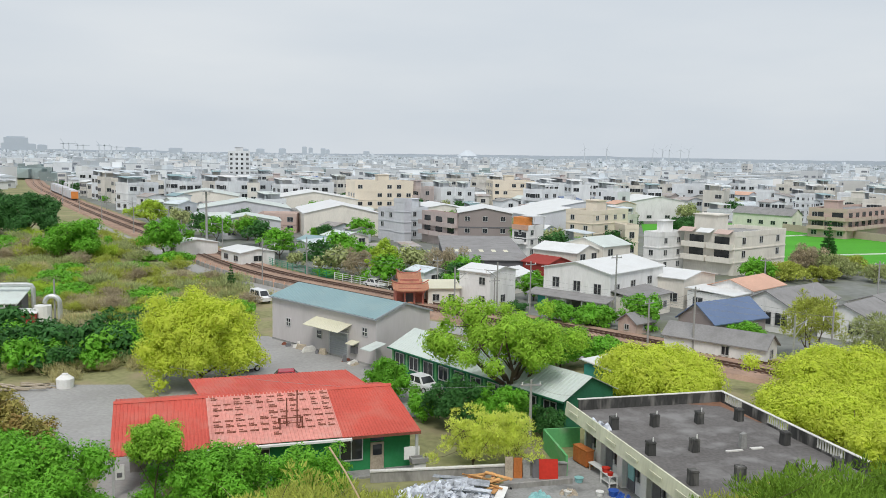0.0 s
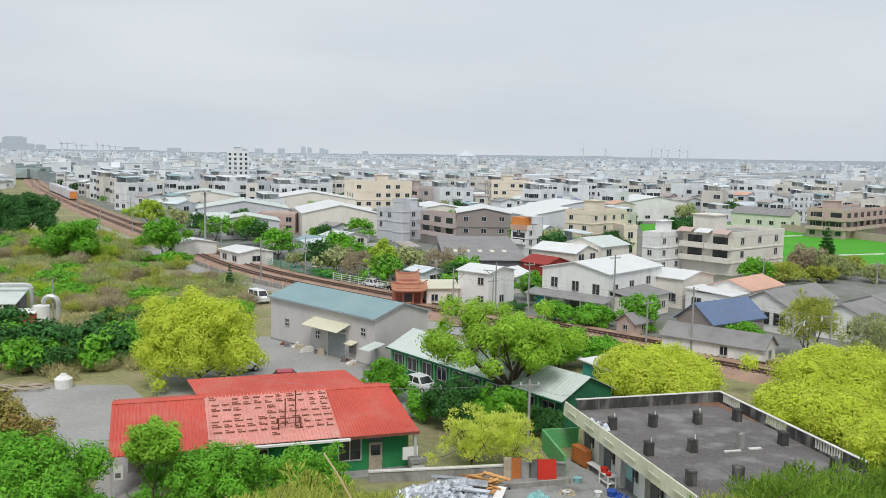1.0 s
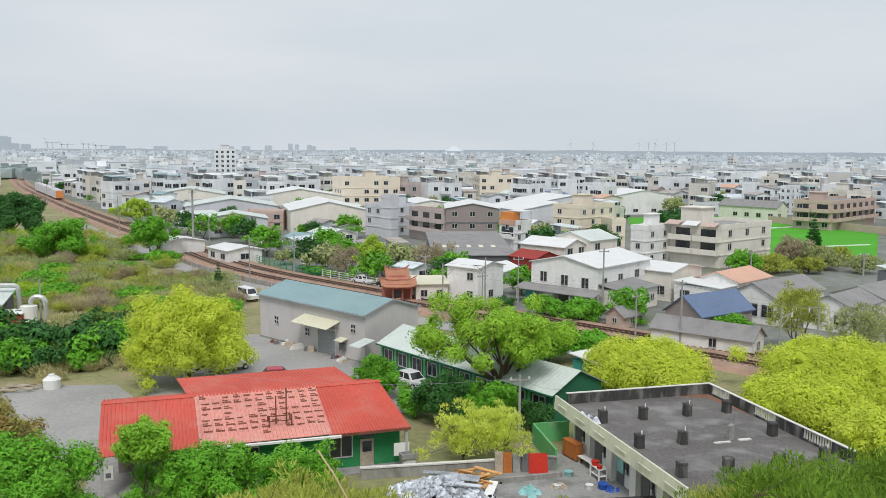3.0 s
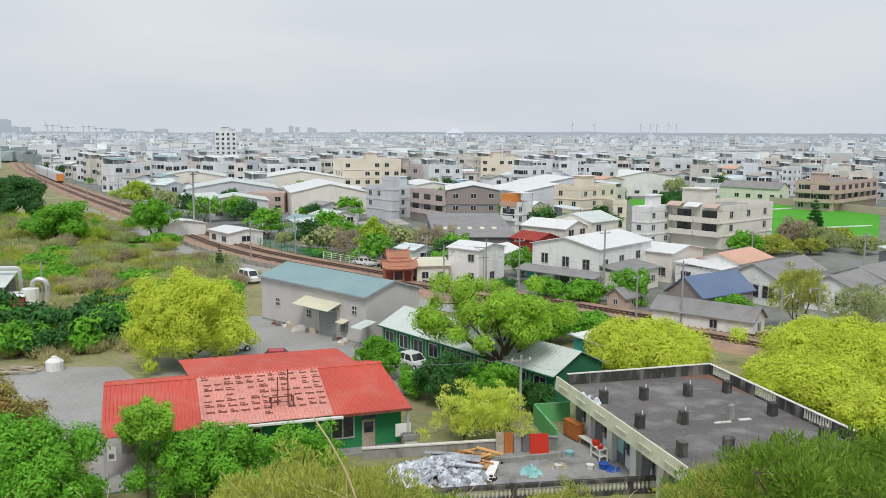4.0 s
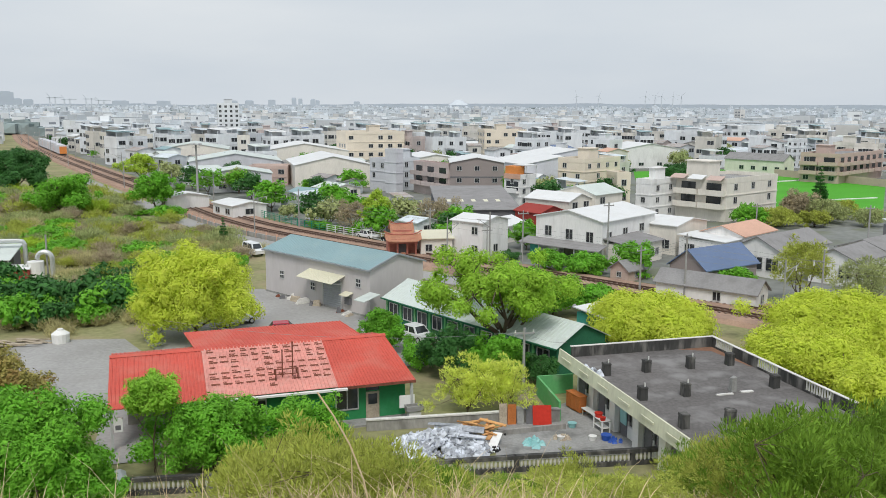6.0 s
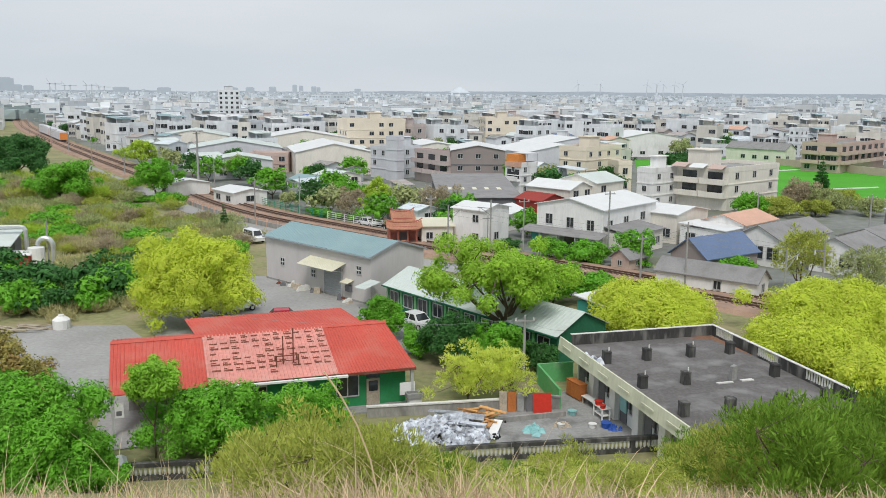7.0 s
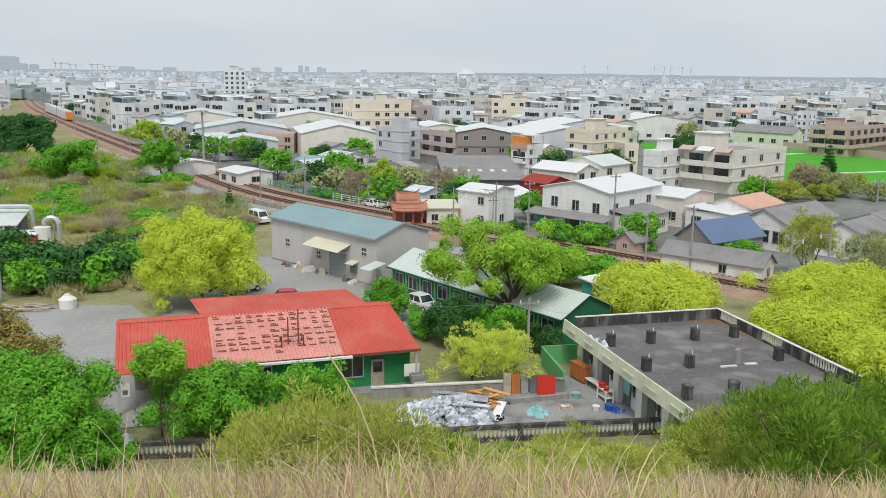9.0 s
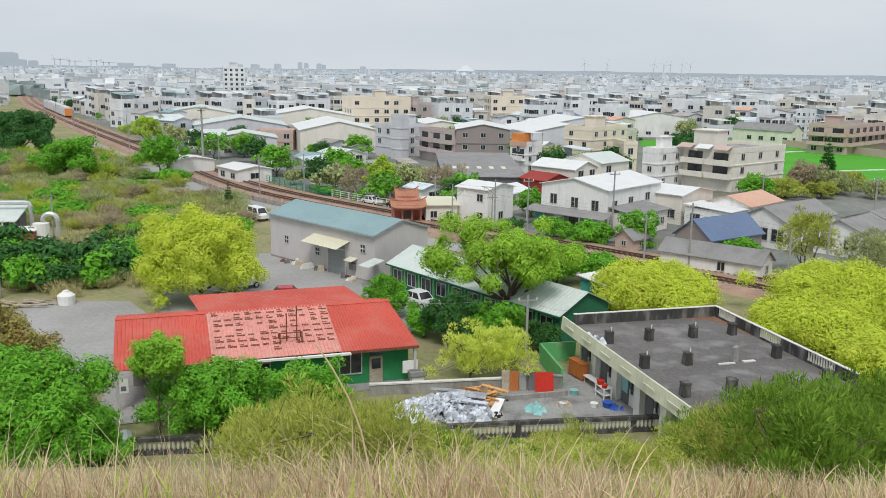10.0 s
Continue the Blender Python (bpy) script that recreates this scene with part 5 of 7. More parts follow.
car(-19.6, 46.6, 25, "car_white", "white car standing under the trees at the slope foot")
car(-14.2, 80.4, 12, "car_red", "red car parked in the yard behind the roof")
car(-1.6, 79.4, -50, "car_white", "white car parked beside the green building")
car(-19.8, 85.0, 40, "car_white", "white car parked under the tree")
car(-26.4, 125.5, -52, "car_white", "white van parked on the lane behind the warehouse", True)
car(-6.4, 137, -48, "car_dark", "dark car parked beyond the railway fence")
car(3.6, 128.5, -40, "car_dark", "dark car parked by the small temple")
car(-10.8, 141.5, -48, "car_white", "white car parked beyond the railway fence")

# ---- temple, fences, poles and wires ----


def build_temple():
    t = thing("temple", pose(-6.6, 123.2, 0, 0, 0, 8), "small red temple with a curved orange tiled roof", "temple")
    part("wall", Geo().box(0.3, 4.3, 1.6, 5.2, 0, 2.8), "temple_red", t)
    for x in (0.25, 1.5, 2.9, 4.15):
        part("pillar", Geo().tube((x, 0.3, 0.1), (x, 0.3, 2.7), 0.16, n=8), "temple_red", t)
    part("floor", Geo().box(-0.2, 4.8, -0.3, 5.4, 0, 0.12), "concrete", t)
    # The dim interior is painted as a flat dark slab.
    part("doorway", Geo().box(1.4, 3.2, 1.52, 1.6, 0.12, 2.2), "dark_wall", t)
    for k, (z, w, d0, d1, up) in enumerate(((2.5, 2.6, -0.8, 2.2, 0.75), (3.3, 1.75, 1.0, 5.4, 1.2))):
        n = 13
        mid = (d0 + d1) / 2
        for s in (0, 1):
            g = Geo()
            ed = d0 if s == 0 else d1
            for i in range(n):
                u = -1 + 2 * i / (n - 1)
                lift = 0.35 * abs(u) ** 6
                xa = 2.3 + u * w
                g.v += [(xa, ed, z + lift), (xa, mid, z + up + lift), (xa, ed, z + lift - 0.1), (xa, mid, z + up - 0.1 + lift)]
            for i in range(n - 1):
                a = 4 * i
                g.f += [(a, a + 4, a + 5, a + 1), (a + 2, a + 3, a + 7, a + 6), (a, a + 2, a + 6, a + 4)]
                g.mi += [0] * 3
            g.f += [(0, 1, 3, 2), (4 * n - 4, 4 * n - 2, 4 * n - 1, 4 * n - 3)]
            g.mi += [0] * 2
            part("roof", g, "temple_tile", t, "orange roof slope with upswept ends")
            for i in range(1, n - 1):
                u = -1 + 2 * i / (n - 1)
                part("tile_rib", Geo().tube((2.3 + u * w, ed, z + 0.35 * abs(u) ** 6 + 0.03), (2.3 + u * w, mid, z + up + 0.35 * abs(u) ** 6 + 0.03), 0.06, n=4), "temple_tile", t)
        part("ridge", Geo().path([(2.3 + w * u * 1.05, mid, z + up + 0.08 + 0.55 * abs(u) ** 4) for u in (-1, -0.8, -0.5, 0, 0.5, 0.8, 1)], 0.1), "temple_red", t)
        part("gable_wall", Geo().box(2.3 - w * 0.8, 2.3 + w * 0.8, d0 + 0.5, d1 - 0.5, z - 0.4, z + up * 0.45), "temple_red", t)
    part("incense_burner", Geo().tube((2.2, -0.9, 0), (2.2, -0.9, 0.9), 0.25, 0.4, 8), "temple_tile", t)


build_temple()
house("cottage", "low cream annex beside the small temple", "house", -1.8, 124.0, 8, 4.6, 5, 2.7, 1, "cream_wall", "cream_sheet", kind="shed", ridge=3.2, rows=(2, 1), win=(0.9, 0.9))


def mast(x, y, h, label, arm=0, yaw=0, r=0.14, lamps=False):
    t = thing("catenary_mast" if arm else "utility_pole", pose(x, y, 0, 0, 0, yaw), label, "mast" if arm else "pole", "poles along the railway")
    part("pole", Geo().tube((0, 0, 0), (0, 0, h), r, r * 0.7, 8), "pole", t)
    if arm:
        part("arm", Geo().tube((0, 0, h - 1.2), (arm, 0, h - 0.8), 0.05), "pole", t)
        part("brace", Geo().tube((0, 0, h - 2.2), (arm * 0.8, 0, h - 0.9), 0.04), "pole", t)
        part("insulator", Geo().tube((arm * 0.85, 0, h - 0.85), (arm * 0.85, 0, h - 1.35), 0.07), "white_paint", t)
    else:
        part("crossarm", Geo().box(-0.8, 0.8, -0.05, 0.05, h - 0.5, h - 0.38), "pole", t)
        for s in (-0.7, 0, 0.7):
            part("insulator", Geo().tube((s, 0, h - 0.38), (s, 0, h - 0.18), 0.05), "white_paint", t)
    if lamps:
        part("lamp_ring", Geo().tube((0, 0, h), (0, 0, h + 0.15), 1.0, 1.0, 10), "pole", t)
        for i in range(6):
            a = i * math.pi / 3
            part("lamp", Geo().box(math.cos(a) * 1.1 - 0.2, math.cos(a) * 1.1 + 0.2, math.sin(a) * 1.1 - 0.2, math.sin(a) * 1.1 + 0.2, h + 0.05, h + 0.35), "frame", t)
    return t


def cable(name, a, b, sag, r=0.012, label="thin sagging overhead cable"):
    t = Geo()
    a, b = Vector(a), Vector(b)
    n = 10
    pts = [a.lerp(b, i / n) - Vector((0, 0, sag * 4 * (i / n) * (1 - i / n))) for i in range(n + 1)]
    t.path(pts, r, 4)
    return tagged(part(name, t, "wire"), label, "cable")


def build_lines():
    tops = []
    k = 0
    for p, d in spline(RAIL, 45):
        if not 60 < p.y < 480:
            continue
        s = Vector((-d.y, d.x, 0))
        for side in (-4.4, 4.4):
            q = p + s * side
            yaw = math.degrees(math.atan2(-s.y * side, -s.x * side))
            mast(q.x, q.y, 7.2, "grey catenary mast with a bracket arm beside the tracks", 2.8, yaw, 0.13)
        tops.append((p, s))
    for (p, s), (q, r) in zip(tops, tops[1:]):
        for off in (-2.0, 2.0):
            for z, sag in ((6.3, 0.35), (5.5, 0.05)):
                cable("contact_wire", p + s * off + Vector((0, 0, z)), q + r * off + Vector((0, 0, z)), sag, 0.012, "overhead contact wire above the railway track")
    mast(-49.8, 183.6, 13.2, "tall grey floodlight mast beside the railway", 0, 0, 0.28, True)
    a = mast(6.97, 64.2, 5.2, "wooden utility pole beside the concrete court", 0, 10, 0.13)
    mast(28.4, 95.8, 7.8, "concrete utility pole beside the railway", 0, 40, 0.13)
    mast(24.3, 99.9, 5.6, "concrete utility pole beside the railway", 0, 40, 0.13)
    mast(50, 133, 7, "concrete utility pole among the houses", 0, 0, 0.14)
    mast(60, 118, 8.5, "concrete utility pole among the trees", 0, 20, 0.14)
    mast(12.4, 119.0, 7.5, "dark utility pole in front of the white house", 0, 20, 0.12)
    mast(7.5, 120.0, 5.0, "utility pole in front of the white house", 0, 20, 0.1)
    mast(23.6, 116.0, 9.0, "concrete utility pole by the white workshop", 0, 20, 0.14)
    mast(-0.5, 130, 6.5, "concrete utility pole by the temple", 0, 20, 0.13)
    mast(-41.5, 80.1, 7.4, "pale concrete pole at the edge of the yard", 0, 30, 0.14)
    cable("overhead_cable", (-20, 63, 6.0), (6.97, 64.2, 4.9), 0.9)
    cable("overhead_cable", (6.97, 64.2, 4.9), (10.6, 66.5, 3.4), 0.3)
    for z in (5.2, 4.6):
        cable("overhead_cable", (28.4, 95.8, z + 2), (60, 70, z + 1), 0.7, 0.015)
        cable("overhead_cable", (24.3, 99.9, z), (28.4, 95.8, z + 2), 0.2, 0.015)
    cable("overhead_cable", (50.0, 116, 6.0), (38, 84, 6.5), 0.8, 0.015)
    # green fence along the town side of the line
    line = [(p, d) for p, d in spline(RAIL, 2.4) if 128 < p.y < 176]
    t = thing("railway_fence", Matrix.Identity(4), "green steel fence along the town side of the railway", "fence")
    for (p, d), (q, e) in zip(line, line[1:]):
        a, b = p + Vector((-d.y, d.x, 0)) * 6.2, q + Vector((-e.y, e.x, 0)) * 6.2
        ma = "fence_green" if p.y > 145 else "white_paint"
        part("post", Geo().tube(a, a + Vector((0, 0, 1.5)), 0.07), ma, t)
        for z in (0.4, 0.75, 1.1, 1.45):
            part("rail", Geo().tube(a + Vector((0, 0, z)), b + Vector((0, 0, z)), 0.045, n=4), ma, t)
    # low concrete retaining wall and brick piers on the near side
    line = [(p, d) for p, d in spline(RAIL, 3.0) if 132 < p.y < 172]
    t = thing("parapet_wall", Matrix.Identity(4), "low weathered wall with rusty piers below the railway", "wall")
    for (p, d), (q, e) in zip(line, line[1:]):
        s, r = Vector((-d.y, d.x, 0)), Vector((-e.y, e.x, 0))
        k = [p - s * 6.0, q - r * 6.0, q - r * 5.75, p - s * 5.75]
        part("panel", Geo().hexa(k + [v + Vector((0, 0, 0.8)) for v in k]), "moist_wall", t)
        part("pier", Geo().tube(p - s * 5.9, p - s * 5.9 + Vector((0, 0, 1.25)), 0.16, n=4), "peach_roof", t)


build_lines()


def build_left_shed():
    t = thing("pump_shed", pose(-54.0, 105.5, 0, 0, 0, 8), "open dark shed with a pale roof and large pipe", "shed")
    part("wall", Geo().box(-6, 1.6, 2.5, 5, 0, 3.2), "dark_wall", t)
    part("roof", Geo().hexa([(-6.5, -0.2, 2.7), (2.0, -0.2, 2.7), (2.0, 5.2, 3.9), (-6.5, 5.2, 3.9), (-6.5, -0.2, 2.82), (2.0, -0.2, 2.82), (2.0, 5.2, 4.02), (-6.5, 5.2, 4.02)]), "pale_roof", t)
    for x in (-2.5, 1.6):
        part("post", Geo().box(x, x + 0.15, 0, 0.15, 0, 2.75), "frame", t)
    part("pipe", Geo().path([(-6.5, 3.5, 4.6), (2.1, 3.5, 4.6), (2.5, 3.5, 4.5), (2.7, 3.5, 4.2), (2.75, 3.5, 0.5)], 0.28, 10), "stainless", t, "bent grey duct")
    part("bin", Geo().box(1.7, 4.2, -0.5, 1.2, 0, 1.6), "red_wall", t)
    part("bin_lid", Geo().hexa([(1.6, -0.6, 1.6), (4.3, -0.6, 1.6), (4.3, 1.3, 1.9), (1.6, 1.3, 1.9), (1.6, -0.6, 1.68), (4.3, -0.6, 1.68), (4.3, 1.3, 1.98), (1.6, 1.3, 1.98)]), "white_roof", t)
    s = thing("fan_housing", pose(-48.6, 107.5, 0, 0, 0, 8), "round steel blower with a white tank", "blower")
    g = Geo().path([(math.cos(math.pi * i / 10) * 0.9, 0, 2.6 + math.sin(math.pi * i / 10) * 0.9) for i in range(11)], 0.3, 8)
    part("duct", g, "stainless", s)
    part("duct_leg", Geo().tube((0.9, 0, 0), (0.9, 0, 2.6), 0.3, n=8), "stainless", s)
    part("tank", Geo().tube((-1.0, -0.4, 0), (-1.0, -0.4, 2.4), 1.0, n=12), "white_paint", s)
    part("mast", Geo().tube((0.2, 0.3, 0), (0.2, 0.3, 5.6), 0.12, n=6), "pole", s)


build_left_shed()
# ---- trees and shrubs ----


def leaf_cloud(rng, centres, radii, size, cover=0.5, narrow=0.5, spray=0.0, flat=0.85, core=True):
    """Loose pointed leaves in the outer part of many small puffs, over a darker inner mass; spray: long leaves that stand out from the puff."""
    vs = []
    area = 0.4 * size * size * narrow
    for c, r in zip(centres, radii):
        n = max(8, int(cover * 12.57 * r * r / area))
        d = rng.normal(size=(n, 3)) + np.array([0, 0, 0.3])
        d /= np.linalg.norm(d, axis=1)[:, None]
        lump = 1 + 0.18 * np.sin(d[:, :1] * 5 + c[0]) * np.sin(d[:, 1:2] * 5 + c[1])
        pos = np.array(c) + d * (r * lump * (0.5 + 0.58 * rng.uniform(0, 1, (n, 1)) ** 0.6)) * np.array([1, 1, flat])
        nor = d * 0.75 + rng.normal(size=(n, 3)) * 0.28 + np.array([0, 0, 0.3])
        nor /= np.linalg.norm(nor, axis=1)[:, None]
        if spray:
            a = d + np.array([0, 0, spray]) + rng.normal(size=(n, 3)) * 0.35
            nor = np.cross(a, rng.normal(size=(n, 3)))
            nor *= np.sign(nor[:, 2:3] + 1e-9)
            nor /= np.linalg.norm(nor, axis=1)[:, None] + 1e-9
        else:
            a = np.cross(nor, rng.normal(size=(n, 3)))
        a /= np.linalg.norm(a, axis=1)[:, None] + 1e-9
        b = np.cross(nor, a)
        s = size * rng.uniform(0.6, 1.4, (n, 1)) * 0.5
        vs.append(np.stack([pos + a * s, pos - a * s * 0.6 - b * s * narrow, pos - a * s * 0.6 + b * s * narrow], axis=1))
        if core:
            m = 14
            k = r * 0.55
            lat, lon = rng.uniform(-1.2, 1.4, m), rng.uniform(0, 6.28, m)
            q = np.stack([np.cos(lat) * np.cos(lon), np.cos(lat) * np.sin(lon), np.sin(lat)], 1)
            e = np.cross(q, rng.normal(size=(m, 3)))
            e /= np.linalg.norm(e, axis=1)[:, None]
            f = np.cross(q, e)
            p = np.array(c) + q * k * np.array([1, 1, flat])
            vs.append(np.stack([p + e * k * 0.6, p - e * k * 0.35 + f * k * 0.5, p - e * k * 0.35 - f * k * 0.5], axis=1))
    return np.concatenate(vs).reshape(-1, 3)


def leaf_mesh(v, material):
    n = len(v) // 3
    me = bpy.data.meshes.new("crown")
    me.vertices.add(len(v))
    me.vertices.foreach_set("co", v.astype(np.float32).ravel())
    me.loops.add(len(v))
    me.loops.foreach_set("vertex_index", np.arange(len(v), dtype=np.int32))
    me.polygons.add(n)
    me.polygons.foreach_set("loop_start", np.arange(0, len(v), 3, dtype=np.int32))
    me.materials.append(M[material])
    me.update(calc_edges=True)
    return me


def tree(name, label, category, x, y, z, h, w, material, seed, base=0.3, puffs=60, size=0.3, limbs=9, puff=0.11, group="", trunk=None, lean=0.0, cover=0.5, narrow=0.5, spray=0.0, core=True, inner=0.25, ragged=0.42):
    """A tapered trunk, forked limbs and a crown of leaf puffs; base: where the crown starts, as a share of the height."""
    rng = np.random.default_rng(seed)
    t = thing(name, pose(x, y, z), label, category, group)
    zc, rz, rx = h * (base + 1) / 2, h * (1 - base) / 2, w / 2
    cs, rs = [], []
    for i in range(puffs):
        zz = 1 - 2 * (i + 0.5) / puffs
        lon = i * 2.39996 + rng.normal() * 0.25
        d = np.array([math.sqrt(1 - zz * zz) * math.cos(lon), math.sqrt(1 - zz * zz) * math.sin(lon), zz]) + rng.normal(size=3) * 0.12
        if d[2] < -0.85:
            d[2] *= -0.6
        pr = w * puff * rng.uniform(0.65, 1.35)
        k = rng.uniform(0.78, 1.0) if rng.random() > inner else rng.uniform(0.2, 0.75)
        lump = 1 + ragged * noise.noise((d[0] * 1.7 + seed, d[1] * 1.7, d[2] * 1.7))
        wide = 1.0 + (0.16 if d[2] < 0 else 0.0)
        cs.append((d[0] * max(0.1, rx * lump - pr) * k * wide, d[1] * max(0.1, rx * lump - pr) * k * wide, max(pr * 0.5, zc + d[2] * max(0.1, rz * lump - pr * 0.8) * k)))
        rs.append(pr)
    tr = trunk or max(0.05, w * 0.018)
    g = Geo()
    fork = Vector((lean, 0, h * max(0.1, base * 0.62)))
    g.tube((0, 0, -0.4), tuple(fork), tr, tr * 0.75, 8)
    joints = []
    mains = max(3, limbs // 2)
    for i in range(mains):
        a = 6.283 * (i + rng.uniform(-0.3, 0.3)) / mains
        end = Vector((math.cos(a) * rx * 0.55, math.sin(a) * rx * 0.55, fork.z + (h - fork.z) * rng.uniform(0.4, 0.75)))
        mid = fork.lerp(end, 0.45) + Vector((rng.normal() * 0.04 * w, rng.normal() * 0.04 * w, -0.05 * h))
        g.tube(fork, mid, tr * 0.62, tr * 0.42, 6).tube(mid, end, tr * 0.42, tr * 0.22, 6)
        joints += [(mid, tr * 0.3), (end, tr * 0.22)]
    for i in range(min(limbs * 4, puffs)):
        c = Vector(cs[int(i * puffs / min(limbs * 4, puffs))])
        j, r = min(joints, key=lambda q: (q[0] - c).length)
        bend = j.lerp(c, 0.5) + Vector((rng.normal(), rng.normal(), rng.normal())) * 0.02 * w
        g.tube(j, bend, r, r * 0.6, 5).tube(bend, c, r * 0.6, r * 0.15, 4)
    part("trunk", g, "bark", t)
    part("crown", leaf_mesh(leaf_cloud(rng, cs, rs, size, cover, narrow, spray, core=core), material), None, t)
    return t


CT = "tree"
tree("camphor_tree", "rounded camphor tree in bright yellow-green leaf beside the yard", CT, -22.4, 80.0, 0, 9.1, 11.6, "leaf_yellow", 1, 0, 125, 0.25, 10, cover=0.42, ragged=0.25)
tree("camphor_tree", "spreading tree with lime leaves and bare dark limbs", CT, 5.6, 72.6, 0, 9.4, 12.6, "leaf_spread", 2, 0.38, 64, 0.26, 22, puff=0.085, trunk=0.3, lean=0.5, cover=0.5, inner=0.4, ragged=0.75)
tree("camphor_tree", "broad yellow-green tree behind the flat roof", CT, 19.4, 76.6, 0, 5.0, 12.6, "leaf_yellow", 3, 0.05, 125, 0.25, 10, cover=0.42, ragged=0.25)
tree("camphor_tree", "large yellow-green tree behind the roof parapet", CT, 36.8, 75.2, 0, 5.4, 13.6, "leaf_yellow", 4, 0, 125, 0.25, 10, cover=0.42, ragged=0.25)
tree("camphor_tree", "yellow-green tree beside the row house", CT, 30.8, 68.5, 0, 4.2, 10.5, "leaf_yellow", 5, 0, 125, 0.25, 10, cover=0.42, ragged=0.25)
tree("camphor_tree", "yellow-green tree beside the row house", CT, 43, 69, 0, 5.4, 12.5, "leaf_yellow", 55, 0, 125, 0.25, 10, cover=0.42, ragged=0.25)
tree("camphor_tree", "green tree beside the long pale roof", CT, 12.6, 89, 0, 4.6, 7, "leaf_green", 6, 0.05, 60, 0.38, 9)
tree("camphor_tree", "yellow-green tree beside the row house", CT, 32.5, 57.5, 0, 4.4, 9, "leaf_yellow", 56, 0, 125, 0.25, 10, cover=0.42, ragged=0.25)
tree("camphor_tree", "green tree between the long roof and the railway", CT, 9.5, 93, 0, 5, 7, "leaf_green", 57, 0, 60, 0.38, 9)
tree("camphor_tree", "green tree between the hut and the railway", CT, 17.5, 89.5, 0, 3.6, 6, "leaf_green", 58, 0, 60, 0.38, 9)
tree("banyan_tree", "wide dark banyan with a dense crown", CT, -102, 212, 0, 11.5, 17, "leaf_dark", 7, 0.05, 80, 0.6, 10, cover=0.7)
tree("banyan_tree", "wide dark banyan with a dense crown", CT, -113, 216, 0, 11.8, 19, "leaf_dark", 8, 0.05, 80, 0.6, 10, cover=0.7)
tree("street_tree", "fresh green tree standing beside the railway", CT, -55.6, 174, 0, 8.7, 10, "leaf_green", 9, 0.15, 56, 0.53, 9)
tree("street_tree", "dark round tree among the sheds", CT, -61.5, 265, 0, 8, 10, "leaf_dark", 10, 0.05, 56, 0.55, 9)
tree("street_tree", "yellow-green tree beside the railway", CT, -84, 250, 0, 8, 11.5, "leaf_lime", 11, 0.1, 56, 0.55, 9)
tree("street_tree", "broad grey-green tree on the scrub slope", CT, -71, 167, 0, 8.6, 12, "leaf_green", 12, 0.05, 56, 0.53, 9)


def conifer(label, x, y, h, w, seed):
    """A narrow fir: a straight stem with whorls of drooping boughs that shorten to the tip."""
    rng = np.random.default_rng(seed)
    t = thing("conifer", pose(x, y, 0), label, CT)
    g = Geo().tube((0, 0, -0.3), (0, 0, h * 0.97), w * 0.04, 0.02, 6)
    cs, rs = [], []
    rows = 11
    for i in range(rows):
        u = i / (rows - 1)
        for k in range(max(2, int(8 * (1 - u)))):
            a, L = 6.283 * (k + rng.uniform(-0.3, 0.3)) / max(2, int(8 * (1 - u))), w / 2 * (1.02 - u) * rng.uniform(0.6, 1.0)
            c = (math.cos(a) * L * 0.75, math.sin(a) * L * 0.75, h * (0.08 + 0.88 * u) - 0.1 * L)
            g.tube((0, 0, c[2] + 0.15 * L), c, w * 0.012, 0.01, 4)
            cs.append(c)
            rs.append(w * (0.17 - 0.11 * u))
    part("trunk", g, "bark", t)
    part("crown", leaf_mesh(leaf_cloud(rng, cs, rs, 0.3, 0.6, 0.3, 0.2, 0.6), "leaf_dark"), None, t)


conifer("narrow dark conifer standing by the rice field", 88, 196.5, 8.6, 4.6, 13)
conifer("small dark fir behind the camphor tree", -32.1, 131.7, 4.8, 2.6, 14)
tree("garden_tree", "small fresh green tree in front of the red roof", CT, -16.7, 49.6, 0, 6.4, 3.5, "leaf_fresh", 15, 0.5, 50, 0.19, 6, puff=0.14)
tree("garden_tree", "dense fresh green bush below the red roof", "bush", -13.2, 49.9, 0, 5.0, 7.2, "leaf_green", 16, 0, 70, 0.22, 8)
tree("garden_tree", "fresh green bush in front of the green house wall", "bush", -8.4, 51, 0, 4.5, 5.4, "leaf_green", 17, 0, 70, 0.22, 8, cover=0.36, core=False, ragged=0.7)
tree("garden_tree", "fresh green bush in front of the green house wall", "bush", -6.8, 52.0, 0, 3.6, 3.8, "leaf_green", 18, 0, 70, 0.22, 8, cover=0.36, core=False, ragged=0.7)
tree("garden_tree", "pale yellow-green shrub beside the court", "bush", 2.5, 59.3, 0, 4.4, 4.6, "leaf_pale", 19, 0, 60, 0.24, 10, cover=0.3, narrow=0.32, spray=0.9, core=False, ragged=0.8)
tree("garden_tree", "pale yellow-green shrub beside the court", "bush", 5.2, 60.0, 0, 4.2, 4.4, "leaf_pale", 20, 0, 56, 0.24, 10, cover=0.3, narrow=0.32, spray=0.9, core=False, ragged=0.8)
tree("garden_tree", "dark green shrub beside the parked car", "bush", -4.6, 75.5, 0, 4, 4.8, "leaf_green", 21, 0.05, 60, 0.27, 9)
tree("garden_tree", "dark green shrub in front of the green building", "bush", 1.4, 68, 0, 4.2, 5.6, "leaf_dark", 22, 0.05, 60, 0.27, 9)
tree("garden_tree", "green shrub in front of the green building", "bush", 5, 66.4, 0, 4.3, 5, "leaf_green", 23, 0.05, 60, 0.27, 9)
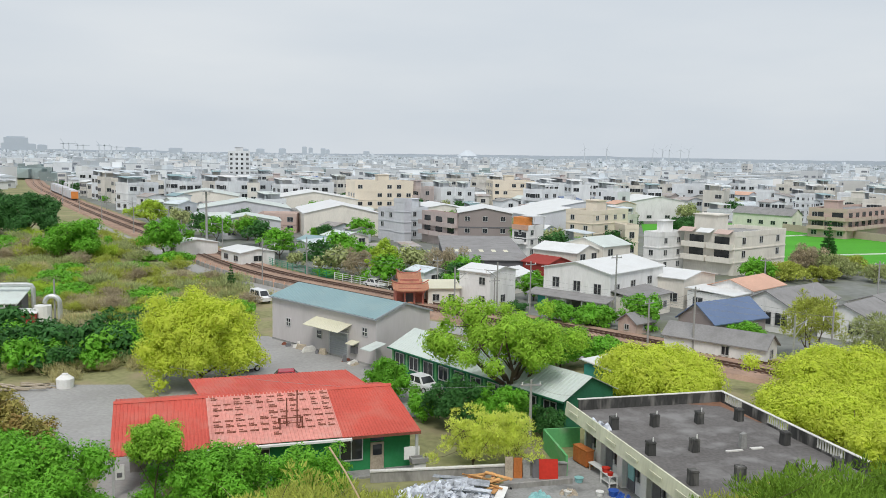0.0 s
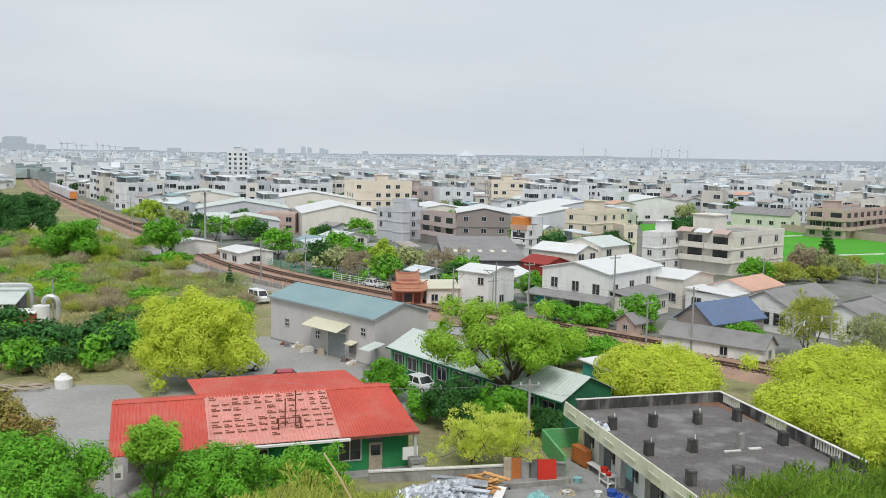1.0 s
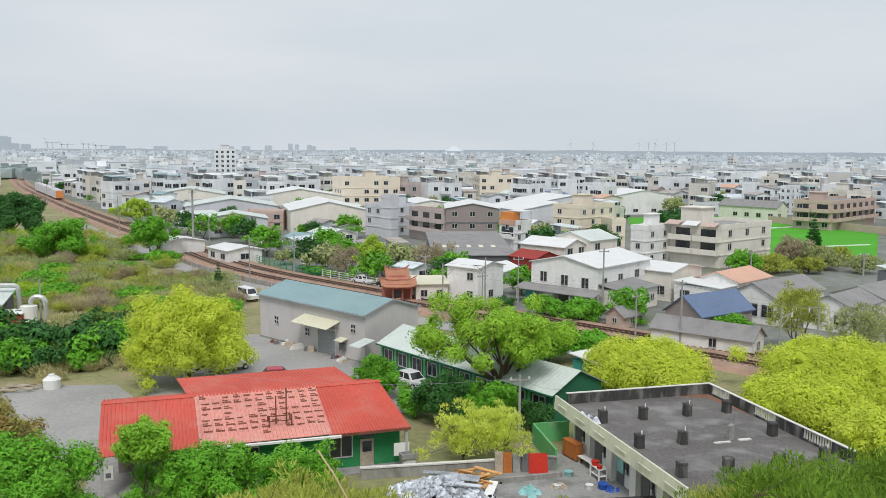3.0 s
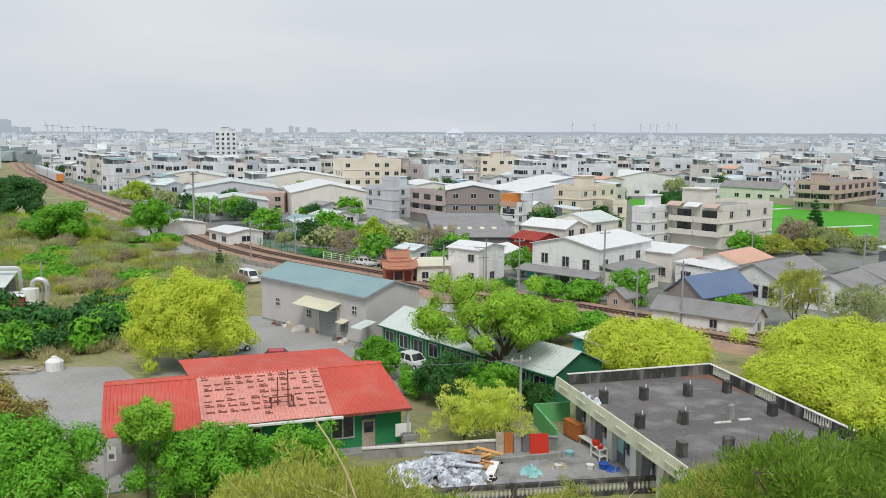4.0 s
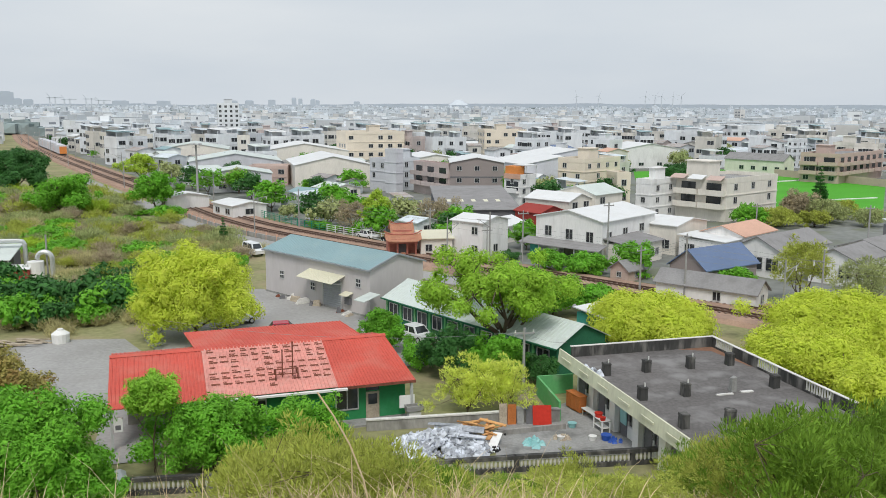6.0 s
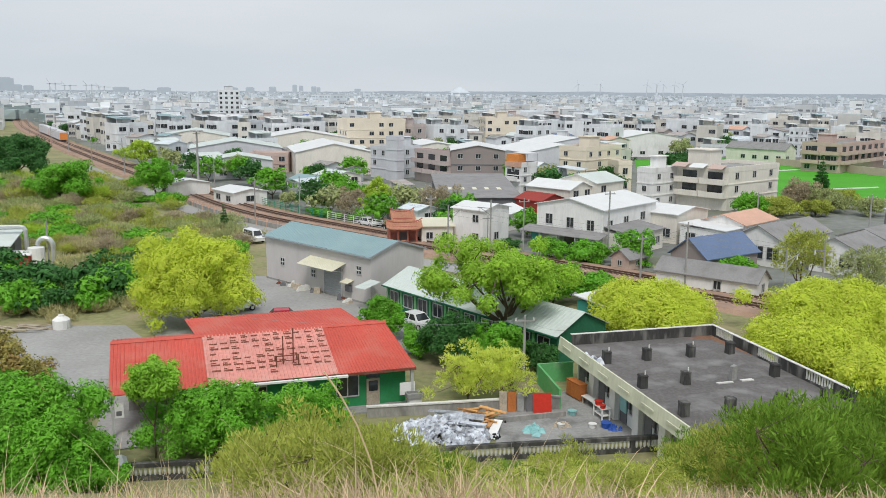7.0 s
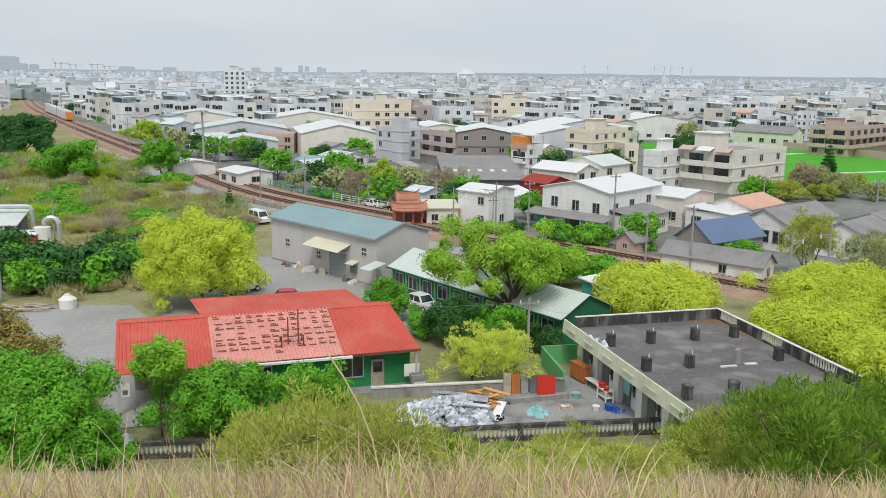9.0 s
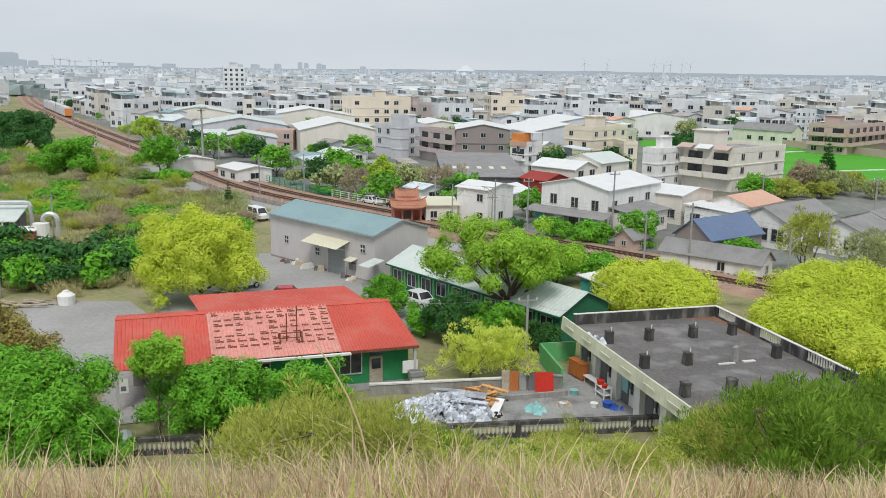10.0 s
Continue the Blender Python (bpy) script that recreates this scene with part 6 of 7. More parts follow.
tree("garden_tree", "dark green shrub beside the utility pole", "bush", 8.6, 66.6, 0, 2.6, 3.4, "leaf_dark", 24, 0, 60, 0.27, 9)
tree("garden_tree", "green shrub under the spreading tree", "bush", -1.2, 70.5, 0, 2.4, 3, "leaf_green", 25, 0, 60, 0.27, 9)
tree("street_tree", "green tree in front of the white workshop", CT, 26, 110.5, 0, 4.8, 6.4, "leaf_green", 26, 0.05, 60, 0.38, 9)
tree("street_tree", "thin olive tree behind the railway", CT, 40.3, 92.8, 0, 8.2, 7, "leaf_olive", 27, 0.15, 60, 0.38, 12, cover=0.22, core=False, spray=0.5, narrow=0.28)
tree("street_tree", "thin olive tree behind the railway", CT, 47.5, 92, 0, 6, 7, "leaf_dull", 28, 0.1, 60, 0.38, 12, cover=0.22, core=False, spray=0.5, narrow=0.28)
tree("street_tree", "green tree in front of the blue roof", CT, 35.5, 99.2, 0, 3.4, 5.6, "leaf_green", 29, 0.05, 60, 0.38, 9)
tree("street_tree", "green bushes beside the railway", "bush", 20, 111.5, 0, 3, 6, "leaf_green", 30, 0, 60, 0.38, 9)
tree("street_tree", "green bushes beside the railway", "bush", 15.5, 113.5, 0, 3.2, 5, "leaf_green", 31, 0, 60, 0.38, 9)
tree("street_tree", "brownish half-bare tree beyond the railway", CT, -14, 150, 0, 5.5, 7, "leaf_brown", 32, 0.1, 56, 0.42, 14, cover=0.22, core=False, spray=0.5, narrow=0.28)
tree("street_tree", "brownish half-bare tree beyond the railway", CT, 1, 146, 0, 6.5, 8, "leaf_brown", 33, 0.1, 56, 0.42, 16, cover=0.22, core=False, spray=0.5, narrow=0.28)
tree("street_tree", "lime green tree beyond the railway", CT, -9.5, 146, 0, 7.2, 6.5, "leaf_lime", 34, 0.15, 56, 0.44, 12)
tree("street_tree", "green tree beside the small house", CT, 2.5, 131.5, 0, 4.4, 5, "leaf_green", 35, 0.05, 60, 0.38, 9)
tree("street_tree", "green tree behind the small house", CT, 14.2, 131, 0, 4.8, 5.5, "leaf_green", 36, 0.05, 60, 0.38, 9)
tree("street_tree", "olive tree on the edge of the rice field", CT, 57.9, 158.0, 0, 4.2, 7.5, "leaf_green", 37, 0.05, 56, 0.48, 9)
tree("street_tree", "brownish tree on the edge of the rice field", CT, 70.3, 165.4, 0, 5.6, 8.5, "leaf_brown", 38, 0.0, 70, 0.44, 12, cover=0.34, spray=0.4, narrow=0.3, ragged=0.6)
tree("street_tree", "olive tree on the edge of the rice field", CT, 62.8, 157.1, 0, 3.7, 7.5, "leaf_olive", 39, 0.0, 70, 0.44, 12, cover=0.34, spray=0.4, narrow=0.3, ragged=0.6)
tree("street_tree", "grey-brown tree on the edge of the rice field", CT, 73.7, 161.9, 0, 5.0, 8, "leaf_dull", 40, 0.0, 70, 0.44, 12, cover=0.34, spray=0.4, narrow=0.3, ragged=0.6)
tree("street_tree", "olive tree beside the low sheds", CT, 79.7, 168.0, 0, 4.2, 6.5, "leaf_olive", 61, 0.0, 56, 0.44, 10, cover=0.34, spray=0.4, narrow=0.3, ragged=0.6)
tree("street_tree", "grey-green tree beside the low sheds", CT, 79.8, 157.4, 0, 3.6, 6, "leaf_dull", 62, 0.0, 56, 0.44, 10, cover=0.34, spray=0.4, narrow=0.3, ragged=0.6)
tree("street_tree", "olive tree beside the low sheds", CT, 69.4, 156.3, 0, 3.4, 6, "leaf_olive", 63, 0.0, 56, 0.44, 10, cover=0.34, spray=0.4, narrow=0.3, ragged=0.6)
tree("street_tree", "dark hedge tree beyond the rice field", CT, 72, 252, 0, 5.5, 14, "leaf_dark", 41, 0, 56, 0.55, 9)
tree("hill_tree", "brownish shrub at the foot of the slope", "bush", -27, 51, 0, 7.6, 7.4, "leaf_autumn", 42, 0.05, 80, 0.24, 8, cover=0.36)
tree("hill_tree", "bright green tree at the foot of the slope", CT, -21.0, 42.4, 0.6, 7, 8.2, "leaf_green", 43, 0.05, 110, 0.24, 8, ragged=0.6)
tree("hill_tree", "bright green tree at the foot of the slope", CT, -25, 44.5, 0.2, 6.8, 7.4, "leaf_green", 44, 0.05, 100, 0.24, 8, ragged=0.6)
tree("hill_tree", "bright green tree at the foot of the slope", CT, -18.8, 40.6, 1.2, 3.4, 4.6, "leaf_green", 45, 0.05, 70, 0.22, 8)
tree("hill_tree", "bright green shrub at the foot of the slope", "bush", -18.4, 43.6, 0.5, 2.6, 4.0, "leaf_green", 46, 0, 70, 0.2, 8)


def scatter_scrub():
    """Shrubs over the waste ground between the yard and the railway."""
    rnd = random.Random(21)
    kinds = []
    for i, (ma, lb, h, cover, sp, nar, co) in enumerate((
            ("leaf_dull", "dull grey-green shrub on the waste ground", 2.2, 0.15, 0.9, 0.16, False), ("leaf_olive", "olive shrub with thin upright twigs on the waste ground", 2.6, 0.15, 0.8, 0.16, False),
            ("leaf_green", "fresh green shrub on the waste ground", 2.6, 0.4, 0.0, 0.5, True), ("leaf_straw", "straw-coloured grassy shrub on the waste ground", 1.6, 0.14, 1.4, 0.12, False),
            ("leaf_brown", "dry brownish half-bare shrub on the waste ground", 2.8, 0.1, 0.8, 0.12, False), ("leaf_dark", "dark green shrub on the waste ground", 3.0, 0.4, 0.0, 0.5, True),
            ("leaf_lime", "pale lime shrub on the waste ground", 2.4, 0.2, 0.6, 0.2, False))):
        kinds.append(tree("shrub", lb, "bush", -60 - i * 6, 132 + i * 4, 0, h, 5.2, ma, 100 + i, 0.0, 30, 0.56 if sp else 0.44, 7 if sp else 4, puff=0.15, group="shrubs on the waste ground", cover=cover, narrow=nar, spray=sp, core=co, inner=0.4, ragged=0.8, trunk=0.06))
    line = spline(RAIL, 4)
    distant = []
    n = 0
    while n < 400:
        y = rnd.uniform(78, 205) if n % 3 else rnd.uniform(92, 140)
        x = rnd.uniform(-0.62 * y - 4, -0.2 * y)
        d, off = min(((p.x - x) ** 2 + (p.y - y) ** 2, (Vector((x, y, 0)) - p).dot(Vector((-e.y, e.x, 0)))) for p, e in line)
        if off > -9 or (x > -33 and y < 112) or (-60 < x < -45 and 100 < y < 115) or (y < 82 and x > -42) or (-36 < x < -18 and y < 140 and off > -14):
            continue
        far = smooth(118, 185, y)
        patch = noise.noise((x * 0.045, y * 0.045, 8))
        pick = rnd.random() + patch * 0.7 + 0.22 * far
        k = kinds[4] if pick < 0.12 else kinds[3] if pick < 0.3 else kinds[rnd.choice((0, 0, 1))] if pick < 0.72 else kinds[rnd.choice((1, 6))] if pick < 1.0 else kinds[2] if pick < 1.25 else kinds[5]
        s = rnd.uniform(0.6, 1.1) * (1 + 0.3 * far)
        m, sc = pose(x, y, 0, 0, 0, rnd.uniform(0, 360)), (s * 1.2, s * 1.2, s * rnd.uniform(0.6, 1.1))
        if y > 118:
            distant.append((k, m @ Matrix.Diagonal((*sc, 1))))
        else:
            ob = copy_thing(k, m)
            ob.scale = sc
        n += 1
    # the shrubs farthest off grow together into one thicket for each kind
    for k in kinds:
        crown = [c for c in k.children if c.name.startswith("crown")][0].data
        co = np.empty(len(crown.vertices) * 3, dtype=np.float32)
        crown.vertices.foreach_get("co", co)
        co = np.c_[co.reshape(-1, 3), np.ones(len(crown.vertices))]
        all_co = [(co @ np.array(m).T)[:, :3] for q, m in distant if q == k]
        if all_co:
            me = leaf_mesh(np.concatenate(all_co), "leaf_dull")
            me.materials[0] = crown.materials[0]
            tagged(new("thicket", me), k["label"].replace("shrub", "thicket"), "thicket", kind="stuff")
    # rough growth between the yard and the lane
    for i in range(34):
        x, y = rnd.uniform(-46, -29), rnd.uniform(88, 119)
        if x > -33 and y < 100:
            continue
        ob = copy_thing(kinds[rnd.choice((0, 4, 4, 3, 3))], pose(x, y, 0, 0, 0, rnd.uniform(0, 360)))
        s = rnd.uniform(0.6, 1.0)
        ob.scale = (s * 1.2, s * 1.2, s)
    for i in range(30):
        x, y = rnd.uniform(-43, -27.5), rnd.uniform(79.5, 101)
        if x > -25 - (101 - y) * 0.25:
            continue
        ob = copy_thing(kinds[rnd.choice((4, 4, 3, 0, 3))], pose(x, y, 0, 0, 0, rnd.uniform(0, 360)))
        s = rnd.uniform(0.45, 0.85)
        ob.scale = (s * 1.1, s * 1.1, s)
    # hedge along the town side of the railway
    for p, d in line:
        if 92 < p.y < 150 and rnd.random() < 0.75:
            c = p + Vector((-d.y, d.x, 0)) * rnd.uniform(7.6, 9.5)
            ob = copy_thing(kinds[rnd.choice((2, 2, 0, 3, 6, 5))], pose(c.x, c.y, 0, 0, 0, rnd.uniform(0, 360)))
            s = rnd.uniform(0.35, 0.65)
            ob.scale = (s * 1.2, s * 1.2, s)
    # taller dark thicket beside the yard
    for i in range(24):
        x, y = rnd.uniform(-50, -33), rnd.uniform(83, 95)
        ob = copy_thing(kinds[rnd.choice((5, 2, 5, 5, 2))], pose(x, y, 0, 0, 0, rnd.uniform(0, 360)))
        s = rnd.uniform(0.9, 1.5)
        ob.scale = (s, s, s * 1.05)


scatter_scrub()


def hill_growth():
    """Feathery bushes and dry grass on the hillside below the viewpoint."""
    rnd = random.Random(33)
    kinds = []
    for i, (ma, lb) in enumerate((("leaf_olive", "feathery olive bush on the hillside"), ("leaf_olive", "feathery olive bush on the hillside"), ("leaf_hill", "feathery green bush on the hillside"))):
        kinds.append(tree("hill_bush", lb, "bush", (-3.0, 6.5, 17.0)[i], (38, 40, 37)[i], hill((-3.0, 6.5, 17.0)[i], (38, 40, 37)[i]), 2.6, 4.0, ma, 200 + i, 0.0, 36, 0.19, 6, puff=0.125, group="bushes on the hillside", cover=0.2, narrow=0.22, core=False, spray=0.8, ragged=0.6, trunk=0.05))
    spots = []
    n = 0
    for tries in range(2500):
        y = rnd.uniform(13, 43.5)
        x = rnd.uniform(-0.56 * y - 2, 0.58 * y + 2)
        if any((x - a) ** 2 + (y - b) ** 2 < 3.6 for a, b in spots):
            continue
        spots.append((x, y))
        u = x / y
        ceil = 0.5 if u < -0.215 else 0.388 if u < -0.07 else 0.432 if u < 0.06 else 0.45 if u < 0.31 else 0.395 if u < 0.345 else 0.374 - 0.13 * (u - 0.4)
        top = min(3.4, 22 - ceil * y - hill(x, y))
        if top < 0.5 or (-0.285 < u < -0.215 and y > 20) or noise.noise((x * 0.16, y * 0.16, 4)) < -0.32:
            continue
        left = smooth(-9, -14, x)
        s = top / 2.6 * rnd.uniform(0.75, 1.08)
        ob = copy_thing(kinds[2 if rnd.random() < 0.15 + 0.5 * left + 0.5 * (u > 0.2) else rnd.choice((0, 1))], pose(x, y, hill(x, y) - 0.1, 0, 0, rnd.uniform(0, 360)))
        k = max(min(s, 1.0), 0.5) * rnd.uniform(0.9, 1.15)
        ob.scale = (k, k, s)
        n += 1
        if n > 150:
            break
    rng = np.random.default_rng(5)

    def blades(tufts, per, y0, y1, h0, h1, w, material, name, label, bend=0.6, spread=0.13):
        """Tufts of curved, tapering blades that splay from a common foot."""
        ty = rng.uniform(y0 ** 1.5, y1 ** 1.5, tufts) ** (1 / 1.5)
        tx = rng.uniform(-1, 1, tufts) * (0.56 * ty + 0.6)
        keep = np.array([noise.noise((a * 0.9, b * 0.9, 2)) > -0.28 for a, b in zip(tx, ty)])
        tx, ty = tx[keep], ty[keep]
        th = rng.uniform(h0, h1, len(tx)) * (1 - 0.38 * np.clip((tx - 0.3) / 1.6, 0, 1))
        count = len(tx) * per
        rx, ry = rng.normal(size=count), rng.normal(size=count)
        x, y = np.repeat(tx, per) + rx * spread, np.repeat(ty, per) + ry * spread
        h = np.repeat(th, per) * rng.uniform(0.45, 1.15, count)
        z = np.array([hill(a, b) for a, b in zip(x, y)])
        out = rng.uniform(0.1, bend, count) * h
        L = np.hypot(rx, ry) + 0.3
        dx, dy = rx / L * out + rng.normal(size=count) * 0.14 * h - 0.1 * h, ry / L * out + rng.normal(size=count) * 0.1 * h
        fx, fy = rng.normal(size=count), rng.normal(size=count) * 0.4
        L = np.hypot(fx, fy)
        fx, fy = fx / L, fy / L
        ww0 = w * rng.uniform(0.6, 1.5, count)
        rows = []
        for u, ww in ((0, 1.0), (0.35, 0.9), (0.65, 0.7), (0.86, 0.5), (1.0, 0.08)):
            cx, cy = x + dx * u ** 2.2, y + dy * u ** 2.2
            cz = z - 0.05 + h * (u - 0.32 * u ** 3 * np.minimum(1.5, np.hypot(dx, dy) / h * 1.6))
            for s in (-1, 1):
                rows.append(np.stack([cx + s * fx * ww0 * ww, cy + s * fy * ww0 * ww, cz], 1))
        v = np.stack(rows, 1).reshape(-1, 3)
        f = []
        for i in range(count):
            b = i * 10
            f += [(b, b + 1, b + 3, b + 2), (b + 2, b + 3, b + 5, b + 4), (b + 4, b + 5, b + 7, b + 6), (b + 6, b + 7, b + 9, b + 8)]
        me = bpy.data.meshes.new(name)
        me.from_pydata(v.tolist(), [], f)
        me.materials.append(M[material])
        tagged(new(name, me), label, "grass", kind="stuff")

    blades(760, 14, 2.2, 9.0, 0.45, 0.85, 0.004, "dry_grass", "dry_grass", "tufts of dry straw-coloured grass on the hillside", 0.8)
    blades(420, 12, 2.2, 9.0, 0.35, 0.75, 0.0045, "brown_grass", "dead_grass", "reddish dead grass on the hillside", 0.7)
    blades(260, 9, 2.4, 10.0, 0.35, 0.8, 0.005, "leaf_lime", "green_grass", "green blades among the dry hillside grass", 0.9)
    blades(190, 3, 2.6, 9.0, 0.8, 1.3, 0.0028, "dry_grass", "tall_grass", "tall pale grass stalks on the hillside", 1.5)
    blades(520, 12, 9.0, 19, 0.4, 0.8, 0.007, "dry_grass", "slope_grass", "dry grass lower on the hillside", 0.8, 0.2)
    # one long bent stalk in front of the rest
    g = Geo()
    foot = Vector((-0.16, 2.75, hill(-0.16, 2.75) + 0.14))
    pts = [foot - Vector((-0.02, 0, 0.2)), foot + Vector((0.0, 0, 0.5)), foot + Vector((-0.012, 0.0, 0.82)), foot + Vector((-0.045, 0.01, 0.98)), foot + Vector((-0.09, 0.02, 1.10)), foot + Vector((-0.145, 0.03, 1.2)), foot + Vector((-0.2, 0.04, 1.28))]
    g.path(pts, 0.0034, 6)
    tagged(part("grass_stalk", g, "dry_grass"), "single thick pale bent grass stalk on the hillside", "grass stalk")


hill_growth()
# ---- the rest of the town ----
KEEP = [(8, 157, 14), (8, 177, 16), (-7, 205, 15), (-13, 190, 13), (3, 196, 10), (60, 150, 13), (20.5, 150, 7), (-57, 262, 17), (-43, 303, 18), (-83, 312, 16), (-36, 204, 11), (-49, 222, 11), (0, 263, 15), (34, 246, 17), (42, 281, 17), (75, 311, 17), (36, 222, 11), (46, 128, 9), (28, 121, 8), (-63, 392, 10), (112, 287, 6), (-101, 449, 10), (-94, 413, 14), (-87, 382, 12), (-8, 224, 10), (9, 212, 14), (18, 187, 10), (37, 204, 12), (30, 166, 11), (24, 162, 9), (43, 171, 8), (45, 190, 5), (-45, 239, 9), (130, 312, 7), (60, 172, 17), (7, 127, 9), (26, 128, 17), (38, 131, 11), (34, 104, 12), (45, 116, 16), (54, 108, 11),
        (-38, 206, 10), (-50, 180, 8), (-36, 170, 8), (-30, 240, 24), (8, 167, 17), (-25, 267, 20), (25, 338, 18), (120, 246, 26), (106, 290, 16), (82, 201, 9), (-4, 127, 9), (-104, 216, 16), (-114, 224, 16), (-61, 265, 9), (72, 252, 9), (89, 198, 6)]
LINE = spline(RAIL, 8)


def town_side(x, y):
    d, off = min(((p.x - x) ** 2 + (p.y - y) ** 2, (Vector((x, y, 0)) - p).dot(Vector((-e.y, e.x, 0)))) for p, e in LINE)
    return off


def in_paddy(x, y):
    pts = [(44, 186), (64, 166), (72, 172), (90, 166), (140, 258), (118, 292), (99, 304), (62, 293)]
    hit = False
    for (a, b), (c, d) in zip(pts, pts[1:] + pts[:1]):
        if (b > y) != (d > y) and x < (c - a) * (y - b) / (d - b) + a:
            hit = not hit
    return hit


def build_town():
    rnd = random.Random(77)
    placed = [(a, b, r * 0.72) for a, b, r in KEEP]
    wallmats = ["town_white"] * 8 + ["town_cream"] * 3 + ["town_grey"] * 2 + ["town_pink"]
    roofs = ["white_roof"] * 2 + ["town_sheet"] * 5 + ["pale_roof"] * 3 + ["town_rust"] * 3 + ["concrete"] * 2 + ["teal_roof", "blue_roof", "peach_roof"]
    cname = {"town_white": "off-white", "town_cream": "cream", "town_grey": "blue-grey", "town_pink": "pinkish"}
    rname = {"white_roof": "white sheet roof", "pale_roof": "pale green sheet roof", "town_sheet": "blue-grey sheet roof", "town_rust": "rust-streaked sheet roof", "concrete": "grey concrete roof", "teal_roof": "teal sheet roof", "blue_roof": "blue sheet roof", "peach_roof": "faded orange roof"}
    near = 0
    for tries in range(9000):
        if near >= 350:
            break
        D, a = (rnd.uniform(128 ** 1.6, 470 ** 1.6)) ** (1 / 1.6), radians(rnd.uniform(-31, 31))
        x, y = D * math.sin(a), D * math.cos(a)
        off = town_side(x, y)
        if off < 13 and not (off < -40 and y > 300):
            continue
        if in_paddy(x, y) or (math.degrees(a) > 11.8 and D < 300):
            continue
        if D < 200 and rnd.random() < 0.35:
            continue
        r = rnd.uniform(3.2, 6.6) * (1 + 0.25 * smooth(250, 450, D))
        if any((x - p) ** 2 + (y - q) ** 2 < (r + s) ** 2 * 0.86 for p, q, s in placed):
            continue
        placed.append((x, y, r))
        w, d = r * rnd.uniform(1.1, 1.6), r * rnd.uniform(1.1, 1.6)
        f = 1 if D < 205 else rnd.choice((1, 1, 2, 2, 2, 3, 3, 3) if D > 300 else (1, 1, 1, 1, 2))
        wall, roof = rnd.choice(wallmats), rnd.choice(roofs)
        yaw = rnd.choice((45, 45, 38, 52, 30, 12)) + rnd.uniform(-4, 4)
        h = (3.1 if D > 205 else 2.7) * f + rnd.uniform(-0.2, 0.6)
        gab = f < 3 and rnd.random() < 0.7
        if not gab and roof not in ("concrete", "white_roof", "town_rust"):
            roof = "concrete"
        u, v = Vector((math.cos(radians(yaw)), math.sin(radians(yaw)), 0)), Vector((-math.sin(radians(yaw)), math.cos(radians(yaw)), 0))
        c = Vector((x, y, 0)) - u * w / 2 - v * d / 2
        nw = (max(1, int(w / 3.6)), max(1, int(d / 3.6))) if D < 330 else (2, 2)
        lb = "%s %s house with a %s" % (cname[wall], ("one-storey", "two-storey", "three-storey", "four-storey")[f - 1], rname[roof])
        house("town_house", lb, "house", c.x, c.y, yaw, w, d, h, f, wall, roof, kind="gable" if gab else "flat", ridge=h + w * 0.13 if gab else None, along=rnd.choice("xy") if gab else "y", rows=nw, win=(1.7, 1.3) if D < 330 else (2.4, 1.4), extra=rnd.choice((0, 1, 1, 2)) if f > 1 else 0, group=R1, balcony=1 if f == 3 and D < 360 and rnd.random() < 0.5 else 0)
        near += 1
    # past these, one sheet of roofs and walls to the horizon
    def blocks(name, n, d0, d1, mats, hmin, hmax, power, rows, label):
        g = Geo()
        for i in range(n):
            D, a = rnd.uniform(d0 ** power, d1 ** power) ** (1 / power), radians(rnd.uniform(-31, 31))
            x, y = D * math.sin(a), D * math.cos(a)
            if D < 800 and abs(town_side(x, y)) < 14:
                continue
            w, d = rnd.uniform(5, 12), rnd.uniform(6, 15)
            if rnd.random() < 0.06:
                w, d = w * 2.2, d * 1.8
            big = rnd.random() < 0.03
            h = rnd.choice((3.4, 3.6, 6.2, 6.4, 6.4, 9.2, 9.4, 12)) * rnd.uniform(0.9, 1.1) * (hmax / 13) * (1.35 if big else 1)
            yaw = radians(rnd.choice((45, 40, 50, 20, 8)) + rnd.uniform(-5, 5))
            cu, su = math.cos(yaw), math.sin(yaw)

            def T(px, py, pz):
                return (x + cu * px - su * py, y + su * px + cu * py, pz)
            m = 1 if rnd.random() < 0.3 else 0
            g.hexa([T(*p) for p in ((-w / 2, -d / 2, 0), (w / 2, -d / 2, 0), (w / 2, d / 2, 0), (-w / 2, d / 2, 0), (-w / 2, -d / 2, h), (w / 2, -d / 2, h), (w / 2, d / 2, h), (-w / 2, d / 2, h))], m)
            o = 0.5
            if h < 8 and rnd.random() < 0.7:
                r = h + w * 0.14
                g.v += [T(*p) for p in ((-w / 2 - o, -d / 2 - o, h), (0, -d / 2 - o, r), (w / 2 + o, -d / 2 - o, h), (-w / 2 - o, d / 2 + o, h), (0, d / 2 + o, r), (w / 2 + o, d / 2 + o, h))]
                k = len(g.v) - 6
                g.f += [(k, k + 1, k + 4, k + 3), (k + 1, k + 2, k + 5, k + 4), (k, k + 2, k + 1), (k + 3, k + 4, k + 5)]
                g.mi += [2] * 4
            else:
                g.hexa([T(*p) for p in ((-w / 2, -d / 2, h + 0.02), (w / 2, -d / 2, h + 0.02), (w / 2, d / 2, h + 0.02), (-w / 2, d / 2, h + 0.02), (-w / 2, -d / 2, h + 0.5), (w / 2, -d / 2, h + 0.5), (w / 2, d / 2, h + 0.5), (-w / 2, d / 2, h + 0.5))], 2)
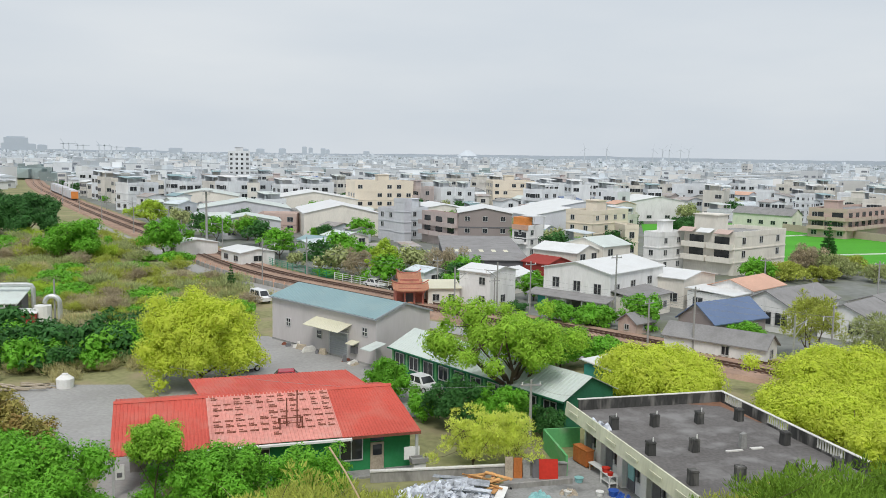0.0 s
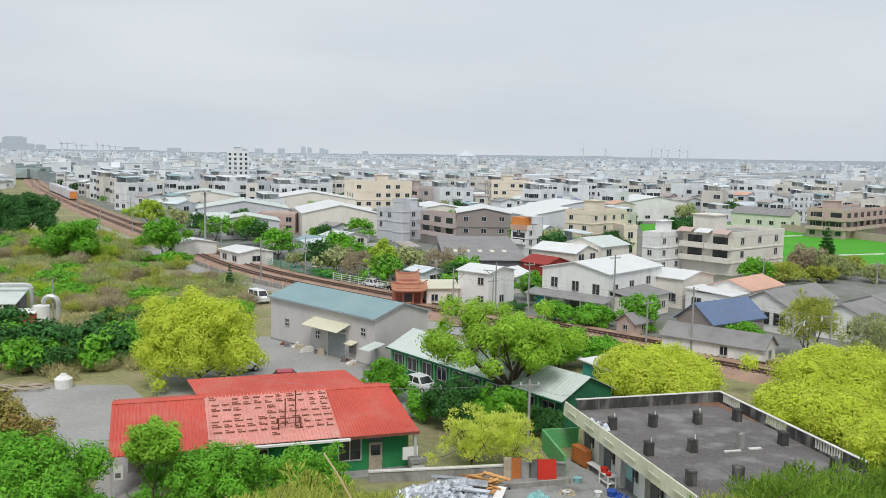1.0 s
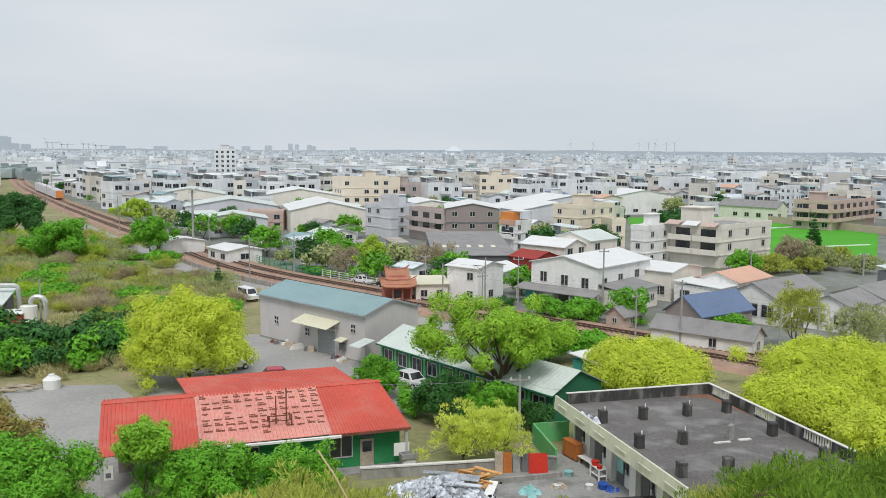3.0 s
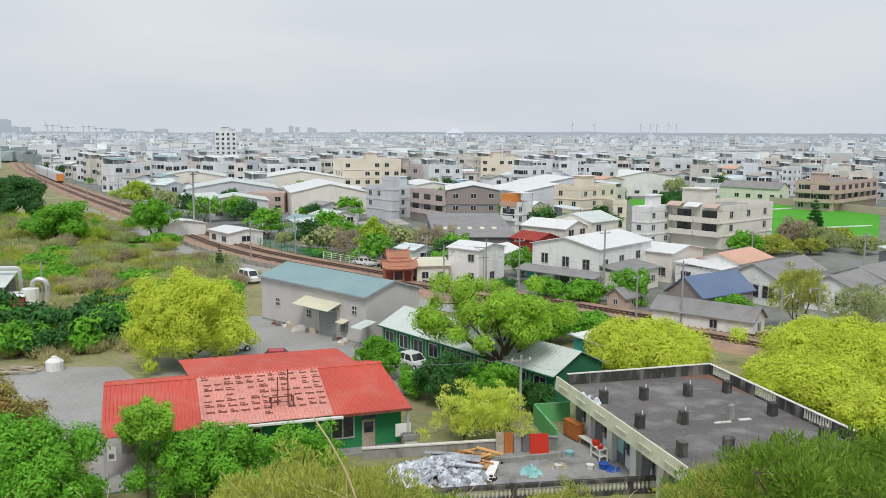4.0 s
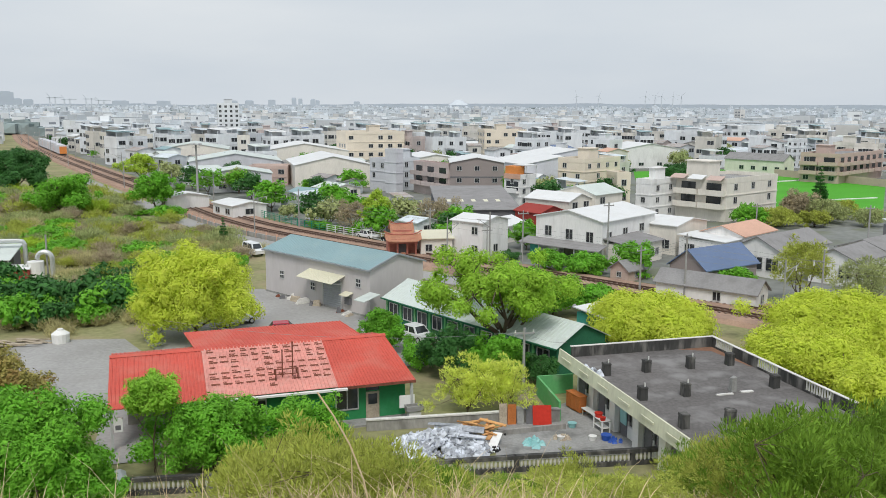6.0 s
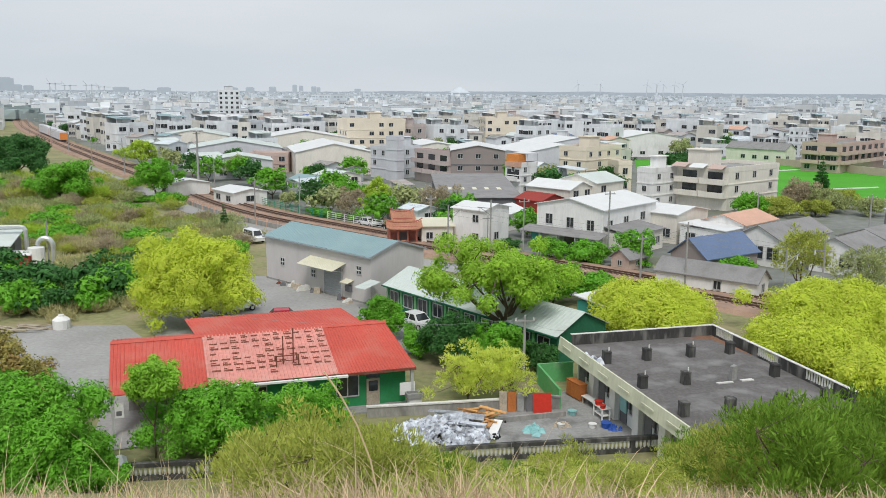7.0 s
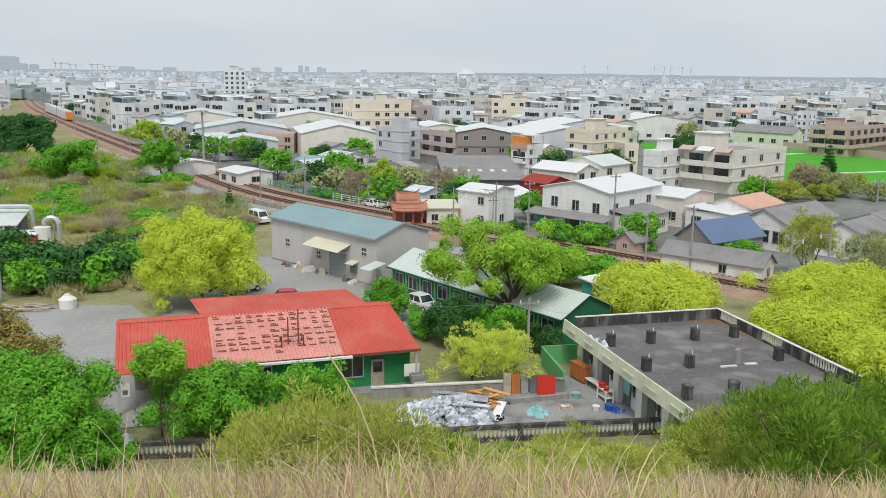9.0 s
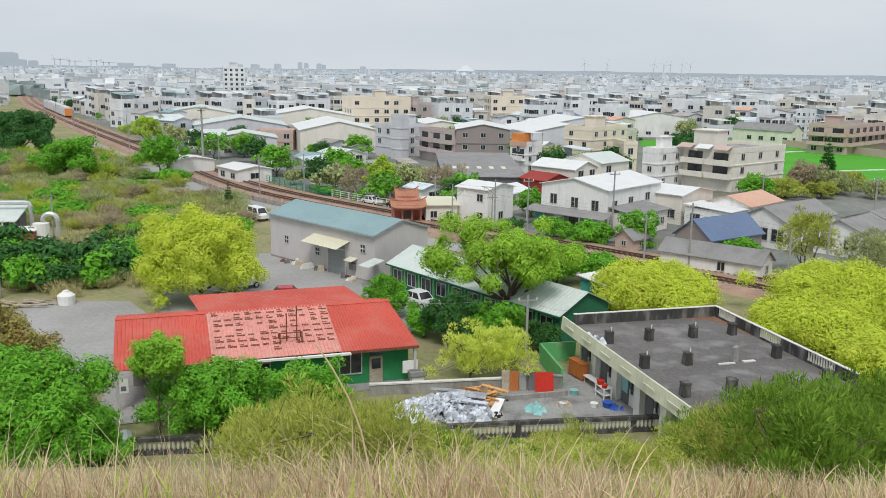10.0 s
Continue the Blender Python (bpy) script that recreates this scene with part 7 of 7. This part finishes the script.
                if rnd.random() < 0.6:
                    a0, b0 = rnd.uniform(-w / 2, 0), rnd.uniform(-d / 2, 0)
                    e = rnd.uniform(2.5, 5)
                    g.hexa([T(*p) for p in ((a0, b0, h), (a0 + e, b0, h), (a0 + e, b0 + e, h), (a0, b0 + e, h), (a0, b0, h + 3), (a0 + e, b0, h + 3), (a0 + e, b0 + e, h + 3), (a0, b0 + e, h + 3))], 2 if rnd.random() < 0.5 else m)
            for fl in range(max(1, int(h / 3.1)) if rows else 0):
                z = fl * 3.1 + 1.0
                for side, L in ((0, w), (1, d)):
                    for c in range(max(1, int(L / 5))):
                        if rnd.random() < 0.25:
                            continue
                        q = -L / 2 + (c + 0.5) * 5
                        ww = rnd.uniform(1.2, 2.2)
                        if q + ww > L / 2:
                            continue
                        if side == 0:
                            g.face([T(q - ww, -d / 2 - 0.05, z), T(q + ww, -d / 2 - 0.05, z), T(q + ww, -d / 2 - 0.05, z + 1.4), T(q - ww, -d / 2 - 0.05, z + 1.4)], 3)
                        else:
                            g.face([T(-w / 2 - 0.05, q + ww, z), T(-w / 2 - 0.05, q - ww, z), T(-w / 2 - 0.05, q - ww, z + 1.4), T(-w / 2 - 0.05, q + ww, z + 1.4)], 3)
        tagged(part(name, g, mats), label, "houses", kind="stuff")

    # Both belts take their haze from wall and roof colours, the farther one more.
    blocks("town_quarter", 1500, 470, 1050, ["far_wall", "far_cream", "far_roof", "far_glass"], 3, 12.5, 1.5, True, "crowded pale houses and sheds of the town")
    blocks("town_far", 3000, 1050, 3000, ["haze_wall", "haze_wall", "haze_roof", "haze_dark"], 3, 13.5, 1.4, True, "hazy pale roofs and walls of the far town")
    # trees between the houses
    kinds = [tree("street_tree", lb, CT, x, y, 0, 6.5, 8, ma, 300 + i, 0.1, 28, 0.78, 4, puff=0.15, group="trees among the houses", cover=0.28, ragged=0.6) for i, (ma, lb, x, y) in enumerate((("leaf_dark", "dark green tree among the houses", -42, 200), ("leaf_green", "green tree among the houses", -20, 215), ("leaf_dull", "grey-green tree among the houses", -48, 215)))]
    n = 0
    for tries in range(3000):
        D, a = rnd.uniform(118, 560) if tries % 2 else rnd.uniform(125, 260), radians(rnd.uniform(-30, 30))
        x, y = D * math.sin(a), D * math.cos(a)
        if town_side(x, y) < 9 or in_paddy(x, y) or (math.degrees(a) > 11.8 and D < 230) or any((x - p) ** 2 + (y - q) ** 2 < (s + 1.5) ** 2 for p, q, s in placed):
            continue
        s = rnd.uniform(0.5, 1.1)
        ob = copy_thing(rnd.choice(kinds), pose(x, y, 0, 0, 0, rnd.uniform(0, 360)))
        ob.scale = (s, s, s)
        placed.append((x, y, 3 * s))
        n += 1
        if n > 205:
            break
    g = Geo()
    rng = random.Random(9)
    for i in range(420):
        D, a = rng.uniform(600, 3600), radians(rng.uniform(-31, 31))
        x, y, L, h = D * math.sin(a), D * math.cos(a), rng.uniform(10, 60), rng.uniform(5, 10)
        for k in range(int(L / 4)):
            c, r = Vector((x + k * 4 - L / 2, y + rng.uniform(-6, 6), h * 0.45)), rng.uniform(0.4, 0.7) * h
            g.hexa([c + Vector((sx * r * rng.uniform(0.6, 1.1), sy * r * rng.uniform(0.6, 1.1), sz * r * rng.uniform(0.7, 1.1))) for sz in (-0.7, 0.7) for sx, sy in ((-1, -1), (1, -1), (1, 1), (-1, 1))])
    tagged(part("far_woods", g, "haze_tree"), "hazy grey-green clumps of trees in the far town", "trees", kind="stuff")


build_town()


def build_distance():
    g = Geo()
    n = 160
    for i in range(n + 1):
        a = radians(-33 + 66 * i / n)
        D = 4500
        h = 13 + 6 * noise.noise((i * 0.13, 0, 5)) + 2.5 * noise.noise((i * 0.9, 0, 7)) + 10 * smooth(-10, 4, -33 + 66 * i / n)
        g.v += [(D * math.sin(a), D * math.cos(a), -5), (D * math.sin(a), D * math.cos(a), h), (1.02 * D * math.sin(a), 1.02 * D * math.cos(a), -5)]
    for i in range(n):
        k = 3 * i
        g.f += [(k, k + 3, k + 4, k + 1), (k + 1, k + 4, k + 5, k + 2)]
        g.mi += [0, 0]
    # Ridge and skyline colours already hold the distance haze.
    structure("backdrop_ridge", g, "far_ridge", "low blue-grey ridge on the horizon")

    def away(px_deg, D):
        return D * math.sin(radians(px_deg)), D * math.cos(radians(px_deg))
    rnd = random.Random(4)
    for deg, w, h in ((-26.0, 95, 66), (-25.2, 40, 36), (-26.6, 30, 38), (-24.6, 40, 33), (-17.0, 60, 29), (-19.5, 70, 29), (-9.0, 22, 46), (-8.6, 20, 42), (-7.8, 24, 40), (-7.5, 18, 35), (-11.8, 40, 33), (-12.8, 40, 31), (-10.4, 34, 36), (-5.0, 30, 30)):
        x, y = away(deg, 4200)
        t = thing("far_tower", pose(x, y, 0, 0, 0, -deg), "hazy tower block on the horizon", "tower block", "tower blocks on the horizon")
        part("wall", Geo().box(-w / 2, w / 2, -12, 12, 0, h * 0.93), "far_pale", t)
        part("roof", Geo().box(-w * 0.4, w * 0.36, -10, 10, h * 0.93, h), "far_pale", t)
    for deg, s in ((-23.3, 0.85), (-22.5, 0.7), (-21.3, 0.75), (-20.6, 0.6)):
        x, y = away(deg, 4300)
        t = thing("harbour_crane", pose(x, y, 0, 0, 0, -deg), "hazy harbour crane with a raised jib", "crane", "cranes on the horizon")
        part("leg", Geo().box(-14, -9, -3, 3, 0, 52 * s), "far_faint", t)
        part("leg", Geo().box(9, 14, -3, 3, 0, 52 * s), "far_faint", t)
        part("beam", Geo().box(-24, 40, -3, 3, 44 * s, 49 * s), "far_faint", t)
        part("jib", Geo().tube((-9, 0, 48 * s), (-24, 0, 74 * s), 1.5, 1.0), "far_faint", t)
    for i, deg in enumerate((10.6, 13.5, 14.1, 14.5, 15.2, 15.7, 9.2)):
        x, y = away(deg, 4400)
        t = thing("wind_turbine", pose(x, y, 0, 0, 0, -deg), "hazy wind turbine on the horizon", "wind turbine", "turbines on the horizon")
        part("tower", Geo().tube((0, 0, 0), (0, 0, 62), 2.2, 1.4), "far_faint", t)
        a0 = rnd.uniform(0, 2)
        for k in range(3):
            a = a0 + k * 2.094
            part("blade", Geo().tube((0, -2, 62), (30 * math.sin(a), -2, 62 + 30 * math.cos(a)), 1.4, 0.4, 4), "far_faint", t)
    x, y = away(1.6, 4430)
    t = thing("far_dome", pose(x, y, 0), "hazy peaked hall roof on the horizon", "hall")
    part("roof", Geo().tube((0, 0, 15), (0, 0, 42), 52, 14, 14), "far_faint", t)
    # orange train on the far track
    line = [(p, d) for p, d in spline(RAIL, 21) if 352 < p.y < 420]
    t = thing("train", Matrix.Identity(4), "orange and grey commuter train on the far track", "train")
    for p, d in line:
        s = Vector((-d.y, d.x, 0))
        q = p + s * 2.0
        yaw = math.degrees(math.atan2(d.y, d.x))
        c = part("carriage", Geo().box(-10, 10, -1.4, 1.4, 1.2, 4.2).box(-9.8, 9.8, -1.2, 1.2, 4.2, 4.6), "grey_wall", t, m=pose(q.x, q.y, 0, 0, 0, yaw))
        part("front", Geo().box(10.0, 10.3, -1.35, 1.35, 1.2, 4.1), "orange_wall", c)
        part("undercarriage", Geo().box(-9, 9, -1.1, 1.1, 0.68, 1.2), "dark_wall", c)


build_distance()
